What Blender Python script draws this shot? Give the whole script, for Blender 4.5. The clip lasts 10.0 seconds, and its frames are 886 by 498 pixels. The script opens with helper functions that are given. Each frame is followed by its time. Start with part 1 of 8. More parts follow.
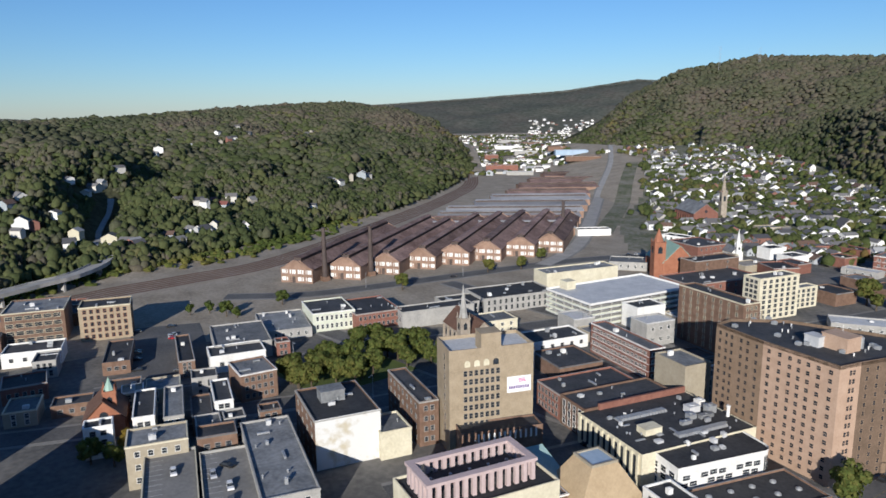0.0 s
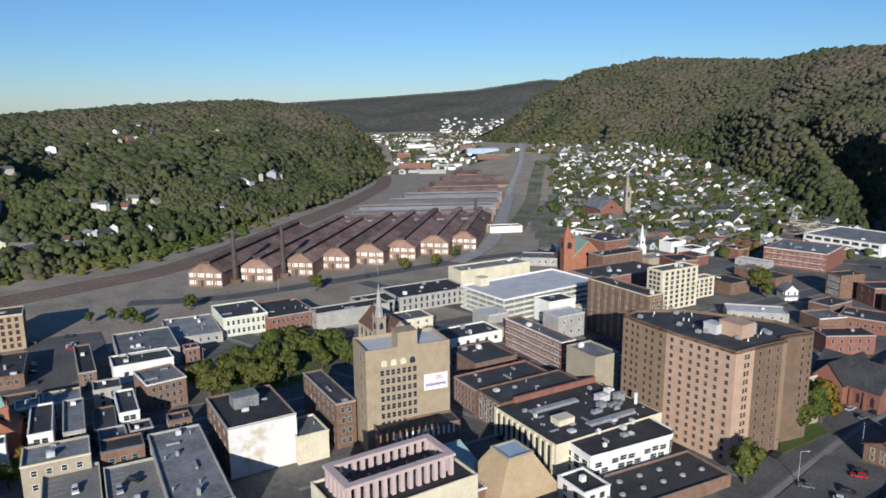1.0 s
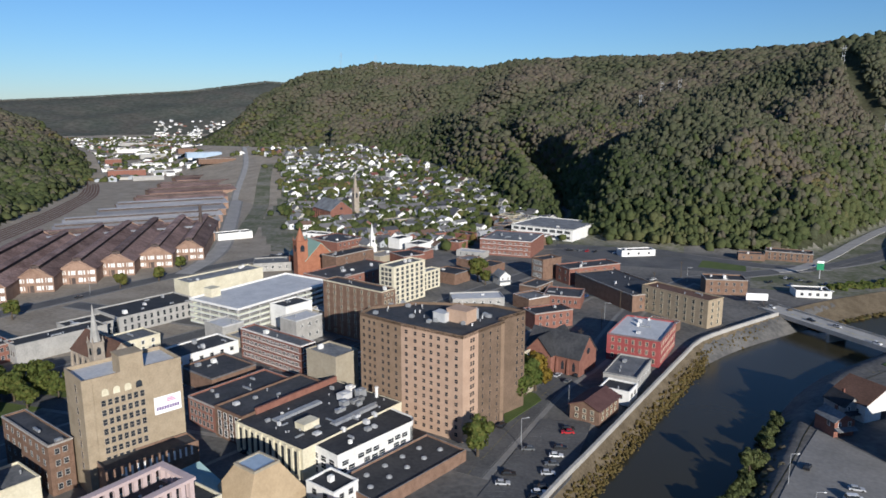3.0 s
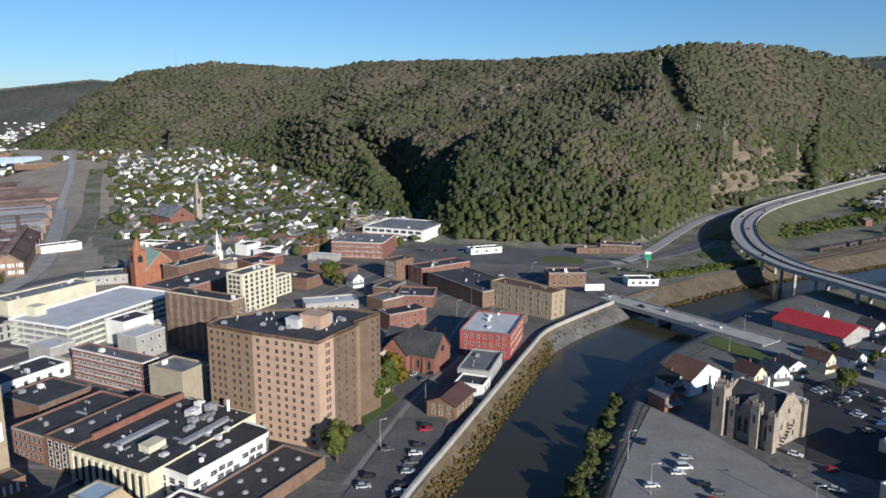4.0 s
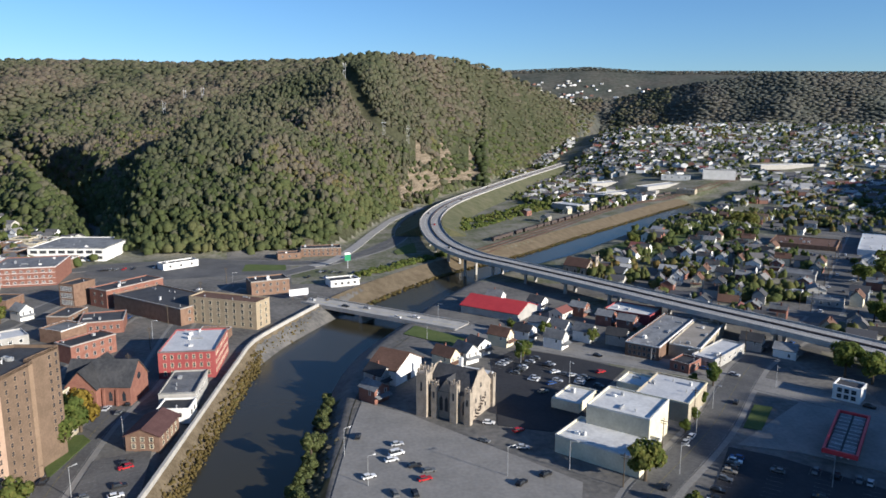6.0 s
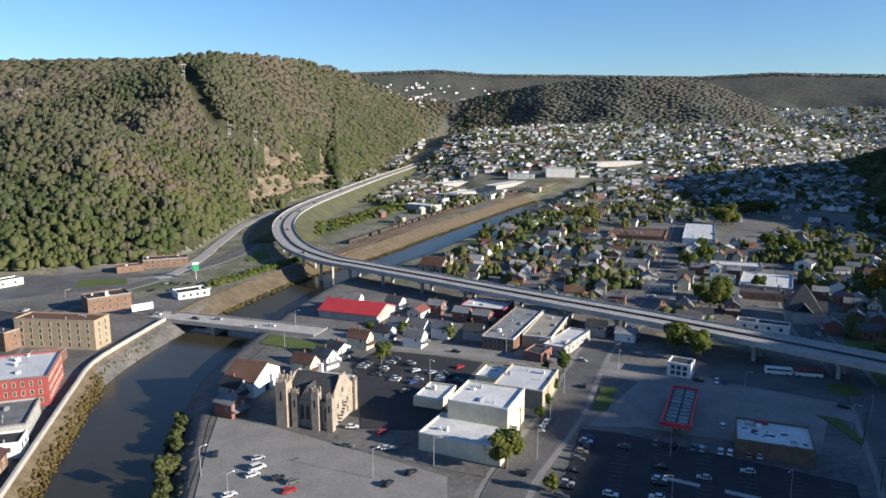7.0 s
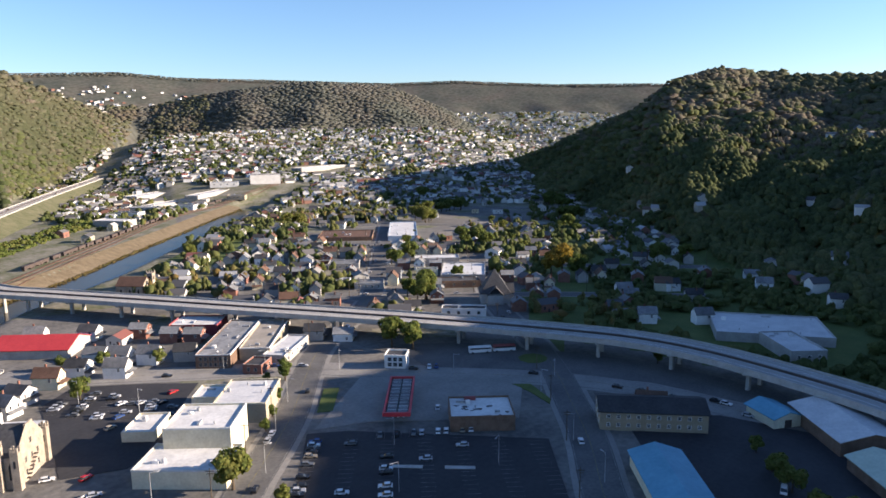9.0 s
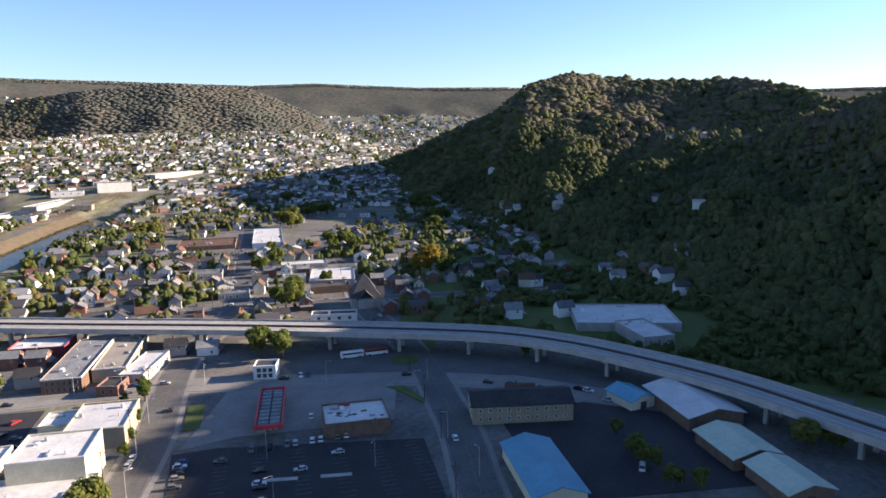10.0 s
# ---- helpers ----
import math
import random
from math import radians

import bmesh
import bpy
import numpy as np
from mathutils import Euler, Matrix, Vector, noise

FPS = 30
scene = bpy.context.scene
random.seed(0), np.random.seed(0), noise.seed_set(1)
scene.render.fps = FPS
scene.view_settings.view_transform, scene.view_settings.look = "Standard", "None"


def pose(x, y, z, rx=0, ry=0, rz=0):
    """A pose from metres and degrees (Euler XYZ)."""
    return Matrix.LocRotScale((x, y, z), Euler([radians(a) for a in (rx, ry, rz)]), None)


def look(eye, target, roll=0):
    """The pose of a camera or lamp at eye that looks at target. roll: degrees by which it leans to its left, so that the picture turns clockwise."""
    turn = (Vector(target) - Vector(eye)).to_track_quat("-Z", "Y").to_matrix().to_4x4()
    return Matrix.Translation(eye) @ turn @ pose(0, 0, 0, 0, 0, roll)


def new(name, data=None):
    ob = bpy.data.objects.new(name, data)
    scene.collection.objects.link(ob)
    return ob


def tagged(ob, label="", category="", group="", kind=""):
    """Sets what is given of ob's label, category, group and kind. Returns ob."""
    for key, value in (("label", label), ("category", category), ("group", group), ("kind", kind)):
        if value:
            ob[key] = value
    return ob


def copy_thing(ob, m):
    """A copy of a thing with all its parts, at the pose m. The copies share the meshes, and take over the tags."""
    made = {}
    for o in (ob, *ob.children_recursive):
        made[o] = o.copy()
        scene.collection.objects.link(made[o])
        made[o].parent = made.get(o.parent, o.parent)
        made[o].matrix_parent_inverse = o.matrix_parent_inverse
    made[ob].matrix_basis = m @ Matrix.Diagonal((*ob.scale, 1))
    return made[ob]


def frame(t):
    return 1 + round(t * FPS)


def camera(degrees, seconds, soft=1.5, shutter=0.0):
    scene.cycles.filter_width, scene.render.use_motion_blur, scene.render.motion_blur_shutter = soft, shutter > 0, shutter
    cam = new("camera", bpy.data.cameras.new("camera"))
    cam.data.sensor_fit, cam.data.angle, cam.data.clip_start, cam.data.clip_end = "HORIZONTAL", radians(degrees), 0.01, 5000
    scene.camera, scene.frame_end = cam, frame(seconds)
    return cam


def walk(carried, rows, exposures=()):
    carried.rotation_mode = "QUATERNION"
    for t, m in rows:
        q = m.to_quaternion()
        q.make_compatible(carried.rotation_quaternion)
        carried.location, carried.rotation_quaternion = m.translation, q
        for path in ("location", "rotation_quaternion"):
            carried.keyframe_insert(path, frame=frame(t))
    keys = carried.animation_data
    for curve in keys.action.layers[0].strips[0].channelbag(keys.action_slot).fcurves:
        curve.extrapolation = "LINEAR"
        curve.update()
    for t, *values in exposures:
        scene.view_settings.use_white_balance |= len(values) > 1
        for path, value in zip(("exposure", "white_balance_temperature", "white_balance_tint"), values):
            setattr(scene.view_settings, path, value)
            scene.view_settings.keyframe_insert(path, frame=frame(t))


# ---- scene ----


def shot(yaw, pitch, roll):
    """The hovering camera, turned to a heading."""
    return pose(0, 0, 110, 90 + pitch, 0, yaw) @ pose(0, 0, 0, 0, 0, roll)


cam = camera(64.51, 10.0, soft=1.65)
walk(cam, [
    (0.0, shot(56.252, -11.111, -0.676)),
    (0.5, shot(53.125, -11.228, -0.525)),
    (1.0, shot(49.136, -11.280, -0.471)),
    (1.5, shot(44.169, -11.308, -0.301)),
    (2.0, shot(38.803, -11.296, -0.183)),
    (2.5, shot(33.108, -11.234, -0.090)),
    (4.0, shot(14.938, -10.971, 0.270)),
    (4.5, shot(8.672, -10.842, 0.356)),
    (5.0, shot(2.391, -10.701, 0.359)),
    (5.5, shot(-3.601, -10.566, 0.331)),
    (7.0, shot(-21.445, -10.259, -0.068)),
    (7.5, shot(-27.359, -10.175, -0.220)),
    (8.0, shot(-33.187, -10.102, -0.338)),
    (8.5, shot(-39.141, -10.050, -0.463)),
    (9.0, shot(-45.032, -9.992, -0.694)),
    (9.5, shot(-50.682, -9.950, -0.826)),
    (10.0, shot(-55.888, -9.894, -0.964)),
], exposures=[(0.0, 0.29, 5800, 11), (2.5, 0.28, 5800, 11), (4.5, 0.50, 5850, 11), (5.5, 0.71, 5950, 11), (7.5, 1.13, 6450, 13), (10.0, 1.61, 7150, 21)])

# world, sun
SUN_AZ, SUN_EL = 134.0, 17.5
world = bpy.data.worlds.new("sky")
scene.world = world
world.use_nodes = True
wn = world.node_tree
sky = wn.nodes.new("ShaderNodeTexSky")
sky.sky_type = "NISHITA"
sky.sun_disc = False
sky.sun_elevation, sky.sun_rotation = radians(SUN_EL), radians(SUN_AZ)
sky.air_density, sky.dust_density, sky.ozone_density = 1.0, 0.08, 6.0
wn.links.new(sky.outputs[0], wn.nodes["Background"].inputs[0])
wn.nodes["Background"].inputs[1].default_value = 0.081
sun_data = bpy.data.lights.new("sun", "SUN")
sun_data.energy, sun_data.angle, sun_data.color = 5.0, radians(0.5), (1.0, 0.9, 0.74)
sun = new("sun", sun_data)
_sa, _se = radians(SUN_AZ), radians(SUN_EL)
_to_sun = Vector((math.sin(_sa) * math.cos(_se), math.cos(_sa) * math.cos(_se), math.sin(_se)))
sun.matrix_world = look(_to_sun * 900, (0, 0, 0))

# materials
MATS = {}


def surface(name, c1, c2, scale=1.0, rough=0.85, bump=0.15, fine=8.0, metal=0.0, spread=0.0, stretch=None, contrast=(0.35, 0.65)):
    """A worn surface: two colours mixed by noise at two scales, fine relief, and a shift from object to object."""
    m = bpy.data.materials.new(name)
    m.use_nodes = True
    t = m.node_tree
    n, lk = t.nodes, t.links
    b = n["Principled BSDF"]
    geo = n.new("ShaderNodeNewGeometry")
    src = geo.outputs["Position"]
    if stretch:
        mp = n.new("ShaderNodeMapping")
        mp.inputs["Scale"].default_value = stretch
        lk.new(src, mp.inputs[0])
        src = mp.outputs[0]
    a = n.new("ShaderNodeTexNoise")
    a.inputs["Scale"].default_value, a.inputs["Detail"].default_value = 1.0 / scale, 4.0
    f = n.new("ShaderNodeTexNoise")
    f.inputs["Scale"].default_value, f.inputs["Detail"].default_value = fine / scale, 3.0
    lk.new(src, a.inputs[0])
    lk.new(src, f.inputs[0])
    mixn = n.new("ShaderNodeMath")
    mixn.operation = "MULTIPLY_ADD"
    mixn.inputs[1].default_value = 0.45
    lk.new(f.outputs[0], mixn.inputs[0])
    sc = n.new("ShaderNodeMath")
    sc.operation = "MULTIPLY"
    sc.inputs[1].default_value = 0.55
    lk.new(a.outputs[0], sc.inputs[0])
    lk.new(sc.outputs[0], mixn.inputs[2])
    ramp = n.new("ShaderNodeValToRGB")
    ramp.color_ramp.elements[0].position, ramp.color_ramp.elements[1].position = contrast
    ramp.color_ramp.elements[0].color = (*c1, 1)
    ramp.color_ramp.elements[1].color = (*c2, 1)
    lk.new(mixn.outputs[0], ramp.inputs[0])
    out = ramp.outputs[0]
    if spread:
        oi = n.new("ShaderNodeObjectInfo")
        hs = n.new("ShaderNodeHueSaturation")
        mr = n.new("ShaderNodeMapRange")
        mr.inputs[3].default_value, mr.inputs[4].default_value = 1 - spread, 1 + spread
        lk.new(oi.outputs["Random"], mr.inputs[0])
        lk.new(mr.outputs[0], hs.inputs["Value"])
        lk.new(out, hs.inputs["Color"])
        out = hs.outputs[0]
    lk.new(out, b.inputs["Base Color"])
    b.inputs["Roughness"].default_value, b.inputs["Metallic"].default_value = rough, metal
    b.inputs["Specular IOR Level"].default_value = 0.3
    if bump:
        bp = n.new("ShaderNodeBump")
        bp.inputs["Strength"].default_value, bp.inputs["Distance"].default_value = bump, 0.1 * scale
        lk.new(f.outputs[0], bp.inputs["Height"])
        lk.new(bp.outputs[0], b.inputs["Normal"])
    MATS[name] = m
    return m


def foliage(name, stops, rough=0.9, fine=1.2, vary=0.52, deep=0.32):
    """Leaves: each clump takes its own tint from the stops, broken up by noise."""
    m = bpy.data.materials.new(name)
    m.use_nodes = True
    t = m.node_tree
    n, lk = t.nodes, t.links
    b = n["Principled BSDF"]
    geo = n.new("ShaderNodeNewGeometry")
    big = n.new("ShaderNodeTexNoise")
    big.inputs["Scale"].default_value, big.inputs["Detail"].default_value = 1 / 150.0, 4.0
    lk.new(geo.outputs["Position"], big.inputs[0])
    mx = n.new("ShaderNodeMath")
    mx.operation = "MULTIPLY_ADD"
    mx.inputs[1].default_value = vary
    lk.new(geo.outputs["Random Per Island"], mx.inputs[0])
    off = n.new("ShaderNodeMath")
    off.operation = "MULTIPLY_ADD"
    off.inputs[1].default_value, off.inputs[2].default_value = 2.0, -0.48 - vary / 2
    lk.new(big.outputs[0], off.inputs[0])
    lk.new(off.outputs[0], mx.inputs[2])
    ramp = n.new("ShaderNodeValToRGB")
    e = ramp.color_ramp.elements
    e[0].position, e[0].color = stops[0][0], (*stops[0][1], 1)
    e[1].position, e[1].color = stops[-1][0], (*stops[-1][1], 1)
    for p, c in stops[1:-1]:
        k = e.new(p)
        k.color = (*c, 1)
    lk.new(mx.outputs[0], ramp.inputs[0])
    small = n.new("ShaderNodeTexNoise")
    small.inputs["Scale"].default_value, small.inputs["Detail"].default_value = fine, 4.0
    lk.new(geo.outputs["Position"], small.inputs[0])
    hs = n.new("ShaderNodeHueSaturation")
    mr = n.new("ShaderNodeMapRange")
    mr.inputs[1].default_value, mr.inputs[2].default_value = 0.3, 0.7
    mr.inputs[3].default_value, mr.inputs[4].default_value = 1 - deep, 1 + deep
    lk.new(small.outputs[0], mr.inputs[0])
    lk.new(mr.outputs[0], hs.inputs["Value"])
    lk.new(ramp.outputs[0], hs.inputs["Color"])
    lk.new(hs.outputs[0], b.inputs["Base Color"])
    b.inputs["Roughness"].default_value = rough
    b.inputs["Specular IOR Level"].default_value = 0.15
    bp = n.new("ShaderNodeBump")
    bp.inputs["Strength"].default_value, bp.inputs["Distance"].default_value = 0.5, 0.8
    lk.new(small.outputs[0], bp.inputs["Height"])
    lk.new(bp.outputs[0], b.inputs["Normal"])
    tr = n.new("ShaderNodeBsdfTranslucent")
    lk.new(hs.outputs[0], tr.inputs["Color"])
    both = n.new("ShaderNodeMixShader")
    both.inputs[0].default_value = 0.5
    lk.new(b.outputs[0], both.inputs[1])
    lk.new(tr.outputs[0], both.inputs[2])
    lk.new(both.outputs[0], n["Material Output"].inputs["Surface"])
    MATS[name] = m
    return m


def island(name, stops, rough=0.8):
    """Joined pieces: each one takes one of the colours by chance."""
    m = bpy.data.materials.new(name)
    m.use_nodes = True
    n, lk = m.node_tree.nodes, m.node_tree.links
    geo = n.new("ShaderNodeNewGeometry")
    ramp = n.new("ShaderNodeValToRGB")
    ramp.color_ramp.interpolation = "CONSTANT"
    e = ramp.color_ramp.elements
    e[0].position, e[0].color = stops[0][0], (*stops[0][1], 1)
    e[1].position, e[1].color = stops[-1][0], (*stops[-1][1], 1)
    for p, c in stops[1:-1]:
        k = e.new(p)
        k.color = (*c, 1)
    lk.new(geo.outputs["Random Per Island"], ramp.inputs[0])
    lk.new(ramp.outputs[0], n["Principled BSDF"].inputs["Base Color"])
    n["Principled BSDF"].inputs["Roughness"].default_value = rough
    MATS[name] = m
    return m


surface("asphalt", (0.07, 0.07, 0.072), (0.13, 0.128, 0.125), 14, 0.9, 0.05, 12)
surface("lot_old", (0.17, 0.165, 0.155), (0.25, 0.24, 0.225), 12, 0.9, 0.05, 9)
surface("lot_new", (0.022, 0.023, 0.027), (0.038, 0.038, 0.042), 15, 0.85, 0.05, 9)
surface("concrete", (0.30, 0.29, 0.27), (0.44, 0.42, 0.39), 5, 0.9, 0.1, 6)
surface("road_deck", (0.26, 0.25, 0.24), (0.35, 0.34, 0.32), 9, 0.9, 0.05, 6)
surface("white_line", (0.6, 0.6, 0.57), (0.75, 0.75, 0.72), 2, 0.8, 0.0)
surface("worn_line", (0.06, 0.06, 0.06), (0.30, 0.30, 0.29), 1.5, 0.8, 0.0, contrast=(0.4, 0.65))
surface("worn_yellow", (0.07, 0.068, 0.06), (0.27, 0.23, 0.09), 1.5, 0.8, 0.0, contrast=(0.4, 0.65))
surface("roof_maroon", (0.07, 0.035, 0.032), (0.115, 0.06, 0.055), 4, 0.85, 0.1, 8)
surface("town_ground", (0.075, 0.074, 0.072), (0.18, 0.17, 0.155), 22, 0.95, 0.1, 9)
surface("yards", (0.085, 0.095, 0.045), (0.215, 0.20, 0.165), 26, 0.95, 0.2, 7, contrast=(0.4, 0.62))
surface("verge", (0.06, 0.072, 0.03), (0.135, 0.125, 0.075), 12, 0.95, 0.25, 8, contrast=(0.35, 0.65))
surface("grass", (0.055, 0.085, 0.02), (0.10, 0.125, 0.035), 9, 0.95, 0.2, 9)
surface("dirt", (0.20, 0.17, 0.13), (0.33, 0.29, 0.235), 18, 0.95, 0.2, 8)
surface("rock", (0.09, 0.072, 0.048), (0.25, 0.20, 0.145), 9, 0.95, 0.8, 6, stretch=(0.3, 0.3, 5), contrast=(0.4, 0.6))
surface("bank_soil", (0.085, 0.064, 0.038), (0.17, 0.135, 0.088), 6, 0.95, 0.4, 7, contrast=(0.35, 0.65))
surface("roof_black", (0.028, 0.03, 0.034), (0.062, 0.062, 0.065), 7, 0.8, 0.1, 6, spread=0.3)
surface("roof_grey", (0.10, 0.105, 0.11), (0.22, 0.225, 0.23), 7, 0.8, 0.1, 6, spread=0.3)
surface("roof_pale", (0.42, 0.43, 0.44), (0.58, 0.58, 0.58), 7, 0.7, 0.1, 6)
surface("roof_white", (0.46, 0.46, 0.45), (0.66, 0.66, 0.645), 8, 0.7, 0.1, 6)
surface("roof_tan", (0.24, 0.215, 0.18), (0.33, 0.30, 0.26), 8, 0.8, 0.1, 6)
surface("roof_blue_bright", (0.05, 0.24, 0.34), (0.08, 0.31, 0.43), 8, 0.5, 0.05, 6)
surface("roof_pale_green", (0.36, 0.42, 0.34), (0.48, 0.54, 0.44), 7, 0.6, 0.1, 6)
surface("roof_blue", (0.28, 0.36, 0.46), (0.36, 0.45, 0.55), 8, 0.6, 0.1, 6)
surface("roof_red", (0.36, 0.03, 0.035), (0.46, 0.05, 0.05), 6, 0.5, 0.1, 6)
surface("roof_brown", (0.09, 0.05, 0.035), (0.15, 0.085, 0.06), 5, 0.85, 0.2, 8)
surface("rust_roof", (0.10, 0.062, 0.052), (0.29, 0.20, 0.175), 16, 0.85, 0.1, 9, spread=0.35, contrast=(0.38, 0.66))
surface("tin_roof", (0.22, 0.22, 0.235), (0.36, 0.355, 0.36), 22, 0.6, 0.1, 9, spread=0.25)
surface("brick_red", (0.165, 0.072, 0.054), (0.25, 0.12, 0.088), 2.2, 0.9, 0.15, 6, spread=0.12)
surface("mill_brick", (0.20, 0.125, 0.09), (0.31, 0.21, 0.155), 5, 0.9, 0.15, 6, spread=0.12)
surface("brick_brown", (0.13, 0.08, 0.055), (0.22, 0.14, 0.10), 2.2, 0.9, 0.15, 6, spread=0.12)
surface("brick_tan", (0.27, 0.215, 0.145), (0.37, 0.30, 0.21), 3, 0.9, 0.12, 6)
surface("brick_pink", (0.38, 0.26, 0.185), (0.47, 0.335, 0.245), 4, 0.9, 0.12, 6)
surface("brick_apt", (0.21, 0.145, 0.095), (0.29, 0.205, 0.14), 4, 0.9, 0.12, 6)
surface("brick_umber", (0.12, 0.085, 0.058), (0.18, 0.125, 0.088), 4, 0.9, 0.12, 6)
surface("brick_orange", (0.25, 0.10, 0.058), (0.34, 0.15, 0.088), 2.5, 0.9, 0.12, 6)
surface("paint_white", (0.62, 0.61, 0.58), (0.80, 0.79, 0.76), 5, 0.8, 0.08, 6)
surface("paint_patchy", (0.50, 0.45, 0.34), (0.66, 0.655, 0.635), 16, 0.85, 0.1, 5, contrast=(0.36, 0.46))
surface("paint_cream", (0.52, 0.47, 0.34), (0.68, 0.63, 0.48), 5, 0.8, 0.08, 6)
surface("paint_green", (0.50, 0.52, 0.42), (0.62, 0.63, 0.52), 5, 0.8, 0.08, 6)
surface("paint_red", (0.25, 0.055, 0.055), (0.33, 0.085, 0.08), 5, 0.75, 0.08, 6)
surface("paint_maroon", (0.19, 0.035, 0.045), (0.27, 0.06, 0.065), 5, 0.75, 0.08, 6)
surface("paint_pink", (0.44, 0.345, 0.335), (0.53, 0.42, 0.405), 5, 0.75, 0.08, 6)
surface("paint_teal", (0.22, 0.33, 0.33), (0.29, 0.41, 0.41), 5, 0.6, 0.08, 6)
surface("stone_grey", (0.27, 0.265, 0.25), (0.40, 0.385, 0.36), 4, 0.9, 0.2, 7)
surface("stone_sand", (0.220, 0.185, 0.149), (0.387, 0.334, 0.270), 2.2, 0.9, 0.4, 6)
surface("wood_tan", (0.36, 0.27, 0.165), (0.46, 0.35, 0.22), 4, 0.8, 0.1, 6)
surface("render_tan", (0.29, 0.25, 0.185), (0.38, 0.335, 0.255), 6, 0.9, 0.08, 6)
surface("metal_grey", (0.30, 0.31, 0.32), (0.45, 0.46, 0.47), 3, 0.5, 0.05, 5, metal=0.4)
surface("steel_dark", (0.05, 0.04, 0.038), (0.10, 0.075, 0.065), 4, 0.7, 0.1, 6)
surface("glass", (0.018, 0.022, 0.028), (0.04, 0.046, 0.055), 3, 0.08, 0.0)
surface("tyre", (0.015, 0.015, 0.015), (0.025, 0.025, 0.025), 1, 0.8, 0.0)
surface("bark", (0.06, 0.045, 0.03), (0.11, 0.085, 0.06), 0.6, 0.95, 0.4)
surface("sign_white", (0.78, 0.78, 0.78), (0.85, 0.85, 0.85), 6, 0.6, 0.0)
surface("ink_purple", (0.12, 0.06, 0.2), (0.14, 0.08, 0.24), 2, 0.6, 0.0)
surface("ink_pink", (0.65, 0.12, 0.28), (0.75, 0.16, 0.34), 2, 0.6, 0.0)
surface("sign_red", (0.50, 0.035, 0.05), (0.60, 0.06, 0.07), 3, 0.5, 0.0)
surface("sign_yellow", (0.5, 0.42, 0.08), (0.62, 0.52, 0.12), 2, 0.6, 0.0)
surface("sign_green", (0.02, 0.22, 0.10), (0.03, 0.28, 0.13), 2, 0.6, 0.0)
surface("copper_green", (0.24, 0.36, 0.30), (0.32, 0.45, 0.38), 3, 0.7, 0.1)
for _k, _c in dict(white=(0.72, 0.72, 0.72), silver=(0.42, 0.43, 0.45), black=(0.02, 0.02, 0.022), grey=(0.13, 0.135, 0.14), red=(0.40, 0.02, 0.025), blue=(0.03, 0.07, 0.20), tan=(0.32, 0.27, 0.20)).items():
    surface("car_" + _k, tuple(v * 0.93 for v in _c), _c, 3, 0.25, 0.0)
foliage("forest", [(0.0, (0.090, 0.106, 0.060)), (0.28, (0.128, 0.138, 0.080)), (0.55, (0.160, 0.156, 0.102)), (0.75, (0.184, 0.162, 0.120)), (0.9, (0.194, 0.160, 0.126)), (1.0, (0.21, 0.188, 0.13))], fine=0.6, vary=0.38, deep=0.22)
foliage("forest_green", [(0.0, (0.064, 0.084, 0.037)), (0.35, (0.102, 0.126, 0.052)), (0.65, (0.140, 0.157, 0.067)), (0.88, (0.178, 0.172, 0.079)), (1.0, (0.21, 0.170, 0.075))], fine=0.6, vary=0.4, deep=0.24)
foliage("forest_floor", [(0.0, (0.08, 0.092, 0.048)), (0.5, (0.115, 0.115, 0.070)), (1.0, (0.145, 0.128, 0.085))], fine=0.22)
foliage("leaves_mixed", [(0.0, (0.072, 0.098, 0.034)), (0.5, (0.115, 0.142, 0.050)), (0.85, (0.165, 0.165, 0.062)), (1.0, (0.21, 0.15, 0.055))])
foliage("leaves", [(0.0, (0.080, 0.118, 0.030)), (0.5, (0.138, 0.172, 0.046)), (1.0, (0.225, 0.205, 0.06))])
foliage("leaves_gold", [(0.0, (0.22, 0.16, 0.03)), (0.6, (0.32, 0.23, 0.045)), (1.0, (0.25, 0.21, 0.06))])
foliage("leaves_grey", [(0.0, (0.07, 0.09, 0.03)), (0.6, (0.13, 0.155, 0.06)), (1.0, (0.19, 0.20, 0.09))])
foliage("shrubs", [(0.0, (0.10, 0.096, 0.038)), (0.35, (0.165, 0.122, 0.046)), (0.65, (0.20, 0.155, 0.064)), (1.0, (0.13, 0.138, 0.052))])
# haze put into the colour: far woods paler, greyer and bluer
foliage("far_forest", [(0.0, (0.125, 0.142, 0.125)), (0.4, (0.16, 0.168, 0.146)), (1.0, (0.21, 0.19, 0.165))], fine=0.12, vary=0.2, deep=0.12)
island("house_walls", [(0.0, (0.70, 0.69, 0.66)), (0.36, (0.52, 0.50, 0.45)), (0.60, (0.36, 0.33, 0.27)), (0.72, (0.22, 0.10, 0.075)), (0.84, (0.30, 0.33, 0.35)), (0.94, (0.5, 0.46, 0.34))])
island("white_houses", [(0.0, (0.78, 0.77, 0.75)), (0.55, (0.66, 0.65, 0.61)), (0.72, (0.42, 0.40, 0.36)), (0.82, (0.20, 0.10, 0.075)), (0.9, (0.34, 0.36, 0.38))])
island("house_roofs", [(0.0, (0.07, 0.07, 0.075)), (0.35, (0.125, 0.12, 0.12)), (0.6, (0.19, 0.185, 0.18)), (0.75, (0.12, 0.075, 0.055)), (0.83, (0.32, 0.32, 0.32)), (0.975, (0.17, 0.06, 0.05))])
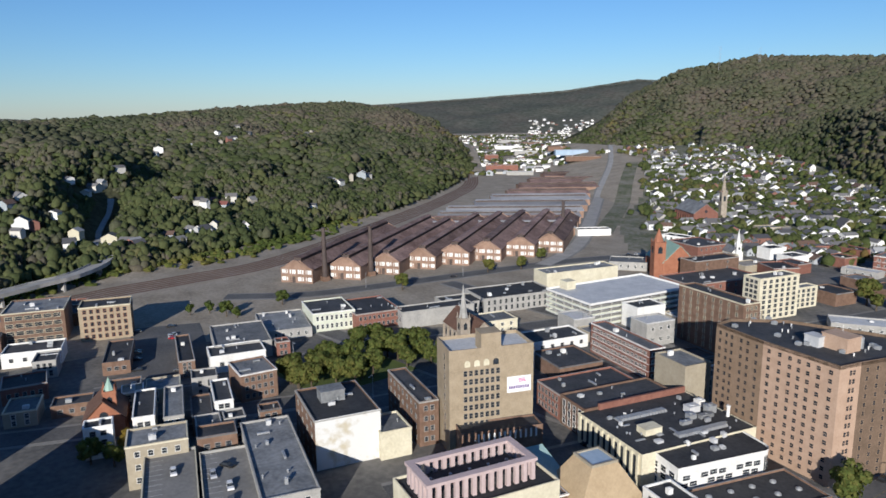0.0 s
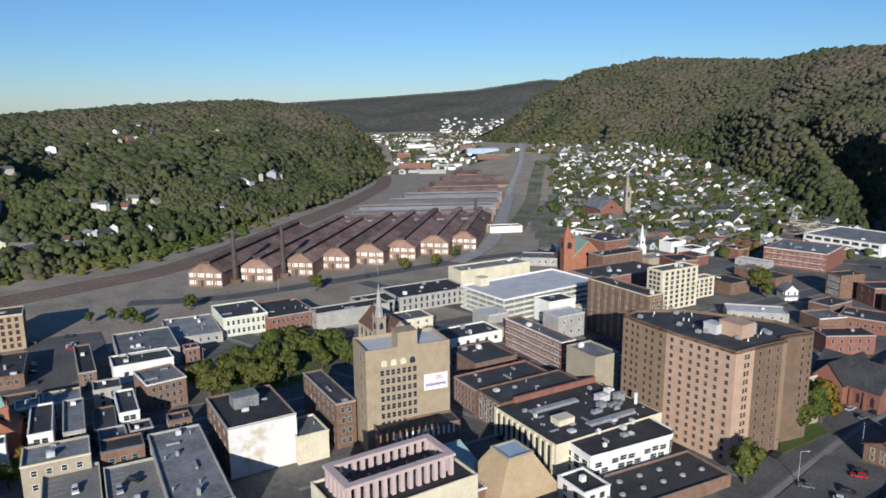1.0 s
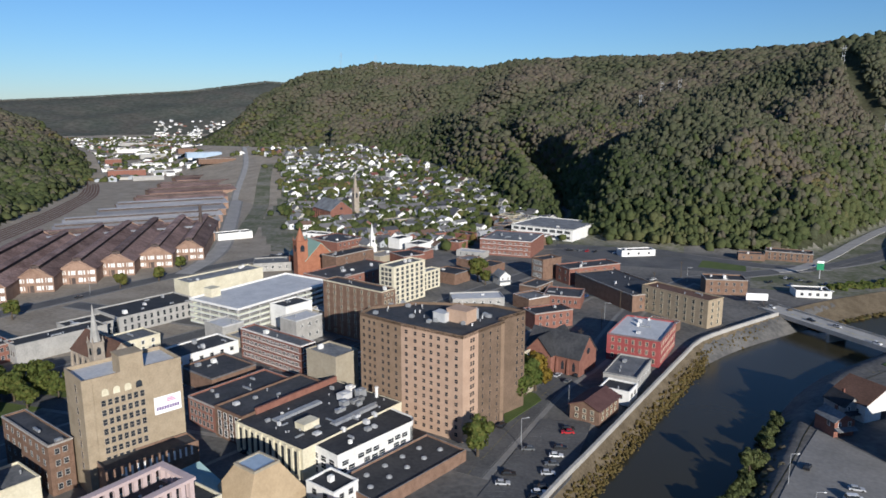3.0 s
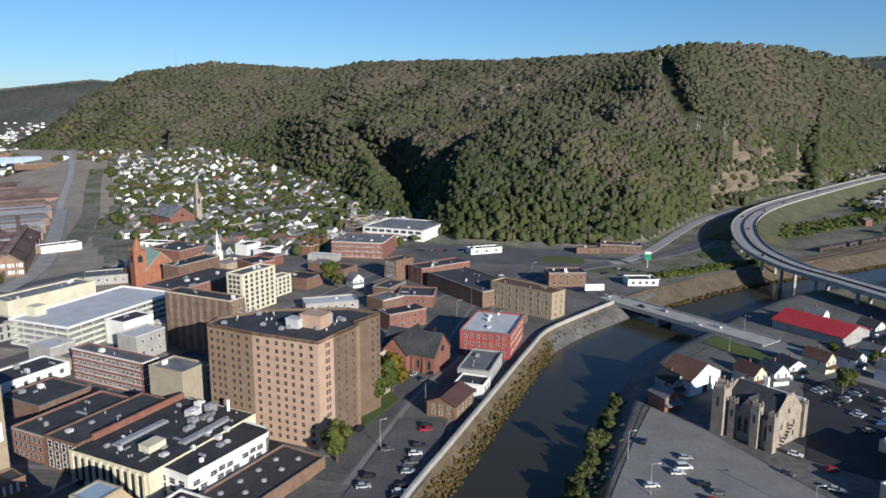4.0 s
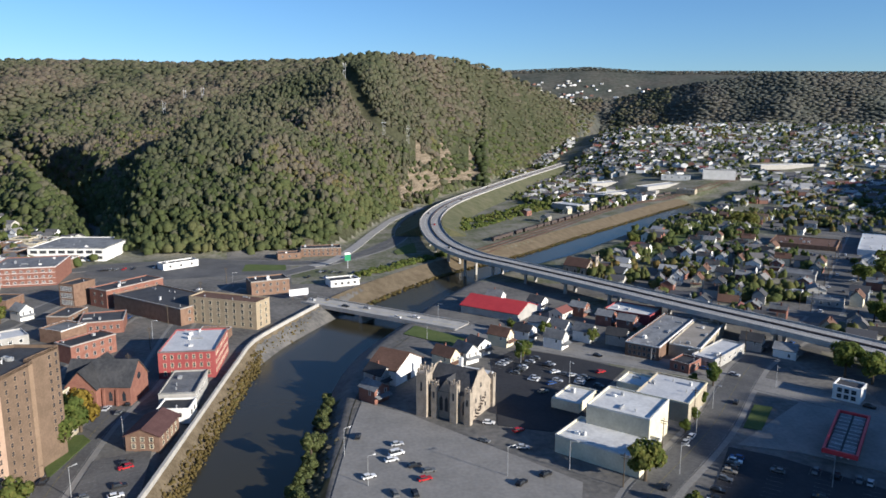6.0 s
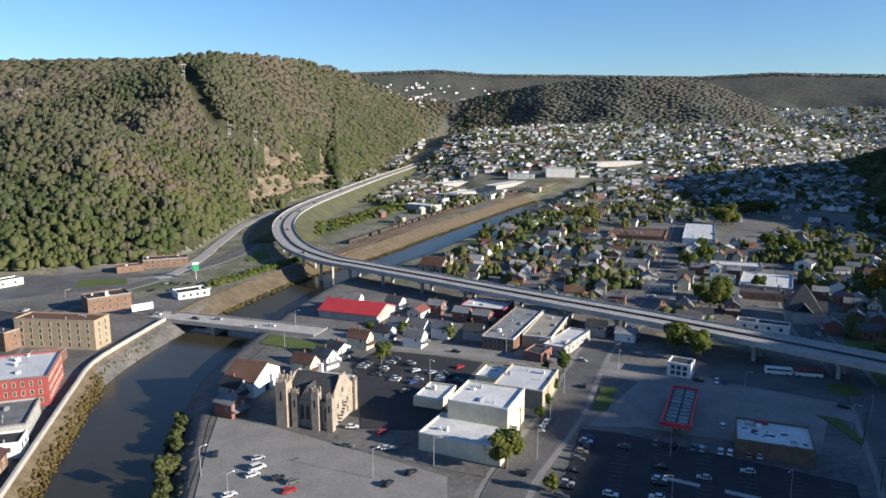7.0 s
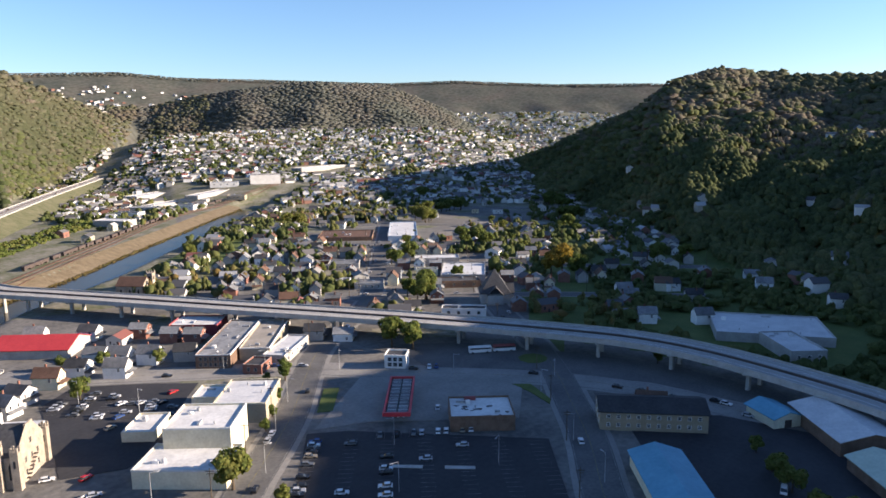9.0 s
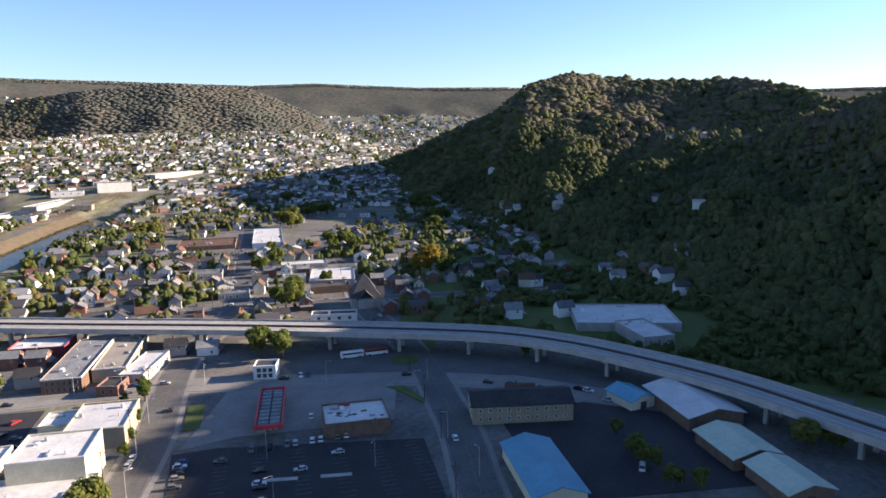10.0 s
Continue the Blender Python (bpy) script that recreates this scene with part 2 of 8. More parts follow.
# the far slopes carry the same haze in their colour
foliage("far_slope_haze", [(0.0, (0.125, 0.142, 0.122)), (0.5, (0.16, 0.166, 0.142)), (1.0, (0.2, 0.182, 0.158))], fine=0.05, vary=0.2, deep=0.26)
water = bpy.data.materials.new("river_water")
water.use_nodes = True
_n, _l = water.node_tree.nodes, water.node_tree.links
_b = _n["Principled BSDF"]
_b.inputs["Base Color"].default_value = (0.040, 0.036, 0.022, 1)
_b.inputs["Roughness"].default_value = 0.2
_b.inputs["IOR"].default_value = 1.26
_w = _n.new("ShaderNodeTexNoise")
_w.inputs["Scale"].default_value, _w.inputs["Detail"].default_value = 0.35, 4.0
_bp = _n.new("ShaderNodeBump")
_bp.inputs["Strength"].default_value, _bp.inputs["Distance"].default_value = 0.12, 0.25
_g = _n.new("ShaderNodeNewGeometry")
_l.new(_g.outputs["Position"], _w.inputs[0])
_l.new(_w.outputs[0], _bp.inputs["Height"])
_l.new(_bp.outputs[0], _b.inputs["Normal"])
MATS["river_water"] = water

# mesh tools
class Shape:
    """Collects faces for one mesh; each face keeps the index of its material."""

    def __init__(self):
        self.v, self.f, self.m = [], [], []

    def face(self, pts, mi=0):
        k = len(self.v)
        self.v += [tuple(p) for p in pts]
        self.f.append(tuple(range(k, k + len(pts))))
        self.m.append(mi)
        return self

    def hull(self, low, high, mi=0, bottom=False):
        """Side faces and a top between two rings of equal length."""
        k, n = len(self.v), len(low)
        self.v += [tuple(p) for p in low] + [tuple(p) for p in high]
        for i in range(n):
            j = (i + 1) % n
            self.f.append((k + i, k + j, k + n + j, k + n + i))
            self.m.append(mi)
        self.f.append(tuple(range(k + n, k + 2 * n)))
        self.m.append(mi)
        if bottom:
            self.f.append(tuple(range(k + n - 1, k - 1, -1)))
            self.m.append(mi)
        return self

    def box(self, x0, y0, z0, x1, y1, z1, mi=0):
        r = [(x0, y0), (x1, y0), (x1, y1), (x0, y1)]
        return self.hull([(*p, z0) for p in r], [(*p, z1) for p in r], mi, True)

    def prism(self, ring, z0, z1, mi=0):
        return self.hull([(*p, z0) for p in ring], [(*p, z1) for p in ring], mi, True)

    def cone(self, x, y, z0, r0, z1, r1, n=8, mi=0):
        c = [(math.cos(2 * math.pi * i / n), math.sin(2 * math.pi * i / n)) for i in range(n)]
        return self.hull([(x + r0 * a, y + r0 * b, z0) for a, b in c], [(x + r1 * a, y + r1 * b, z1) for a, b in c], mi, True)

    def gable(self, x0, y0, x1, y1, z0, z1, over=0.4, thick=0.25, mi=0, along="x"):
        """A ridged roof of two sloping slabs, ridge along x or y."""
        xm, ym = (x0 + x1) / 2, (y0 + y1) / 2
        if along == "x":
            a, b = x0 - over, x1 + over
            for s, e in ((-1, y0 - over), (1, y1 + over)):
                drop = (z1 - z0) * over / max(0.1, abs(ym - y0))
                lo = [(a, e, z0 - drop), (b, e, z0 - drop), (b, ym, z1), (a, ym, z1)]
                if s > 0:
                    lo = lo[::-1]
                self.hull(lo, [(p[0], p[1], p[2] + thick) for p in lo], mi, True)
        else:
            a, b = y0 - over, y1 + over
            for s, e in ((-1, x0 - over), (1, x1 + over)):
                drop = (z1 - z0) * over / max(0.1, abs(xm - x0))
                lo = [(e, b, z0 - drop), (e, a, z0 - drop), (xm, a, z1), (xm, b, z1)]
                if s > 0:
                    lo = lo[::-1]
                self.hull(lo, [(p[0], p[1], p[2] + thick) for p in lo], mi, True)
        return self

    def mesh(self, name, mats):
        me = bpy.data.meshes.new(name)
        me.from_pydata(self.v, [], self.f)
        for k in mats if isinstance(mats, (list, tuple)) else [mats]:
            me.materials.append(MATS[k])
        if any(self.m):
            me.polygons.foreach_set("material_index", self.m)
        me.update()
        return me


def part(name, shape, mats, parent=None, label="", at=(0, 0, 0), turn=0.0):
    """One mesh object, under a thing or a part; shape may be a mesh that others share."""
    ob = new(name, shape if isinstance(shape, bpy.types.Mesh) else shape.mesh(name, mats))
    ob.parent = parent
    ob.location = at
    ob.rotation_euler = (0, 0, radians(turn))
    if label:
        tagged(ob, label)
    return ob


def thing(name, x, y, z, rot, label, category, group="", kind=""):
    ob = new(name)
    ob.empty_display_size = 0.5
    ob.location, ob.rotation_euler = (x, y, z), (0, 0, radians(rot))
    return tagged(ob, label, category, group, kind)


def big_mesh(name, verts, faces, mats, index=None, smooth=False):
    """A mesh straight from arrays of corners and equal-sided faces."""
    me = bpy.data.meshes.new(name)
    nv, nf, k = len(verts), len(faces), faces.shape[1]
    me.vertices.add(nv)
    me.vertices.foreach_set("co", np.asarray(verts, np.float32).ravel())
    me.loops.add(nf * k)
    me.loops.foreach_set("vertex_index", np.asarray(faces, np.int32).ravel())
    me.polygons.add(nf)
    me.polygons.foreach_set("loop_start", np.arange(0, nf * k, k, dtype=np.int32))
    for m in mats:
        me.materials.append(MATS[m])
    if index is not None:
        me.polygons.foreach_set("material_index", np.asarray(index, np.int32))
    me.polygons.foreach_set("use_smooth", np.full(nf, smooth))
    me.update(calc_edges=True)
    me.validate()
    return new(name, me)


def smooth_path(pts, step=6.0):
    """A curve through the points, sampled evenly."""
    p = [np.array(q, float) for q in pts]
    p = [2 * p[0] - p[1]] + p + [2 * p[-1] - p[-2]]
    out = []
    for a, b, c, d in zip(p, p[1:], p[2:], p[3:]):
        n = max(1, int(np.linalg.norm(c - b) / step))
        for i in range(n):
            t = i / n
            out.append(0.5 * (2 * b + (c - a) * t + (2 * a - 5 * b + 4 * c - d) * t * t + (3 * b - a - 3 * c + d) * t**3))
    out.append(p[-2])
    return np.array(out)


def normals(path):
    d = np.gradient(path[:, :2], axis=0)
    d /= np.linalg.norm(d, axis=1)[:, None] + 1e-9
    return np.stack([-d[:, 1], d[:, 0]], 1)


def far_from(path, x, y):
    """Distance from points to a polyline."""
    best = np.full(np.shape(x), 1e9)
    for a, b in zip(path[:-1], path[1:]):
        d = b - a
        t = np.clip(((x - a[0]) * d[0] + (y - a[1]) * d[1]) / (d @ d + 1e-9), 0, 1)
        best = np.minimum(best, np.hypot(x - a[0] - t * d[0], y - a[1] - t * d[1]))
    return best

# the land: valley floor, hills and the river's channel
EYE = 110.0
RIVER = smooth_path([(-36, 60), (-35, 140), (-32, 200), (-25, 260), (-19, 300), (-5, 345), (22, 395), (50, 443), (92, 498), (180, 571), (258, 652), (335, 727), (448, 843), (560, 940), (760, 1060), (1000, 1180)], 12)


def hill(az, r, table, canopy=6.0, power=0.7, back=0.06):
    """A hill side: heading, foot, crest and the angle at which the crest stands over the eye."""
    a, foot, crest, up = np.array(table).T
    f, c, e = np.interp(az, a, foot), np.interp(az, a, crest), np.interp(az, a, up)
    top = np.maximum(0, EYE + c * np.tan(np.radians(e)) - canopy)
    top = np.where((az < a[0] - 3) | (az > a[-1] + 3), 0, top)
    s = np.clip((r - f) / (c - f), 0, 1)
    z = top * (power * s + (1 - power) * s * s * (3 - 2 * s))
    return np.where(r > c, top - back * (r - c), z), np.minimum(s, 0.99) if back > 0.1 else s


HILL_WEST = [(-135, 430, 1200, -1), (-100, 470, 1400, -0.6), (-90, 505, 1500, -0.5), (-80, 505, 1500, -0.1), (-70, 590, 1600, 0.6), (-64, 690, 1700, 0.75), (-60, 770, 1700, 0.35), (-57, 900, 1650, -0.6), (-55, 1050, 1600, -2.2), (-53, 1300, 1550, -4.5)]
HILL_SPUR = [(-140, 430, 900, -0.8), (-100, 470, 980, -0.35), (-88.5, 500, 1000, -0.4), (-85, 530, 1000, -0.65), (-81, 600, 1000, -1.9), (-78, 680, 1000, -3.4), (-75.5, 780, 1000, -5.3), (-73.5, 830, 1000, -7)]
HILL_NORTH = [(-48, 2150, 2400, -2.8), (-45.5, 1750, 2250, -1.7), (-43.8, 1500, 2150, -0.8), (-41.5, 1380, 2050, 1.1), (-38.1, 1330, 2000, 2.8), (-32.7, 1280, 1950, 3.7), (-24.5, 1090, 1850, 3.3), (-21.3, 910, 1800, 3.9), (-18, 790, 1750, 4.0), (-15, 700, 1700, 4.1), (-9.7, 640, 1600, 4.1), (-4, 635, 1500, 4.45), (0, 650, 1480, 4.6), (4, 800, 1480, 4.5), (6, 930, 1480, 4.2), (10, 1150, 1500, 2.0)]
HILL_FRONT = [(-18.3, 860, 960, -6), (-17.6, 770, 960, -3.2), (-15, 690, 980, -2.0), (-11, 690, 1060, -0.2), (-8, 690, 1130, 1.0), (-4.5, 690, 1170, 2.5), (-1, 690, 1200, 4.0), (1.5, 700, 1210, 4.8), (4.0, 750, 1230, 5.1), (6, 850, 1280, 5.1), (8, 955, 1300, 5.0), (11.5, 1130, 1500, 4.65), (14.3, 1400, 1750, 3.8), (17.4, 1750, 2050, 2.4), (20.9, 2100, 2350, 0.7), (23.7, 2350, 2600, -0.6), (26, 2500, 2800, -2.3)]
HILL_LOBE = [(-17.3, 655, 700, -9), (-16.8, 648, 750, -6.4), (-15.3, 622, 775, -4.4), (-13.5, 603, 800, -2.7), (-11.6, 597, 830, -1.4), (-9.8, 588, 850, -0.1), (-7.1, 580, 860, 0.6), (-4.4, 578, 860, 0.16), (-1.2, 590, 850, -1.15), (1.5, 630, 850, -2.45), (3.75, 730, 880, -3.7), (5.5, 830, 930, -6)]
HILL_BROW = [(-33, 1180, 1450, -1.0), (-28, 1050, 1320, -0.5), (-26.4, 980, 1200, -0.2), (-24, 880, 1080, -0.5), (-21.5, 790, 980, -2.1), (-18.9, 730, 860, -3.9), (-17.8, 700, 800, -5.3), (-17.2, 690, 750, -8)]
# past heading 88 the crest is unseen, set to shade the lower town
HILL_EAST = [(46, 1500, 2000, -4), (49.4, 1400, 1900, -3.5), (53, 1150, 1500, -2.0), (57.7, 900, 1280, 0.2), (60.4, 780, 1220, 1.2), (62.6, 700, 1180, 3.1), (66, 600, 1300, 4.0), (69, 540, 1400, 3.5), (74, 470, 1300, 3.1), (78, 420, 1200, 3.2), (82, 390, 1080, 3.1), (86, 355, 900, 3.0), (88, 340, 800, 3.0), (91, 320, 670, 2.8), (95, 300, 570, 3.1), (102, 260, 480, 4.2), (112, 230, 440, 5), (130, 240, 440, 5), (150, 260, 440, 3), (172, 300, 440, 0)]
HILL_MID = [(23, 2150, 2600, 1.7), (27, 2100, 2550, 2.6), (29.5, 2050, 2500, 3.0), (35.3, 2050, 2500, 3.6), (40.9, 2100, 2550, 3.2), (45.6, 2200, 2600, 1.3), (48, 2300, 2650, -0.3)]
TOWN_NORTH = [(-50, 1500, 2100, -3), (-46, 1000, 1500, -2.6), (-42, 850, 1350, -2.8), (-30, 850, 1350, -2.8), (-20, 750, 1050, -4), (-14, 700, 900, -6), (-10, 700, 900, -8)]
TOWN_EAST = [(14, 1700, 2200, -3), (19, 1400, 2100, -1.6), (24, 1100, 2000, -0.6), (30, 1000, 2000, -0.3), (44, 1000, 2000, -0.3), (49, 1150, 2000, -0.8), (56, 1400, 2000, -2.5)]
TOWN_FAR = [(40, 2000, 3100, 0.2), (46, 2000, 3100, 0.9), (56, 2000, 3100, 0.9), (64, 2000, 3100, 0.2)]
RIDGE_FAR = [(-180, 3300, 4300, 1.75), (-100, 3300, 4300, -0.25), (-88, 3300, 4300, -0.15), (-84, 3300, 4300, -0.4), (-76, 3300, 4300, -0.05), (-62, 3300, 4300, 0.55), (-54, 3350, 4300, 1.0), (-46.5, 3350, 4300, 1.5), (-41, 3300, 4300, 2.25), (-30, 3300, 4300, 1.45), (8, 3300, 4300, 1.75), (14, 3300, 4300, 3.85), (21, 3300, 4300, 4.1), (25, 3300, 4300, 3.75), (31, 3300, 4300, 3.65), (41, 3300, 4300, 3.35), (46, 3300, 4300, 3.5), (54, 3300, 4300, 3.1), (61, 3300, 4300, 3.0), (75, 3300, 4300, 2.25), (180, 3300, 4300, 1.75)]


GULLY = [(-183, 613), (-226, 726), (-283, 854), (-366, 995), (-463, 1107), (-543, 1203)]


def land(x, y):
    """Height of the ground, and how far up a wooded hill it lies (0: not on one)."""
    x, y = np.asarray(x, float), np.asarray(y, float)
    az, r = np.degrees(np.arctan2(x, y)), np.hypot(x, y)
    z, wood = np.zeros_like(r), np.zeros_like(r)
    rough = 4 * np.sin(x / 61 + 1.7 * np.sin(y / 83)) + 3 * np.sin(y / 47 - 1.1 * np.sin(x / 59)) + 9 * np.sin(x / 121 + y / 210 + 1.4 * np.sin(y / 160)) + 4 * np.sin(x / 37 - y / 90)
    # spurs and hollows that cross the slopes
    spurs = 7 * np.sin(az * 0.5 + r / 47 + 0.9 * np.sin(r / 130)) + 7 * np.sin(az * 0.8 - r / 58 + 1.1 * np.sin(az / 5)) + 3 * np.sin(az * 1.6 + r / 27 + 1.3 * np.sin(r / 95)) + 2 * np.sin(az * 2.2 - r / 23)
    for k, (table, far) in enumerate(((TOWN_NORTH, 0), (TOWN_EAST, 0), (TOWN_FAR, 0), (HILL_WEST, 1), (HILL_SPUR, 1), (HILL_NORTH, 1), (HILL_FRONT, 1), (HILL_LOBE, 0.62), (HILL_BROW, 0.61), (HILL_EAST, 1), (HILL_MID, 0.8), (RIDGE_FAR, 0.9))):
        h, s = hill(az, r, table, 4.2 if far else 0.0, 1.0 if not far else 0.75, 0.35 if 0.6 < far < 0.7 else 0.06)
        if far:
            h = h + far * (rough * 0.7 + spurs * 0.8) * np.clip(s * 4, 0, 1) * np.clip((1 - s) * 2.5, 0, 1) * (h > 3)
        up = h > z
        wood = np.where(up & (h > 2), s if far else 0, wood)
        z = np.maximum(z, h)
    # hollow added behind the east hill's shoulder, to let sunlight onto the slope
    z -= 30 * np.exp(-((x - 900) ** 2 + (y - 120) ** 2) / 170.0 ** 2) * (wood > 0.02)
    # side valley with its road between the north hill and the front hill
    gully = far_from(np.array(GULLY, float), x, y)
    z -= np.clip(1.15 - gully / 34, 0, 1) * np.clip(z, 0, 60) * 0.8
    # cutting of the power line over the front hill
    cut = far_from(np.array([(35, 1159), (48, 1071), (65, 1022), (89, 1004), (132, 1026)], float), x, y)
    z -= np.clip(1 - cut / 24, 0, 1) * 13.0 * np.clip((r - 760) / 60, 0, 1) * (wood > 0)
    d = far_from(RIVER, x, y)
    z = z - 8.0 * np.clip((30 - d) / 12, 0, 1) * np.clip((1160 - r) / 40, 0, 1)
    return z, wood


def ground_z(x, y):
    return float(land(np.array([x]), np.array([y]))[0][0])


def rocky(x, y, z):
    """Where bare strata break through the woods above the highway."""
    a = np.degrees(np.arctan2(x, y))
    edge = 10 * np.sin(x * 0.11) + 8 * np.sin(x * 0.043 + y * 0.05)
    return (a > 6.4 + 0.05 * edge) & (a < 12.2 + 0.04 * edge) & (z > 7) & (z < 66 - 9 * np.abs(a - 8.6) + 1.4 * edge) & (np.hypot(x, y) > 700)


_az = np.radians(np.concatenate([np.arange(-96, 104, 0.33), np.arange(104, 264, 3.0)]))
_r = np.concatenate([[0.01, 60, 110, 140], np.arange(155, 1200, 6.5), 1200 * 1.018 ** np.arange(0, 78)])
_A, _R = np.meshgrid(_az, _r)
_X, _Y = _R * np.sin(_A), _R * np.cos(_A)
_Z, _W = land(_X, _Y)
_na = len(_az)
_i = np.arange((len(_r) - 1) * _na)
_q = np.stack([_i, _i // _na * _na + (_i + 1) % _na, _i // _na * _na + (_i + 1) % _na + _na, _i + _na], 1)[:, ::-1]
_fx, _fy = _X.ravel()[_i], _Y.ravel()[_i]
_faz, _fr = np.degrees(np.arctan2(_fx, _fy)), np.hypot(_fx, _fy)
_kind = np.where(_W.ravel()[_i] > 0.02, 1, 0)
_kind = np.where((_kind == 0) & (((_faz > 14) & (_fr > 950) & (_faz < 70)) | ((_faz > -3) & (_faz < 24) & (_fr > 470)) | ((_faz > 52) & (_fr > np.interp(_faz, [50, 61, 70, 90, 110], [362, 342, 320, 302, 300])) & (_faz < 110)) | ((_fr > 300) & (_faz > 20) & (_faz < 55) & (np.sin(_fx / 17 + np.sin(_fy / 23)) * np.sin(_fy / 19) > 0.45)) | ((_fr > 560) & (_faz < -8))), 2, _kind)
_kind = np.where((_kind == 0) & (_faz < -36) & (_fr > 345), 3, _kind)
_kind = np.where((_kind == 2) & (_faz < -36) & (_fy + 0.95 * _fx < 70 + 0.3 * np.clip(_fr - 700, 0, 600)), 3, _kind)
# east yards: shade put into the colour by taking the darker grass
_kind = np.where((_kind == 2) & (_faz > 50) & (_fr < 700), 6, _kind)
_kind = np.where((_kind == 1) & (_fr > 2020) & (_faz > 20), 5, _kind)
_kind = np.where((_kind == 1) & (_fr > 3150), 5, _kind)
_kind = np.where(rocky(_fx, _fy, _Z.ravel()[_i]) & (_kind == 1), 4, _kind)
ground = tagged(big_mesh("ground", np.stack([_X, _Y, _Z], -1).reshape(-1, 3), _q, ["town_ground", "forest_floor", "yards", "dirt", "rock", "far_slope_haze", "grass"], _kind, True), "valley floor of asphalt, yards and wooded hillsides", "ground", kind="structure")


def ribbon(name, label, pts, half, lift, mat, category="road", drop=0.3, level=None, step=8.0, close=False):
    """A strip that follows the ground, or lies level, with a real edge."""
    p = smooth_path(pts, step)
    n = normals(p)
    z = land(p[:, 0], p[:, 1])[0] + lift if level is None else np.full(len(p), level)
    if p.shape[1] > 2:
        z = p[:, 2]
    l, r = p[:, :2] + n * half, p[:, :2] - n * half
    k = len(p)
    v = np.concatenate([np.c_[l, z], np.c_[r, z], np.c_[l, z - drop], np.c_[r, z - drop]])
    i = np.arange(k - 1)
    f = np.concatenate([np.stack([i, i + k, i + k + 1, i + 1], 1), np.stack([i + 2 * k, i, i + 1, i + 2 * k + 1], 1), np.stack([i + k, i + 3 * k, i + 3 * k + 1, i + k + 1], 1)])
    ob = big_mesh(name, v, f, [mat])
    return tagged(ob, label, category, kind="structure") if label else ob


def slab(name, label, ring, z, mat, category="pavement", thick=0.25):
    """A flat paved or grassed area with an edge."""
    if sum(a[0] * b[1] - b[0] * a[1] for a, b in zip(ring, ring[1:] + ring[:1])) < 0:
        ring = ring[::-1]
    ob = part(name, Shape().prism(ring, z - thick, z), mat)
    return tagged(ob, label, category, kind="structure")


ribbon("water", "dark brown river water between flood walls", [tuple(q) for q in RIVER[::2]], 27, 0, "river_water", "river", 0.2, level=-6.0, step=12)

# woods on the hills: joined crowns
def crown_template(levels):
    bm = bmesh.new()
    bmesh.ops.create_icosphere(bm, subdivisions=levels, radius=1.0)
    v = np.array([q.co[:] for q in bm.verts])
    f = np.array([[q.index for q in t.verts] for t in bm.faces])
    bm.free()
    keep = v[f].mean(1)[:, 2] > -0.45
    return v, f[keep]


def woods(name, label, cx, cy, cz, radius, tall, mats, levels=2, seed=1, jitter=0.3, smooth=False, squat=0.33, rise=0.2, pick=None):
    """Many crowns in one mesh, each with its own uneven outline; pick: which material each crown takes."""
    rng = np.random.default_rng(seed)
    if levels == 2:
        # three uneven lobes to a crown
        turn = rng.uniform(0, 2 * np.pi, len(cx))
        turn = np.concatenate([turn, turn + rng.uniform(1.7, 2.5, len(cx)), turn - rng.uniform(1.7, 2.5, len(cx))])
        away = np.tile(radius, 3) * rng.uniform(0.3, 0.6, len(turn))
        cx, cy = np.tile(cx, 3) + away * np.cos(turn), np.tile(cy, 3) + away * np.sin(turn)
        cz = np.tile(cz, 3) + np.tile(tall, 3) * rng.uniform(-0.12, 0.2, len(turn))
        radius, tall = np.tile(radius, 3) * rng.uniform(0.48, 0.8, len(turn)), np.tile(tall, 3) * rng.uniform(0.7, 1.05, len(turn))
        pick = None if pick is None else np.tile(pick, 3)
    tv, tf = crown_template(1)
    n, k = len(cx), len(tv)
    j = 1 + rng.uniform(-jitter, jitter, (n, k, 1))
    spin = rng.uniform(0, 2 * np.pi, n)
    c, s = np.cos(spin)[:, None], np.sin(spin)[:, None]
    v = tv[None] * j * radius[:, None, None]
    v = np.stack([v[:, :, 0] * c - v[:, :, 1] * s, v[:, :, 0] * s + v[:, :, 1] * c, v[:, :, 2] * (tall / radius)[:, None] * squat], -1)
    lean = rng.uniform(-0.15, 0.15, (n, 1, 2))
    v[:, :, :2] += lean * v[:, :, 2:]
    v += np.stack([cx, cy, cz + tall * rise], -1)[:, None]
    f = tf[None] + (np.arange(n) * k)[:, None, None]
    index = None if pick is None else np.repeat(pick, len(tf))
    return tagged(big_mesh(name, v.reshape(-1, 3), f.reshape(-1, 3), mats if isinstance(mats, list) else [mats], index, smooth), label, "woods", kind="stuff")


def scatter(az0, az1, r0, r1, gap, seed, keep=None):
    """Places spread over a sector of the land, about gap metres apart."""
    rng = np.random.default_rng(seed)
    u, v = np.meshgrid(np.arange(-r1, r1, float(gap)), np.arange(-r1, r1, float(gap)))
    u[::2] += gap / 2
    x, y = (u + rng.uniform(-0.46, 0.46, u.shape) * gap).ravel(), (v + rng.uniform(-0.46, 0.46, v.shape) * gap).ravel()
    a, r = np.degrees(np.arctan2(x, y)), np.hypot(x, y)
    ok = (a > az0) & (a < az1) & (r > r0) & (r < r1)
    x, y = x[ok], y[ok]
    z, w = land(x, y)
    ok = w > 0.015 if keep is None else keep(x, y, z, w)
    return x[ok], y[ok], z[ok]


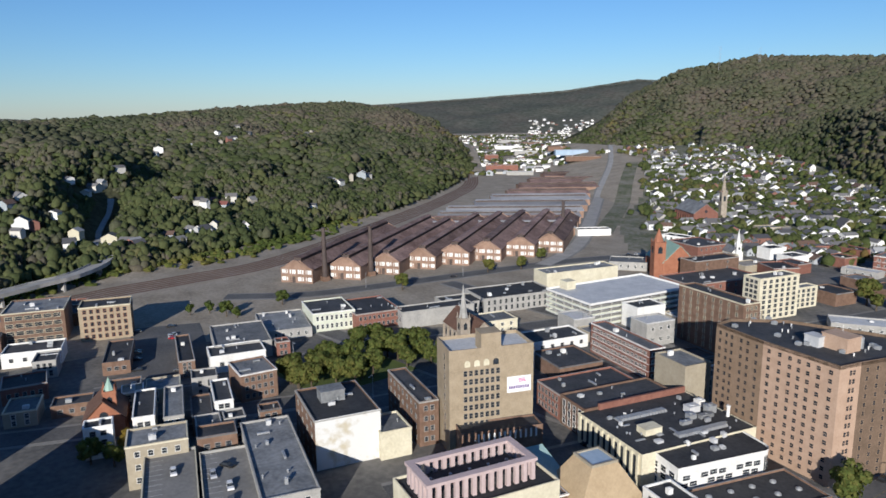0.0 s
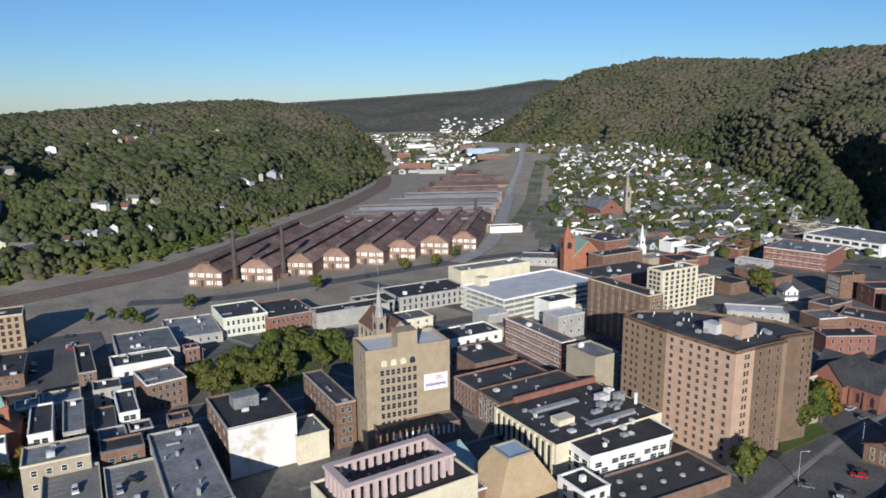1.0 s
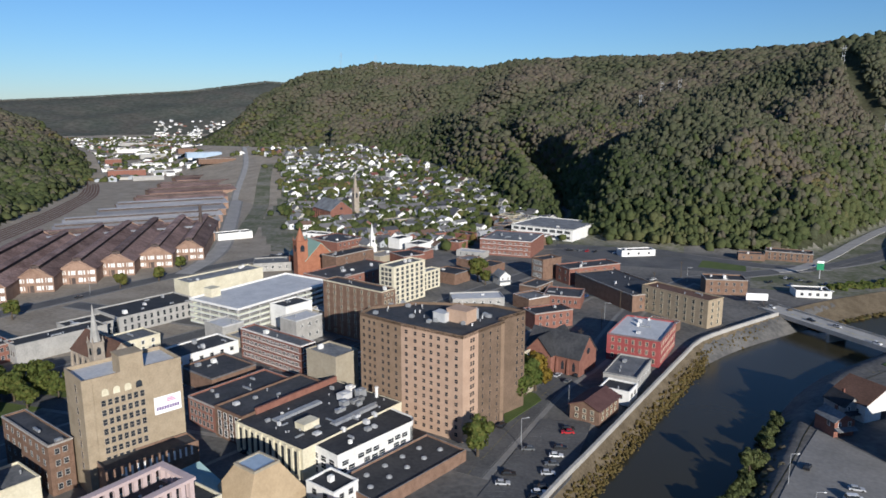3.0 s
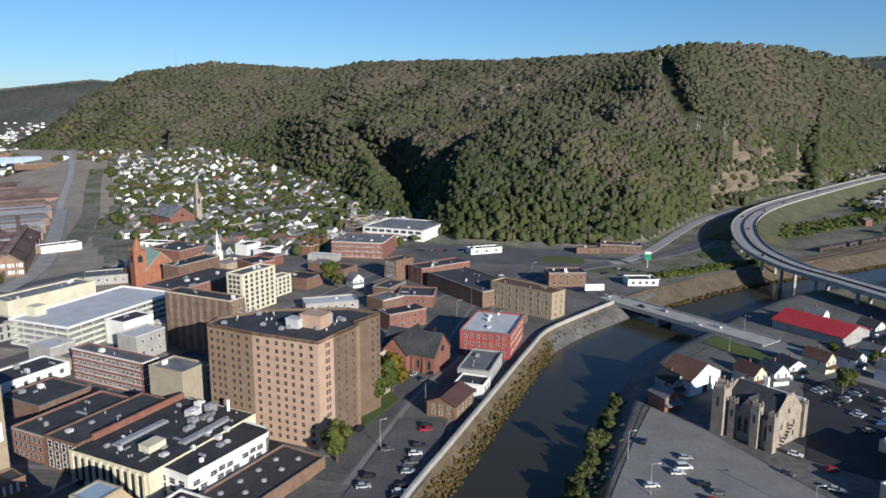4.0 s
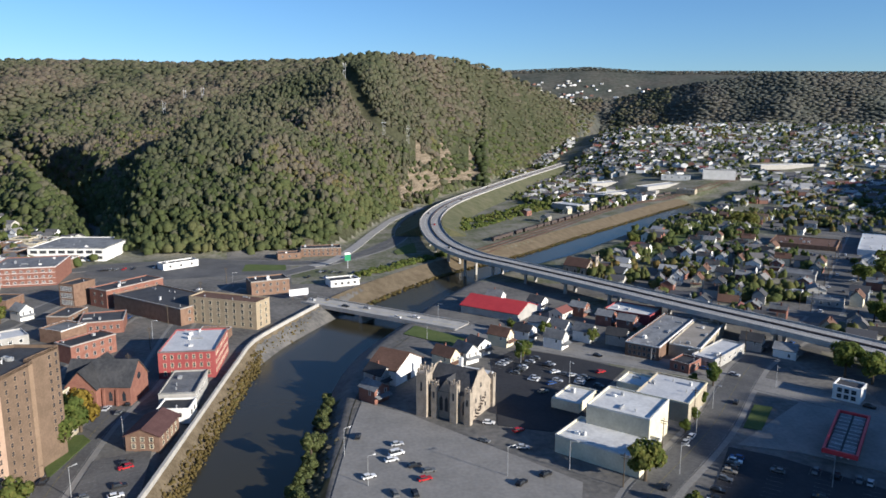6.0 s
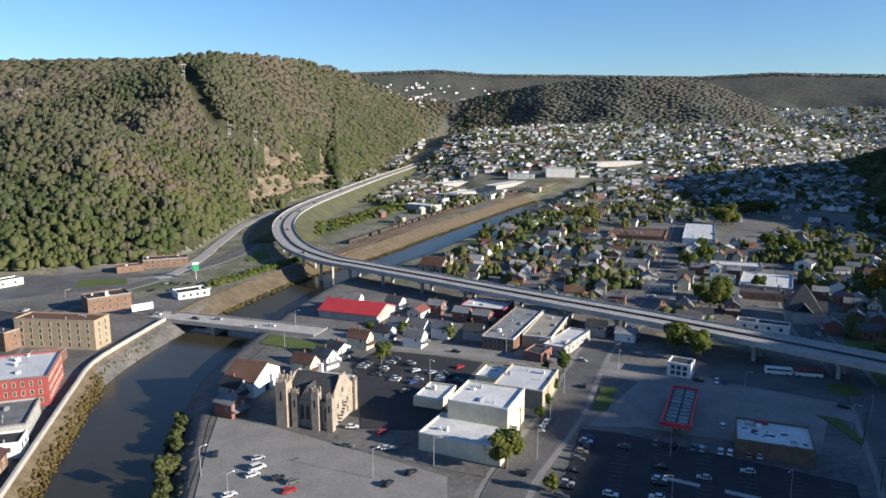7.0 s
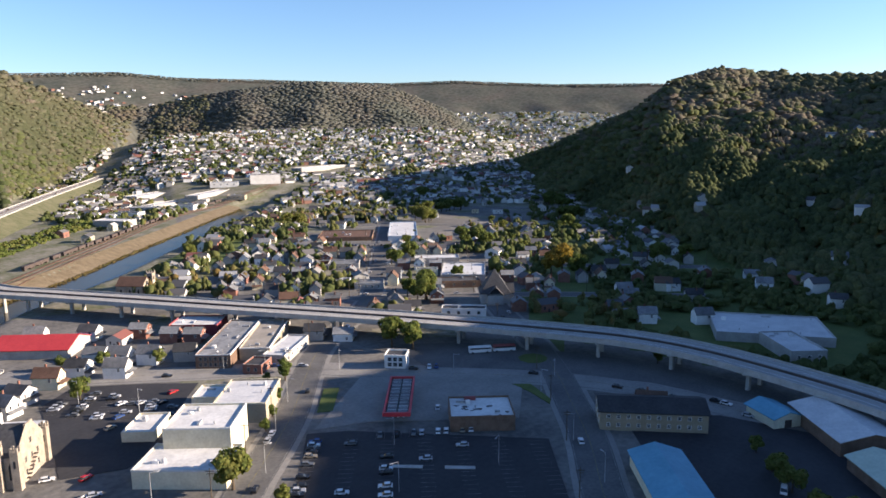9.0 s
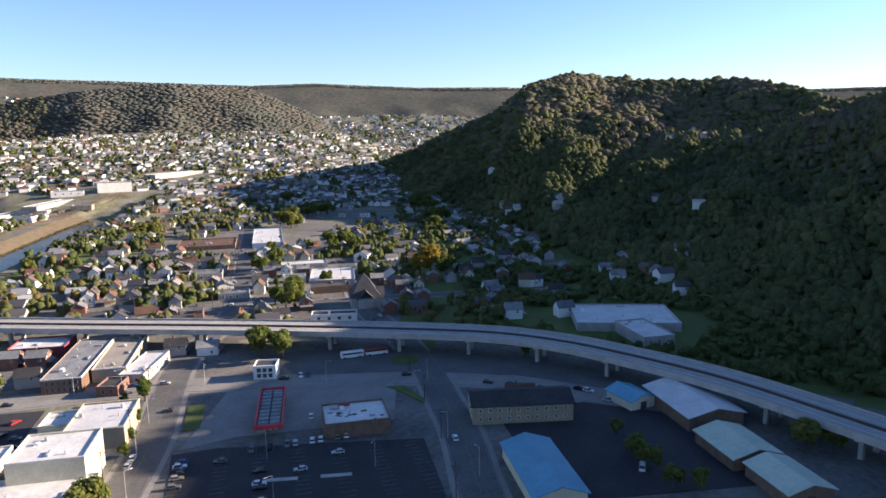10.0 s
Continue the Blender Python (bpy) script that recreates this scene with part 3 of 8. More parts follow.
HILL_HOUSES = np.array([(-596, 23), (-609, 34), (-636, 20), (-634, 51), (-605, 62), (-598, 85), (-584, 95), (-571, 100), (-735, 87), (-754, 97), (-761, 105), (-614, 151), (-619, 162), (-626, 174), (-606, 131), (-689, 178), (-682, 182), (-715, 199), (-721, 220), (-702, 162), (-815, 419), (-829, 439), (-803, 398), (-802, 367), (-791, 376), (-682, 293), (-1168, 265), (-983, 212), (-1182, 284), (-1056, 269), (-1078, 331), (-1084, 339), (-1134, 381), (-1113, 325), (-966, 200), (-843, 169), (-1201, 512)], float)
EAST_HOUSES = [(690, 377), (718, 400), (687, 365), (749, 478), (724, 450), (647, 298), (666, 304), (604, 150), (939, 258), (966, 252), (878, 216), (895, 259), (665, 206), (836, 484), (495, 248), (524, 185), (485, 146), (474, 139), (492, 156)]
_hr = np.random.default_rng(9)
HILL_HOUSES = np.concatenate([HILL_HOUSES] + [HILL_HOUSES[::2] + _hr.normal(0, 15, HILL_HOUSES[::2].shape)] + [np.array(EAST_HOUSES, float)])


HILL_ROAD = [(-575, 78), (-603, 77), (-632, 79), (-680, 92), (-740, 108)]


def wood_mask(x, y, z, w):
    ok = (w > 0.012) & (far_from(np.array(HILL_ROAD, float), x, y) > 11)
    for hx, hy in HILL_HOUSES:
        away = math.hypot(hx, hy)
        t = (x * hx + y * hy) / away - away
        side = np.abs(x * hy - y * hx) / away
        ok &= (side > 7) | (t > 7) | (t < -(12 if away < 700 else 20))
    gul = far_from(np.array(GULLY[:5], float), x, y)
    ok &= gul > 8
    cut = far_from(np.array([(35, 1159), (48, 1071), (65, 1022), (89, 1004), (132, 1026)], float), x, y)
    ok &= cut > 12
    ok &= ~rocky(x, y, z) | (np.sin(x * 0.9) * np.sin(y * 0.7) > 0.35 + 0.4 * np.sin(z / 7.0))
    ok &= w < 0.9995
    road = far_from(HIGHWAY[:, :2], x, y)
    ok &= road > 24
    slip = far_from(np.array([(2, 545), (22, 600), (50, 700), (84, 800), (150, 905)], float), x, y)
    ok &= slip > 12
    return ok


HIGHWAY = smooth_path([(1180, 2700, 20), (960, 2330, 19), (700, 1830, 17), (532, 1515, 15), (337, 1180, 13), (207, 943, 12), (150, 835, 11), (119, 757, 10), (100, 671, 10), (95, 574, 10), (107, 510, 10), (126, 474, 10), (159, 415, 10), (193, 353, 10), (225, 296, 10), (254, 241, 10), (279, 188, 10), (289, 160, 10), (292, 133, 10), (290, 106, 10), (281, 60, 10), (266, 22, 10), (246, -20, 10), (214, -70, 10)], 8)

for _k, (_a0, _a1, _r0, _r1, _gap, _lv) in enumerate(((-96, -53, 480, 850, 6.0, 2), (-96, -52, 850, 1750, 7.6, 1), (-49, 8, 600, 1350, 6.3, 1), (-49, 10, 1350, 2050, 8.6, 1), (-20, 12, 570, 1150, 5.6, 2), (8, 27, 850, 1500, 7.4, 1), (12, 27, 1500, 2700, 10.5, 1), (46, 104, 300, 640, 6.4, 2), (46, 104, 640, 1000, 7.0, 2), (46, 88, 1000, 1700, 9, 1))):
    _x, _y, _z = scatter(_a0, _a1, _r0, _r1, _gap, 20 + _k, wood_mask)
    if _a0 == -49 and _r0 == 600:
        _ok = (np.degrees(np.arctan2(_x, _y)) < -19.5) | (np.hypot(_x, _y) > 1145)
        _x, _y, _z = _x[_ok], _y[_ok], _z[_ok]
    _rg = np.random.default_rng(70 + _k)
    _rr = _gap * (0.56 + 0.7 * _rg.random(len(_x)) ** 2.0)
    _tt = _rg.uniform(0.75, 1.3, len(_x)) * 10.5 * (0.7 + 0.3 * _rr / _gap / 0.6)
    # leafy green low on the slopes, thinner and browner towards the top
    _low = _rg.random(len(_x)) > (0.12 if _a0 < 40 else -0.3) + (_z + 25 * np.sin(_x / 90) * np.sin(_y / 70)) / 130
    woods("woods", "mixed autumn woodland covering the hillside", _x, _y, _z + _rg.uniform(-1.6, 2.0, len(_x)), _rr, _tt, ["forest", "forest_green"], _lv, 40 + _k, 0.34, True, 0.37 if _lv == 2 else 0.38, 0.24 if _lv == 2 else 0.16, _low.astype(int))
# the far ridges
_rg = np.random.default_rng(170)
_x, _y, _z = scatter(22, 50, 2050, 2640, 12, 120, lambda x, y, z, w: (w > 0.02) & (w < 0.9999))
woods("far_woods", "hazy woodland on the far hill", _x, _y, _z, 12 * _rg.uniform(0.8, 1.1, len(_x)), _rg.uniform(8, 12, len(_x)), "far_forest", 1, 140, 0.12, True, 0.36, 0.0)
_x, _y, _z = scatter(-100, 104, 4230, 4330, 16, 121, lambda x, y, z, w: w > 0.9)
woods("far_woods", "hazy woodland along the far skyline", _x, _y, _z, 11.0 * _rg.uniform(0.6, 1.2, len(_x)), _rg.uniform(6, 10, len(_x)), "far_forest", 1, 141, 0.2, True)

# buildings
STYLE = {
    # wall, roof, window frame, window size, parapet trim
    "brick_cream": ("brick_brown", "roof_grey", "paint_cream", (3.4, 1.9), "paint_cream"),
    "tan_orange": ("brick_tan", "roof_black", "brick_orange", (1.5, 1.9), "paint_cream"),
    "dark": ("brick_brown", "roof_black", "stone_grey", (1.6, 1.5), "roof_grey"),
    "brick": ("brick_red", "roof_black", "stone_grey", (1.2, 1.7), "stone_grey"),
    "brown_house": ("brick_brown", "roof_maroon", "paint_cream", (1.1, 1.4), "stone_grey"),
    "brown": ("brick_brown", "roof_black", "stone_grey", (1.2, 1.6), "stone_grey"),
    "brickdark": ("brick_brown", "roof_grey", "stone_grey", (1.3, 1.6), "paint_white"),
    "white_low": ("paint_white", "roof_black", "stone_grey", (1.6, 1.6), "paint_white"),
    "white": ("paint_white", "roof_pale", "stone_grey", (1.4, 1.9), "paint_cream"),
    "lgreen": ("paint_green", "roof_black", "paint_white", (1.2, 2.2), "paint_white"),
    "grey": ("stone_grey", "roof_grey", "paint_white", (1.3, 1.7), "stone_grey"),
    "tan": ("render_tan", "roof_grey", "paint_white", (1.4, 1.7), "paint_cream"),
    "white_wall": ("paint_white", "roof_black", "stone_grey", (1.2, 1.7), "paint_white"),
    "cream": ("paint_cream", "roof_grey", "paint_white", (1.3, 1.6), "paint_cream"),
    "brick_band": ("brick_red", "roof_grey", "paint_white", (1.7, 1.4), "paint_white"),
    "tan_blank": ("render_tan", "roof_grey", "paint_white", (1.2, 1.5), "render_tan"),
    "hotel": ("brick_brown", "roof_black", "paint_cream", (1.1, 1.7), "paint_cream"),
    "beige": ("paint_cream", "roof_grey", "stone_grey", (2.0, 1.7), "paint_cream"),
    "stone": ("stone_grey", "roof_black", "stone_grey", (1.3, 2.4), "stone_grey"),
    "pale": ("stone_grey", "roof_pale", "paint_white", (1.5, 1.4), "roof_pale"),
    "red": ("paint_red", "roof_pale", "paint_cream", (1.0, 1.8), "roof_grey"),
    "greygreen": ("stone_grey", "roof_grey", "paint_white", (1.6, 1.6), "roof_grey"),
    "tanbrick": ("brick_tan", "roof_brown", "paint_cream", (1.4, 2.0), "brick_tan"),
    "white_band": ("paint_white", "roof_grey", "stone_grey", (5.0, 2.2), "roof_grey"),
    "bigwin": ("brick_brown", "roof_black", "paint_white", (1.6, 2.6), "brick_brown"),
    "redshed": ("stone_grey", "roof_red", "paint_white", (1.5, 1.5), "roof_red"),
    "gym": ("paint_cream", "roof_white", "paint_white", (1.5, 1.5), "roof_white"),
    "gymtan": ("render_tan", "roof_pale", "paint_white", (1.5, 1.5), "paint_cream"),
    "tan_low": ("render_tan", "roof_tan", "stone_grey", (1.6, 1.6), "paint_white"),
    "maroon": ("paint_maroon", "roof_white", "paint_white", (1.5, 1.5), "paint_maroon"),
    "shop": ("brick_brown", "roof_white", "paint_white", (1.5, 1.5), "brick_brown"),
    "tan2": ("brick_tan", "roof_black", "paint_white", (1.1, 1.2), "brick_tan"),
    "bluefront": ("roof_blue", "roof_pale", "paint_white", (1.6, 1.6), "roof_blue"),
    "red_roof_long": ("brick_brown", "roof_brown", "paint_white", (1.5, 1.4), "roof_brown"),
}
WINDOWS = {}


def window_mesh(w, h, frame_mat, glass="glass"):
    """Frame, sill and a dark pane with a glazing bar, facing -y."""
    key = (round(w, 1), round(h, 1), frame_mat)
    if key not in WINDOWS:
        s = Shape()
        a, b = w / 2, h / 2
        s.box(-a - 0.12, -0.10, -b - 0.12, a + 0.12, 0.05, -b, 0)
        s.box(-a - 0.12, -0.10, b, a + 0.12, 0.05, b + 0.12, 0)
        s.box(-a - 0.12, -0.10, -b, -a, 0.05, b, 0)
        s.box(a, -0.10, -b, a + 0.12, 0.05, b, 0)
        s.face([(-a, -0.03, -b), (a, -0.03, -b), (a, -0.03, b), (-a, -0.03, b)], 1)
        s.box(-a, -0.07, -0.05, a, -0.035, 0.05, 0)
        WINDOWS[key] = s.mesh("window", [frame_mat, glass])
    return WINDOWS[key]


def windows(parent, side, w, d, z0, z1, floors, cols, size, frame_mat, margin=1.2, skip=0.0, seed=0):
    """Rows of windows on one side of a block w by d; sides: front, left, right, back."""
    if floors < 1 or cols < 1:
        return
    rng = random.Random(seed)
    run = w if side in ("front", "back") else d
    ww, hh = min(size[0], (run - 2 * margin) / cols * 0.8), min(size[1], (z1 - z0) / floors * 0.75)
    me = window_mesh(ww, hh, frame_mat)
    for i in range(floors):
        z = z0 + (i + 0.52) * (z1 - z0) / floors
        for j in range(cols):
            if rng.random() < skip:
                continue
            u = -run / 2 + margin + (j + 0.5) * (run - 2 * margin) / cols
            at, turn = {"front": ((u, -d / 2, z), 0), "left": ((-w / 2, u, z), -90), "right": ((w / 2, u, z), 90), "back": ((u, d / 2, z), 180)}[side]
            part("window", me, None, parent, "", at, turn)


def block_shell(w, d, h, rim=0.7, thick=0.35):
    """Outer walls with a parapet round a sunken roof."""
    s = Shape()
    o = [(-w / 2, -d / 2), (w / 2, -d / 2), (w / 2, d / 2), (-w / 2, d / 2)]
    t = [(x - math.copysign(thick, x), y - math.copysign(thick, y)) for x, y in o]
    for a, b, p, q in zip(o, o[1:] + o[:1], t, t[1:] + t[:1]):
        s.face([(*a, -1.0), (*b, -1.0), (*b, h), (*a, h)])
        s.face([(*a, h), (*b, h), (*q, h), (*p, h)], 1)
        s.face([(*q, h - rim), (*p, h - rim), (*p, h), (*q, h)])
    return s


def roof_clutter(parent, w, d, h, seed, many):
    """Vents, ducts, hatches and cooling units on a flat roof."""
    rng = random.Random(seed)
    for _ in range(many):
        a, b, c = rng.uniform(0.7, 2.4), rng.uniform(0.7, 2.0), rng.uniform(0.6, 1.7)
        if a > w * 0.4 or b > d * 0.4:
            continue
        x, y = rng.uniform(-w / 2 + a, w / 2 - a), rng.uniform(-d / 2 + b, d / 2 - b)
        s, pick = Shape(), rng.random()
        if pick < 0.45:
            s.box(-a / 2, -b / 2, 0, a / 2, b / 2, c).box(-a / 2 - 0.06, -b / 2 - 0.06, c, a / 2 + 0.06, b / 2 + 0.06, c + 0.1)
            s.cone(0, 0, c + 0.1, min(a, b) * 0.36, c + 0.28, min(a, b) * 0.36, 8)
            part("roof_unit", s, rng.choice(["metal_grey", "paint_white", "roof_pale"]), parent, "", (x, y, h - 0.69))
        elif pick < 0.75:
            s.cone(0, 0, 0, 0.22, 0.9, 0.22, 7).cone(0, 0, 0.9, 0.4, 1.15, 0.15, 7)
            part("vent", s, "metal_grey", parent, "", (x, y, h - 0.69))
        else:
            s.box(-a, -0.35, 0.2, a, 0.35, 0.75).box(-a, -0.3, 0, -a + 0.3, 0.3, 0.2).box(a - 0.3, -0.3, 0, a, 0.3, 0.2)
            part("duct", s, "metal_grey", parent, "", (x, y, h - 0.69), rng.choice([0, 90]))


def building(style, x, y, rot, w, d, h, floors, nf, nl, nr, label, ridge=0.0, clutter=None, base=0.0):
    """A flat-roofed or ridged block; local x runs along its front, y away from it."""
    wall, roof, fr, size, trim = STYLE[style]
    z = ground_z(x, y) * (1 if math.hypot(x, y) > 500 else 0)
    ob = thing("building", x, y, max(0.0, z), rot, label, "building")
    seed = int(abs(x * 7 + y * 13)) + 1
    if ridge:
        s = Shape()
        s.box(-w / 2, -d / 2, -1, w / 2, d / 2, h)
        k = "x" if w > d else "y"
        if k == "x":
            for e in (-w / 2, w / 2):
                s.face([(e, -d / 2, h), (e, d / 2, h), (e, 0, h + ridge)])
        else:
            for e in (-d / 2, d / 2):
                s.face([(-w / 2, e, h), (w / 2, e, h), (0, e, h + ridge)])
        part("wall", s, wall, ob)
        part("roof", Shape().gable(-w / 2, -d / 2, w / 2, d / 2, h, h + ridge, 0.7, 0.3, 0, k), roof, ob)
    else:
        part("wall", block_shell(w, d, h), [wall, trim], ob)
        part("roof", Shape().box(-w / 2 + 0.36, -d / 2 + 0.36, h - 1.0, w / 2 - 0.36, d / 2 - 0.36, h - 0.7), roof, ob)
        if h > 6:
            c = Shape()
            for x0, y0, x1, y1 in ((-w / 2 - 0.16, -d / 2 - 0.16, w / 2 + 0.16, -d / 2 - 0.003), (-w / 2 - 0.16, -d / 2, -w / 2 - 0.003, d / 2), (w / 2 + 0.003, -d / 2, w / 2 + 0.16, d / 2)):
                c.box(x0, y0, h - 0.55, x1, y1, h - 0.1)
            part("cornice", c, trim, ob)
        roof_clutter(ob, w - 1.4, d - 1.4, h, seed, int(min(7, w * d / 110)) if clutter is None else clutter)
    top = h - (0.9 if not ridge else 0.2)
    for side, n in (("front", nf), ("left", nl), ("right", nr)):
        windows(ob, side, w, d, 0.6, top, floors, n, size, fr, seed=seed)
        if style in ("brick_band",) and n:
            run = w if side == "front" else d
            for i in range(floors):
                zz = 0.6 + (i + 0.52) * (top - 0.6) / floors - min(size[1], (top - 0.6) / floors * 0.75) / 2 - 0.35
                at, turn = {"front": ((0, -d / 2, zz), 0), "left": ((-w / 2, 0, zz), -90), "right": ((w / 2, 0, zz), 90)}[side]
                part("band", Shape().box(-run / 2 + 0.2, -0.06, -0.18, run / 2 - 0.2, 0.04, 0.0), "paint_white", ob, "white band", at, turn)
    return ob
building('brick_cream', -399.0, 19.8, 77.1, 27.3, 27.5, 16.6, 4, 6, 0, 0, 'brown brick warehouse with cream bands beside the rail yard')
building('tan_orange', -380.7, 48.7, 76.8, 23.6, 16.3, 17.4, 5, 7, 0, 3, 'tan and orange brick office block with flat roof')
building('dark', -332.8, 45.9, 76.4, 11.1, 32.0, 6, 1, 3, 0, 0, 'low dark-roofed commercial building on the shaded street')
building('brick', -313.5, 7.9, 85.1, 15.8, 15.4, 7, 1, 5, 0, 0, 'low brick shop with flat roof and white cornice')
building('white_low', -358.6, 14.6, 76.3, 24.0, 15.5, 7, 1, 4, 0, 0, 'low flat-roofed commercial building with a sign wall')
building('lgreen', -332.6, 148.4, 78.7, 22.1, 27.4, 10.1, 2, 8, 0, 0, 'pale green three-storey commercial building with black roof')
building('brick', -324.6, 168.7, 81.4, 24.8, 31.1, 8.9, 2, 9, 0, 0, 'orange brick commercial building with dark roof')
building('grey', -336.7, 124.7, 76.0, 24.5, 35.1, 5.2, 1, 6, 0, 0, 'grey flat-roofed building beside the park')
building('grey', -320, 97, 78, 25, 34, 8, 2, 5, 0, 0, 'grey building with flat dark roof and rooftop units')
building('white_low', -298.7, 88.4, 80.0, 23.4, 15.0, 8, 1, 3, 0, 0, 'white low building with flat roof')
building('brickdark', -264.4, 84.2, 87.2, 14.4, 18.0, 11.3, 3, 5, 0, 0, 'brown brick commercial building with pale window bands and metal roof')
building('white_low', -250, 67.5, 78, 6.5, 22, 10, 3, 2, 0, 0, 'narrow white row building with pale roof')
building('grey', -250, 50.5, 77, 6.5, 29, 10, 3, 2, 0, 0, 'narrow grey-roofed row building')
building('white_low', -254, 41.5, 77, 7, 26, 10, 2, 2, 0, 0, 'narrow cream row building with dark roof')
building('dark', -246, 59, 77, 7, 20, 7.5, 2, 2, 0, 0, 'low dark-roofed row building')
# unseen block, added only for the shadow it throws on these rows
building('brown', -188, -26, 77, 20, 40, 27, 8, 5, 10, 0, 'unseen tall brick block added to shade the row buildings')
building('tan', -216, 38.0, 77, 17.5, 13, 14, 3, 4, 0, 3, 'tan flat-roofed commercial building')
building('brown', -313.8, 69.9, 79.1, 6.5, 38.5, 8.0, 4, 2, 0, 0, 'narrow brown brick facade building')
building('dark', -213, 55.0, 77, 12, 9, 12, 2, 3, 0, 0, 'dark-roofed building beside the parking deck')
building('grey', -187, 65.0, 78, 15.4, 50, 12, 3, 3, 0, 6, 'long blue-grey roofed block with rooftop units', clutter=9)
building('brown', -200.7, 120.2, 79, 6.9, 32.6, 16, 4, 2, 7, 0, 'brown brick annex with grey roof and outside fire stairs')
_b = building('brown', -202.1, 91.7, 80, 21.4, 27.5, 16.7, 4, 0, 4, 0, 'brown brick building with a patchy white-painted blank party wall', clutter=3)
part("painted_wall", Shape().box(-10.6, -0.14, 0, 10.7, 0.0, 16.75), "paint_patchy", _b, "patchy white paint over old brick", (0, -13.752, 0))
part("penthouse", Shape().box(-4, -3, 0, 4, 3, 3.6).box(-4.2, -3.2, 3.6, 4.2, 3.2, 3.9), "roof_grey", _b, "grey rooftop stair block", (-1, 3, 15.99))
building('cream', -190.5, 105.0, 80, 10.5, 14, 9.7, 1, 0, 0, 0, 'weathered cream low building with flat roof')
building('brick_band', -199.1, 228.3, 79, 7.9, 41.0, 14, 4, 3, 14, 0, 'red brick office building with white window bands')
building('tan_blank', -158.5, 213.5, 79, 12, 16.5, 18.5, 0, 0, 0, 0, 'tan building with a blank rendered wall')
building('hotel', -189.3, 277.8, 79, 9.6, 40.0, 27, 8, 3, 8, 0, 'tall brown brick hotel block with flat roof')
building('beige', -204.9, 346.9, 79, 27.9, 11.1, 23, 8, 6, 3, 0, 'cream eight-storey office block with square windows')
building('beige', -205.7, 378.0, 79, 17.8, 7.1, 12, 4, 4, 1, 0, 'cream low wing beside the office block')
building('brick', -255.3, 366.8, 79, 55.6, 28.1, 10, 2, 9, 0, 0, 'long red brick building with blue-grey roof')
building('brown', -272.0, 388.1, 79, 35.6, 13.7, 16, 4, 2, 0, 0, 'brown brick block with blank side wall')
building('brick', -330.0, 455.3, 79, 29.7, 32.0, 10, 2, 6, 0, 0, 'dark red brick building with curved roof')
building('stone', -302.5, 196.3, 79, 40.8, 12, 9, 1, 0, 4, 0, 'grey stone columned building beside the church')
building('stone', -308.8, 217.1, 79, 23.0, 17.8, 8, 2, 7, 0, 0, 'long grey stone commercial building')
building('stone', -304.8, 249.4, 79, 45.1, 25.6, 9, 2, 12, 0, 0, 'long pale stone civic building with tall windows')
building('cream', -272.9, 205.8, 79, 32.0, 15.1, 7.5, 2, 6, 0, 0, 'cream painted building with flat roof beside the church')
building('white_low', -237.1, 217.7, 79, 33.7, 16.4, 6, 1, 6, 0, 0, 'low white fronted shop row')
building('dark', -208.1, 202.0, 79, 21.0, 22.2, 7, 1, 4, 0, 0, 'low grey-roofed building with parapet')
building('cream', -304.8, 302.1, 79, 51.0, 15, 15, 0, 0, 0, 0, 'blank cream block beside the parking garage')
building('white_low', -233.0, 279.6, 79, 17.6, 12.5, 12, 1, 3, 0, 0, 'white rooftop block with flat roof')
building('pale', -212.7, 262.2, 79, 16.4, 11.9, 12, 2, 3, 0, 0, 'pale grey flat-roofed block with rooftop plant')
building('red', -60.0, 318, 88, 33.0, 23.5, 12.3, 3, 9, 7, 0, 'red painted three-storey building with pale roof beside the river wall')
building('greygreen', -58.1, 281.2, 88, 25.3, 13.4, 6.5, 1, 5, 0, 0, 'low grey-roofed riverside workshop')
building('white_low', -57.2, 261.7, 85, 10.4, 11.8, 5, 1, 2, 2, 0, 'low white riverside building')
building('brown_house', -61.2, 241.5, 80, 17.0, 11.5, 5.6, 2, 4, 3, 0, 'brown two-storey house with maroon gable roof on the car park', ridge=2.4)
building('tanbrick', -53.3, 384.9, 62, 12.8, 42.3, 15, 4, 2, 8, 0, 'tan brick four-storey building beside the bridge')
building('brown', -90.9, 412.7, 48, 29.1, 60.1, 10, 2, 3, 0, 0, 'long brown warehouse in shade')
building('brown', -38.3, 454.0, 18.3, 24.2, 15, 9.5, 2, 5, 0, 0, 'brown brick shop building near the bridge')
building('brick_band', -201.4, 513.0, 5.4, 40.8, 41.3, 12.8, 3, 9, 0, 0, 'three-storey brick school with white window bands')
building('white_band', -196.8, 605.0, -7.5, 59.2, 54.6, 10.5, 2, 8, 0, 0, 'white framed industrial building with grey roof')
building('bigwin', -148.4, 440.7, 62, 16.4, 11.1, 14, 3, 0, 7, 0, 'brick building with tall white windows')
building('brick', -121.6, 446.7, 52, 40.3, 15.3, 11, 2, 5, 2, 0, 'red brick block with pale roof')
building('brick', -118.1, 384.0, 9.9, 21.4, 20.3, 7, 1, 6, 0, 0, 'low brick building with pale flat roof')
building('brick', -112.6, 338.9, 50.6, 22.7, 12.3, 9, 2, 5, 0, 0, 'brick row building with flat roof')
building('brown', -5.0, 578.3, 1.4, 32.1, 15, 7, 2, 8, 0, 0, 'brown two-storey showroom below the wooded hill')
building('white_low', -110.7, 542.6, 36.6, 27.3, 10, 5, 1, 3, 0, 0, 'small white shop building')
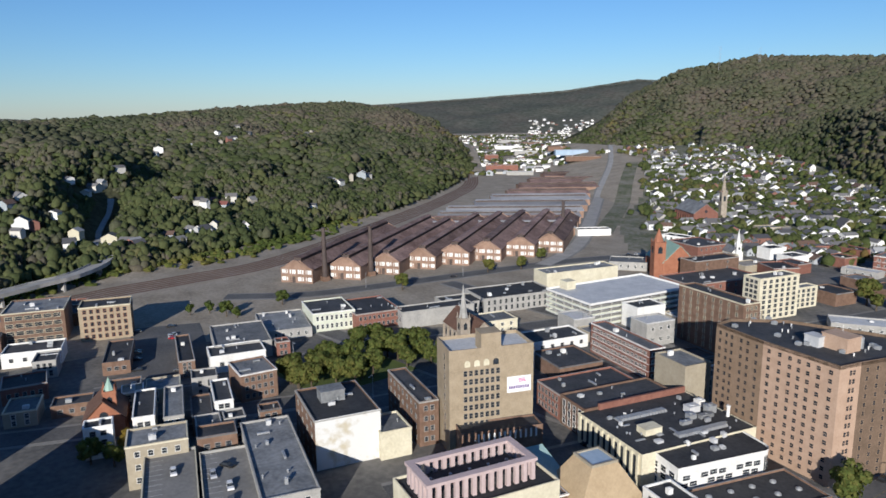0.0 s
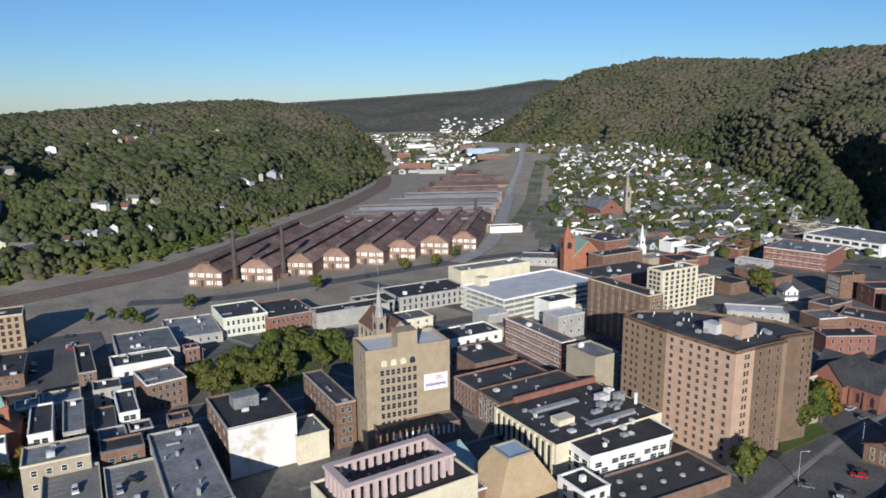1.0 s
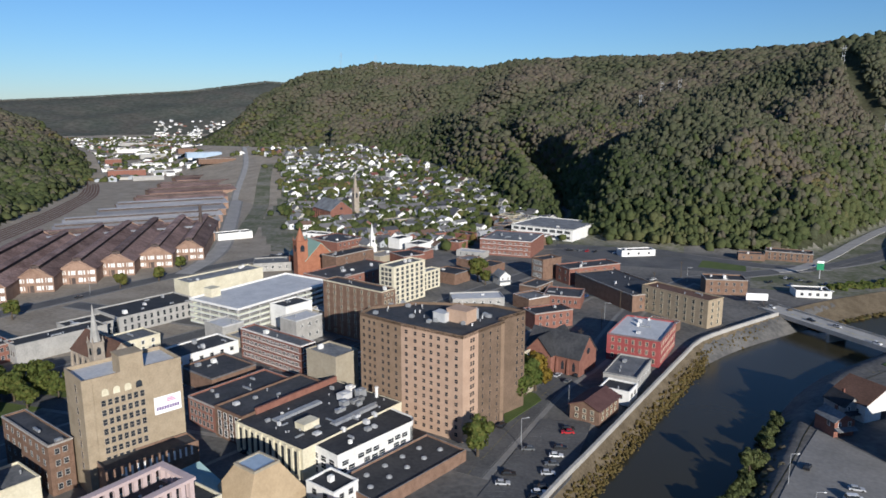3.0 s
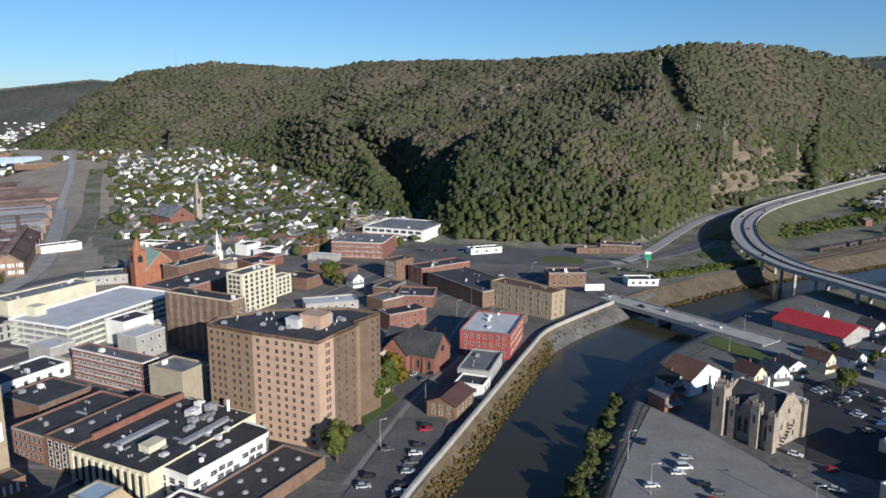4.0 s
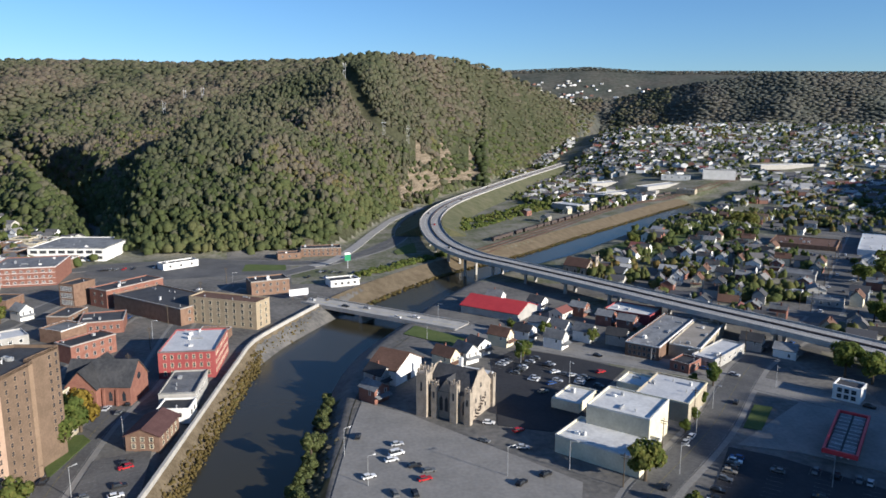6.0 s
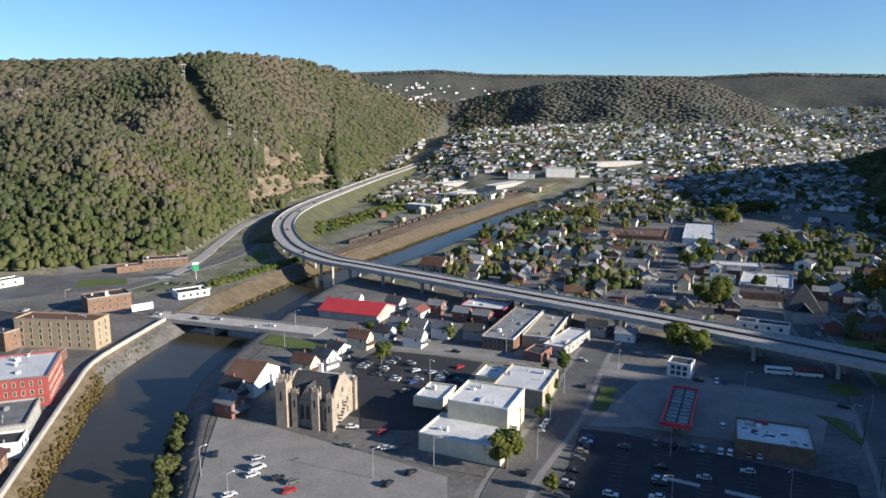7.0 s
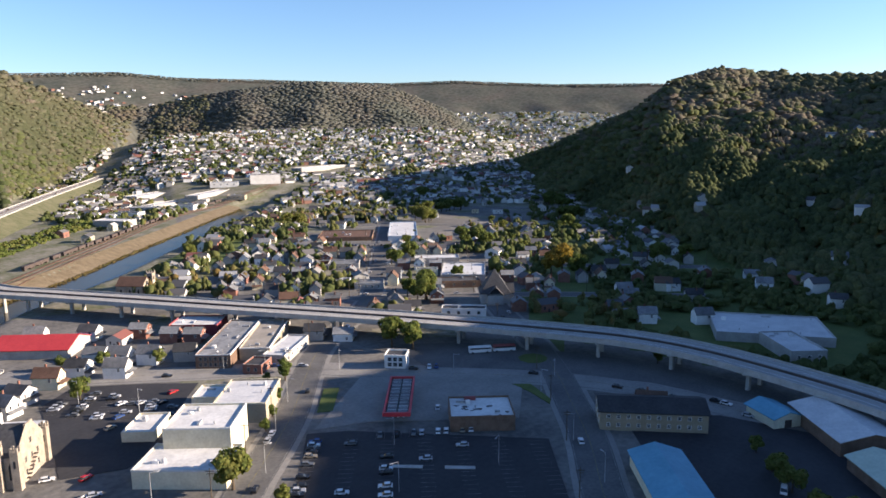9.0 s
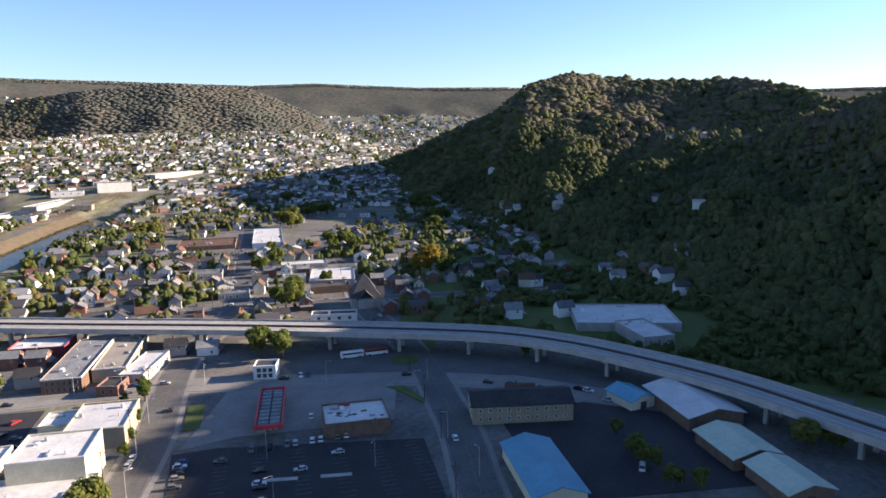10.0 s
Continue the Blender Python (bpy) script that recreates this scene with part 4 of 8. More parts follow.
building('brown', -30.5, 566.7, 10.6, 18.4, 10, 5, 1, 3, 0, 0, 'low brown roofed building below the hill')
building('white_low', 9.7, 468.7, 16.7, 20.0, 12.5, 4.5, 1, 4, 0, 0, 'white petrol shop with flat roof')
building('redshed', 97.5, 383.5, 47, 24.0, 37.0, 4.6, 0, 0, 0, 0, 'long shop with bright red metal gable roof', ridge=4.2)
building('gym', 103.1, 219.0, 46, 21, 22.3, 13, 0, 0, 0, 0, 'white-roofed hall block with blank pale walls')
building('gym', 90.8, 206.7, 43, 18.5, 29.5, 6.5, 0, 0, 0, 0, 'low white-roofed wing with pale walls')
building('gymtan', 131.3, 241.0, 46, 26, 20, 8, 0, 0, 0, 0, 'tan-walled low wing with pale flat roof')
building('gym', 123.2, 256.6, 46, 13.5, 10.5, 6, 0, 0, 0, 0, 'low pale-roofed link beside the tan wing')
building('gym', 94.6, 249.6, 47, 17.5, 11.5, 4, 0, 0, 0, 0, 'low white annex with rooftop units')
building('brickdark', 165.4, 317.4, 46, 60, 16.2, 7, 2, 0, 6, 0, 'dark-roofed brick furniture shop')
building('tan_low', 181.2, 310.6, 47, 50, 14.5, 6.4, 0, 4, 0, 0, 'low tan-roofed shop beside the viaduct')
building('pale', 180, 289.5, 36, 33, 11, 5, 1, 5, 2, 0, 'low flat-roofed shop row')
building('brick', 158.0, 279.5, 36, 12, 9, 4.6, 1, 3, 2, 0, 'small brick shop at the crossroads')
building('maroon', 169.5, 360.6, 45, 20.1, 26.4, 6, 0, 0, 0, 0, 'maroon painted shop with white roof')
_b = building('shop', 186.5, 167.3, -43.1, 23.7, 19.3, 5.9, 0, 0, 0, 0, 'brown brick pharmacy with white flat roof')
_rp = random.Random(21)
for _k in range(15):
    _u, _v, _q = _rp.uniform(-10, 10), _rp.uniform(-8, 2), _rp.uniform(0.5, 1.5)
    _ring = [(_u + _q * _rp.uniform(0.5, 1.2) * math.cos(_t * 0.9), _v + 0.6 * _q * _rp.uniform(0.5, 1.2) * math.sin(_t * 0.9)) for _t in range(7)]
    part("roof_patch", Shape().prism(_ring, 5.2, 5.225 + 0.004 * _k), "roof_black", _b, "dark repair patch on the white roof")

part("sign_box", Shape().box(-2.2, -0.6, 0, 2.2, 0.6, 1.3), "paint_red", _b, "red rooftop sign box", (-3.5, 7.5, 5.22))
building('tan2', 228.3, 120.3, -52, 38, 17, 7.2, 2, 10, 3, 0, 'tan long block with dark ridged roof and small windows', ridge=2.6)
building('pale', 373.5, 131.6, -60, 55.2, 40.1, 5, 0, 4, 0, 0, 'long low building with pale roof')
building('pale', 348.4, 111.3, -42.9, 17.0, 31.7, 6, 1, 3, 0, 0, 'low white-roofed building beside the road')
building('white_low', 291.9, 274.7, -49.3, 25.9, 9, 5, 1, 4, 0, 0, 'white low building beside the viaduct')
building('white_low', 206, 237, -52, 10, 9, 6.5, 2, 3, 2, 0, 'small white two-storey office beside the trees', clutter=0)
building('bluefront', 482.3, 540.5, -42.1, 28.5, 101.9, 5, 0, 4, 0, 0, 'blue-fronted shop with pale flat roof')
building('red_roof_long', 426.0, 562.4, -42.1, 52.9, 46.0, 4, 0, 5, 0, 0, 'long low shop with red roof')
building('pale', 373.7, 351.7, -48.2, 31.8, 45.3, 5, 1, 5, 0, 0, 'long low grey-roofed shop')
building('lgreen', 355.4, 372.3, -41.4, 15.9, 8, 5, 1, 3, 0, 0, 'pale green painted small shop')
building('white_low', 617, 1030, -30, 48, 30, 14, 0, 0, 0, 0, 'white boxy warehouse beside the rail yard', clutter=2)
building('pale', 760, 1078, 10, 115, 26, 7, 0, 0, 0, 0, 'long white warehouse with ribbon windows', clutter=3)
building('pale', 303, 840, -60, 42, 22, 7, 0, 0, 0, 0, 'pale warehouse with metal roof beside the siding', clutter=2)
building('pale', 466.1, 1120.3, 28.2, 102.9, 25, 6, 0, 0, 0, 0, 'pale warehouse beside the rail yard')
building('pale', 433.5, 997.8, 28.2, 80.7, 20, 5, 0, 0, 0, 0, 'grey-roofed workshop beside the rail yard')
building('pale', 517.3, 1017.4, 36.1, 136.0, 20, 5, 0, 0, 0, 0, 'grey roofed low depot building')

for _x, _y, _rot, _w, _d, _h, _st, _lb in (
    (345, 915, -50, 40, 18, 6, 'white_low', 'white workshop in the yards beside the railway'), (385, 960, -45, 46, 16, 6, 'pale', 'pale metal shed in the yards beside the railway'),
    (430, 930, -45, 30, 20, 7, 'white_low', 'white shed with dark roof beside the siding'), (470, 985, -40, 40, 20, 6, 'pale', 'long pale depot beside the siding'),
    (520, 950, -42, 26, 16, 6, 'tan', 'tan works building near the river'), (560, 1060, -35, 44, 20, 8, 'white_low', 'white flat-roofed works building'),
    (288, 391, -42, 16, 10, 5, 'white_low', 'low white shop behind the viaduct'), (300, 372, -42, 20, 14, 4.5, 'grey', 'grey-roofed shop with a parking lot'), (345, 330, -42, 30, 14, 5, 'dark', 'dark-roofed garage beside the viaduct'),
    (395, 402, -42, 36, 16, 5, 'pale', 'pale-roofed shop with a long front'), (330, 440, -42, 24, 18, 5, 'grey', 'low grey building among houses')):
    building(_st, _x, _y, _rot, _w, _d, _h, 1, 4, 0, 0, _lb, clutter=2)
# out of view, added to cast shade over the street below
building('brown', -242, -52, 79, 22, 62, 31, 8, 5, 12, 0, 'unseen brown brick office block added to shade the street')
building('tan', -351, 588, 62, 28, 12, 6, 2, 7, 0, 0, 'tan brick row of shops with flat roof', clutter=1)
building('white_low', -375, 490, 5, 24, 12, 5, 1, 4, 0, 0, 'low white building behind the orange church', clutter=1)
building('pale', -222, 482, 0, 23, 10, 4.5, 1, 4, 0, 0, 'low pale shed beside the school', clutter=0)
building('grey', -330, 378, 40, 26, 20, 6, 1, 5, 0, 0, 'low grey workshop behind the cream block', clutter=2)
building('pale', -163, 360, 34, 30, 15, 5, 1, 6, 2, 0, 'low pale building with a curving roof edge', clutter=2)
building('dark', -217, 93, 80, 12, 11, 12, 3, 3, 2, 0, 'dark-roofed shop building with a white front', clutter=2)

# viaduct, bridge and streets
def viaduct():
    p, n = HIGHWAY, normals(HIGHWAY)
    ob = thing("viaduct", 0, 0, 0, 0, "curving concrete highway viaduct with pale deck and parapets on piers", "viaduct")

    def strip(name, o0, o1, z0, z1, mat, label=""):
        k = len(p)
        v = np.concatenate([np.c_[p[:, :2] + n * o, p[:, 2] + z] for o, z in ((o0, z0), (o1, z0), (o1, z1), (o0, z1))])
        i = np.arange(k - 1)
        f = np.concatenate([np.stack([i + a * k, i + b * k, i + b * k + 1, i + a * k + 1], 1) for a, b in ((1, 0), (2, 1), (3, 2), (0, 3))])
        q = big_mesh(name, v, f, [mat])
        q.parent = ob
        return tagged(q, label) if label else q

    strip("deck", -10.5, 10.5, -1.6, 0.0, "concrete")
    strip("carriageway", -9.9, -0.8, -0.1, 0.06, "road_deck", "worn pale road surface")
    strip("carriageway", 0.8, 9.9, -0.1, 0.06, "road_deck", "worn pale road surface")
    for o in (-10.4, 10.1):
        strip("parapet", o, o + 0.35, -0.2, 1.0, "concrete")
    # dark strip stands in for the dark gap between the two carriageways
    strip("median_barrier", -0.3, 0.3, -0.1, 1.0, "steel_dark")
    for o in (-5.4, 5.2):
        strip("lane_line", o, o + 0.18, 0.05, 0.075, "white_line")
    for o in (-9.3, -1.4, 1.2, 9.1):
        strip("edge_line", o, o + 0.16, 0.05, 0.075, "white_line")
    for i in range(len(p)):
        if i % 4 or p[i, 1] > 640:
            continue
        a = math.degrees(math.atan2(n[i, 1], n[i, 0]))
        s = Shape().box(-8.5, -0.9, p[i, 2] - 3.0, 8.5, 0.9, p[i, 2] - 1.61)
        s.box(-5.6, -0.8, -9, -4.0, 0.8, p[i, 2] - 3.0).box(4.0, -0.8, -9, 5.6, 0.8, p[i, 2] - 3.0)
        part("pier", s, "concrete", ob, "concrete pier with crosshead", (p[i, 0], p[i, 1], 0), a)


viaduct()
_p = HIGHWAY[HIGHWAY[:, 1] > 640][::2]
_n2 = normals(_p)
_g = [land(_p[:, 0] + _n2[:, 0] * q, _p[:, 1] + _n2[:, 1] * q)[0] - 0.5 for q in (-36, 36)]
_v = np.concatenate([np.c_[_p[:, :2] + _n2 * -36, np.minimum(_g[0], _p[:, 2])], np.c_[_p[:, :2] + _n2 * -11.5, _p[:, 2] - 0.25], np.c_[_p[:, :2] + _n2 * 11.5, _p[:, 2] - 0.25], np.c_[_p[:, :2] + _n2 * 36, np.minimum(_g[1], _p[:, 2])]])
_k = len(_p)
_i = np.arange(_k - 1)
_f = np.concatenate([np.stack([_i + a * _k, _i + a * _k + 1, _i + (a + 1) * _k + 1, _i + (a + 1) * _k], 1) for a in (0, 2)])[:, ::-1]
_f = np.concatenate([_f, [[0, _k, 2 * _k, 3 * _k], [4 * _k - 1, 3 * _k - 1, 2 * _k - 1, _k - 1]]])
tagged(big_mesh("embankment", _v, _f, ["verge"]), "grassy embankment carrying the highway along the hill foot", "embankment", kind="structure")


def bridge():
    ob = thing("bridge", 28, 394, -1.15, -40.5, "concrete road bridge with railings across the river", "bridge")
    part("deck", Shape().box(-52, -7.7, 0.2, 56, 7.7, 1.5), "concrete", ob)
    part("carriageway", Shape().box(-52, -6.3, 1.504, 56, 6.3, 1.56), "concrete", ob)
    for y in (-7.7, 7.3):
        part("parapet", Shape().box(-52, y, 1.5, 56, y + 0.4, 2.5), "concrete", ob, "pale concrete parapet")
    part("pier", Shape().hull([(-9, -6, -9), (-6.6, -6, -9), (-6.6, 6, -9), (-9, 6, -9)], [(-8.4, -6.3, 0.2), (-7.2, -6.3, 0.2), (-7.2, 6.3, 0.2), (-8.4, 6.3, 0.2)]), "concrete", ob)
    for x in (-40, 38):
        part("abutment", Shape().box(x - 3, -7, -9, x + 3, 7, 0.2), "concrete", ob)
    part("line", Shape().box(-52, -0.12, 1.57, 56, 0.12, 1.575), "sign_yellow", ob, "yellow centre line")


bridge()
STREETS = [
    ([(-60, 480), (-20, 446), (-12, 440)], 7), ([(70, 356), (94, 331), (136, 296), (170, 268), (209, 219), (238, 180), (256, 140), (262, 90)], 7.5),
    ([(70, 150), (93, 180), (116, 201), (141, 225), (172, 260), (203, 290), (284, 351), (400, 478), (520, 610)], 6.5),
    ([(140, 72), (168, 101), (200, 128), (226, 154), (252, 181), (282, 218), (330, 285), (440, 400)], 6.8),
    ([(-84, 180), (-84, 227), (-83, 262), (-77, 304), (-78, 386), (-70, 440), (-60, 480)], 5),
    ([(-165, 90), (-153, 150), (-140, 215), (-128, 290), (-118, 370), (-105, 460)], 5.5),
    ([(-235, 75), (-222, 140), (-208, 205), (-195, 270), (-180, 350), (-165, 430), (-150, 500)], 5),
    ([(-300, 30), (-290, 80), (-288, 130), (-280, 165), (-262, 250), (-245, 320), (-225, 420)], 5),
    ([(-275, -10), (-262, 30), (-250, 75), (-243, 100)], 5.5),
    ([(-420, 120), (-395, 165), (-385, 230), (-378, 300), (-368, 370), (-340, 450)], 6),
    ([(-372, 335), (-391, 375), (-429, 431), (-530, 547), (-646, 680), (-816, 886), (-1100, 1180)], 6),
    ([(-60, 480), (-20, 520), (40, 590), (70, 660), (88, 760), (150, 930)], 6),
    ([(-240, 520), (-120, 560), (-20, 545), (20, 560)], 7),
    ([(-330, 140), (-240, 158), (-150, 175), (-84, 190)], 5), ([(-370, 250), (-250, 262), (-128, 290), (-84, 300)], 5),
    ([(-340, 420), (-225, 420), (-105, 410), (-70, 405)], 5),
    ([(-170, 590), (-183, 613), (-226, 726), (-283, 854), (-366, 995)], 6),
    ([(200, 415), (300, 330), (360, 275), (430, 190)], 4.5), ([(255, 520), (350, 430), (430, 345), (520, 230)], 4.5), ([(330, 600), (440, 490), (540, 380)], 4.5), ([(420, 690), (540, 570), (640, 450)], 4.5), ([(520, 800), (660, 660), (780, 520)], 4.5),
]
for _i, (_s, _hw) in enumerate(STREETS):
    ribbon("road", "grey asphalt street with worn surface", _s, _hw, 0.13 + 0.006 * _i, {1: "lot_old", 10: "road_deck"}.get(_i, "asphalt"))
    ribbon("pavement", "pale concrete pavement along the street", [(_q[0], _q[1]) for _q in _s], _hw + 2.0, 0.02 + 0.004 * _i, "lot_old", "pavement")
for _i, _hw in ((1, 7.5), (2, 6.5), (3, 6.8), (4, 5)):
    _q = [(a, b) for a, b in STREETS[_i][0] if math.hypot(a, b) < 520]
    for _o, _m, _t in ((0.0, "worn_yellow", "worn yellow centre line on the street"), (_hw - 0.5, "worn_line", "worn white edge line on the street"), (0.5 - _hw, "worn_line", "worn white edge line on the street")):
        _p = smooth_path(_q, 8.0)
        _p = _p + normals(_p) * _o
        ribbon("road_line", _t, [tuple(v) for v in _p[::2]], 0.1, 0.145 + 0.006 * _i, _m, "road marking", 0.02)
# rail yard
for _o in range(6):
    ribbon("railway", "rusty rail track on ballast", [(-400 - 5 * _o, -40), (-455 - 5 * _o, 48), (-470 - 5 * _o, 112), (-492 - 5 * _o, 188), (-608 - 6 * _o, 354), (-736 - 6 * _o, 513), (-900 - 6 * _o, 669), (-1360 - 5 * _o, 980), (-1775, 1223 + 5 * _o)], 1.3, 0.15 + 0.005 * _o, "roof_brown", "railway")
ribbon("rail_bed", "brown gravel bed of the rail yard", [(-420, -40), (-475, 48), (-488, 112), (-508, 188), (-626, 354), (-754, 513), (-918, 669), (-1372, 980), (-1775, 1235)], 24, 0.08, "dirt", "ground")
for _o in range(3):
    ribbon("railway", "rail track beside the river", [(105 + 5 * _o, 560 - 4 * _o), (133 + 5 * _o, 588 - 4 * _o), (226 + 5 * _o, 696 - 4 * _o), (389 + 5 * _o, 880 - 4 * _o), (565 + 5 * _o, 985 - 4 * _o), (800, 1100 - 5 * _o)], 1.3, 0.3, "roof_brown", "railway")
# river banks
ribbon("flood_wall", "pale concrete flood wall along the river", [(-60, 150), (-57.5, 182), (-54.8, 204), (-51.6, 231), (-48.2, 260), (-44.5, 292), (-41.3, 319), (-37.2, 346), (-24.4, 375), (-6, 412)], 0.5, 0, "concrete", "wall", 6, level=2.2)


def bank(name, label, pts, z0, out, z1, mat, side=1, step=8):
    """A sloping strip from a line at height z0 out to one side at height z1."""
    p = smooth_path(pts, step)
    n = normals(p) * side
    a = np.c_[p[:, :2], np.full(len(p), z0)]
    b = np.c_[p[:, :2] + n * out, np.full(len(p), z1)]
    k = len(p)
    i = np.arange(k - 1)
    f = np.stack([i, i + k, i + k + 1, i + 1], 1)
    if side > 0:
        f = f[:, ::-1]
    return tagged(big_mesh(name, np.concatenate([a, b]), f, [mat]), label, "river bank", kind="structure")


_wall = [(-60, 150), (-57.5, 182), (-54.8, 204), (-51.6, 231), (-48.2, 260), (-44.5, 292), (-41.3, 319), (-37.2, 346), (-24.4, 375), (-6, 412)]
bank("revetment", "sloping brown river bank below the flood wall", _wall, 0.9, 6.5, -6.4, "bank_soil", -1)
_far = [(-2, 424), (20, 458), (60, 508), (92, 540), (160, 598), (236, 676), (314, 752), (430, 868), (560, 985)]
bank("revetment", "sloping brown concrete and dry grass bank", _far, 1.0, 18, -6.5, "bank_soil", -1)
_east = [(-4, 150), (-3, 190), (5, 236), (10, 267), (22, 310), (44, 350)]
bank("revetment", "dark overgrown river bank", _east, 0.2, 13, -6.6, "forest_floor", 1)
slab("car_park", "old pale concrete car park with cracks", [(-3, 150), (-1, 191), (7, 240), (12, 264), (30, 248), (54, 218), (76, 190), (60, 150)], 0.2, "lot_old", "car park")
slab("car_park", "dark asphalt car park behind the stone church", [(60, 234), (66, 262), (74, 304), (91, 318), (114, 300), (131, 283), (112, 262), (92, 232), (78, 226)], 0.2, "lot_new", "car park")
slab("car_park", "large dark asphalt car park", [(90, 150), (134, 205), (146, 196), (191, 139), (162, 110), (120, 110)], 0.2, "lot_new", "car park")
slab("forecourt", "grey concrete petrol station forecourt", [(138, 206), (183, 236), (226, 200), (228, 180), (198, 158), (156, 197)], 0.22, "lot_old", "forecourt")
slab("car_park", "riverside asphalt car park", [(-76, 170), (-77, 228), (-60, 234), (-55, 192), (-58, 165)], 0.2, "asphalt", "car park")
slab("car_park", "shaded asphalt yard", [(180, 76), (204, 108), (224, 128), (252, 104), (262, 60), (230, 20)], 0.2, "lot_new", "car park")
slab("car_park", "shaded asphalt lot under the viaduct", [(214, 226), (243, 186), (266, 140), (272, 95), (268, 60), (284, 62), (292, 106), (291, 150), (278, 185), (252, 238), (226, 262)], 0.1, "asphalt", "car park")
slab("lawn", "round grass island with low hedge beside the viaduct", [(256.5 + 7 * math.cos(a * 0.7), 196.5 + 7 * math.sin(a * 0.7)) for a in range(9)], 0.3, "grass", "lawn")
slab("car_park", "grey asphalt car park between the office blocks", [(-384, 60), (-374, 92), (-302, 80), (-306, 44)], 0.2, "asphalt", "car park")
slab("lawn", "green lawn beside the bridge road", [(38, 350), (46, 364), (77, 328), (72, 315)], 0.3, "grass", "lawn")
slab("lawn", "sunlit lawn beside the apartment tower", [(-87, 218), (-82.5, 244), (-86.5, 249), (-95, 250), (-95, 240), (-90, 224)], 0.32, "grass", "lawn")
slab("park", "shaded town park under trees", [(-290, 95), (-283, 160), (-250, 175), (-243, 105)], 0.15, "grass", "park")
slab("lawn", "green sports field beside the river", [(215, 545), (330, 660), (400, 620), (280, 510)], 0.3, "grass", "lawn")
slab("lawn", "round grass verge beside the slip road", [(55, 580), (66, 606), (77, 620), (76, 596), (74, 574), (57, 568)], 0.5, "grass", "lawn")
for _q in ([(138.5, 163), (145, 155.5), (146.4, 156.8), (139.8, 164.4)], [(149.8, 150), (156.4, 142.6), (157.8, 143.9), (151.2, 151.4)]):
    slab("island", "pale kerbed island in the car park", _q, 0.38, "concrete", "kerb", 0.3)
slab("lawn", "grass verge behind the pharmacy", [(223.5, 182.5), (229, 176.5), (221, 160), (217, 157.6), (222, 172)], 0.3, "grass", "lawn")
slab("lawn", "grass verge at the crossroads", [(148, 218.5), (164.5, 237), (170, 233.5), (153, 215)], 0.26, "grass", "lawn")
slab("car_park", "broad grey car park below the hill", [(-180, 560), (-95, 575), (-35, 545), (-30, 510), (-110, 500), (-170, 520)], 0.1, "asphalt", "car park")
slab("lawn", "small green field below the hill", [(-62, 545), (-32, 545), (-30, 520), (-62, 520)], 0.14, "grass", "lawn")
slab("lot", "brown gravel lot by the rail yard", [(-420, 100), (-470, 110), (-455, 20), (-420, 10)], 0.1, "dirt", "ground")
ribbon("verge", "dry grass strip between the mill road and the houses", [(-440, 468), (-473, 511), (-560, 625), (-663, 749), (-760, 870)], 9, 0.25, "yards", "lawn")


# landmark buildings
def seg_windows(parent, p0, p1, zs, us, size, frame_mat, name="window"):
    """Windows on the wall from p0 to p1 (outside to the right of that way), at heights zs and fractions us."""
    d = Vector((p1[0] - p0[0], p1[1] - p0[1]))
    turn = math.degrees(math.atan2(d.y, d.x))
    me = window_mesh(size[0], size[1], frame_mat)
    for z in zs:
        for u in us:
            part(name, me, None, parent, "", (p0[0] + d.x * u, p0[1] + d.y * u, z), turn)


def even(n, a=0.0, b=1.0):
    return [a + (i + 0.5) * (b - a) / n for i in range(n)]


def wall_ring(ring, z0, z1, mats_of_edge):
    s = Shape()
    for k, (a, b) in enumerate(zip(ring, ring[1:] + ring[:1])):
        s.face([(*a, z0), (*b, z0), (*b, z1), (*a, z1)], mats_of_edge[k])
    return s


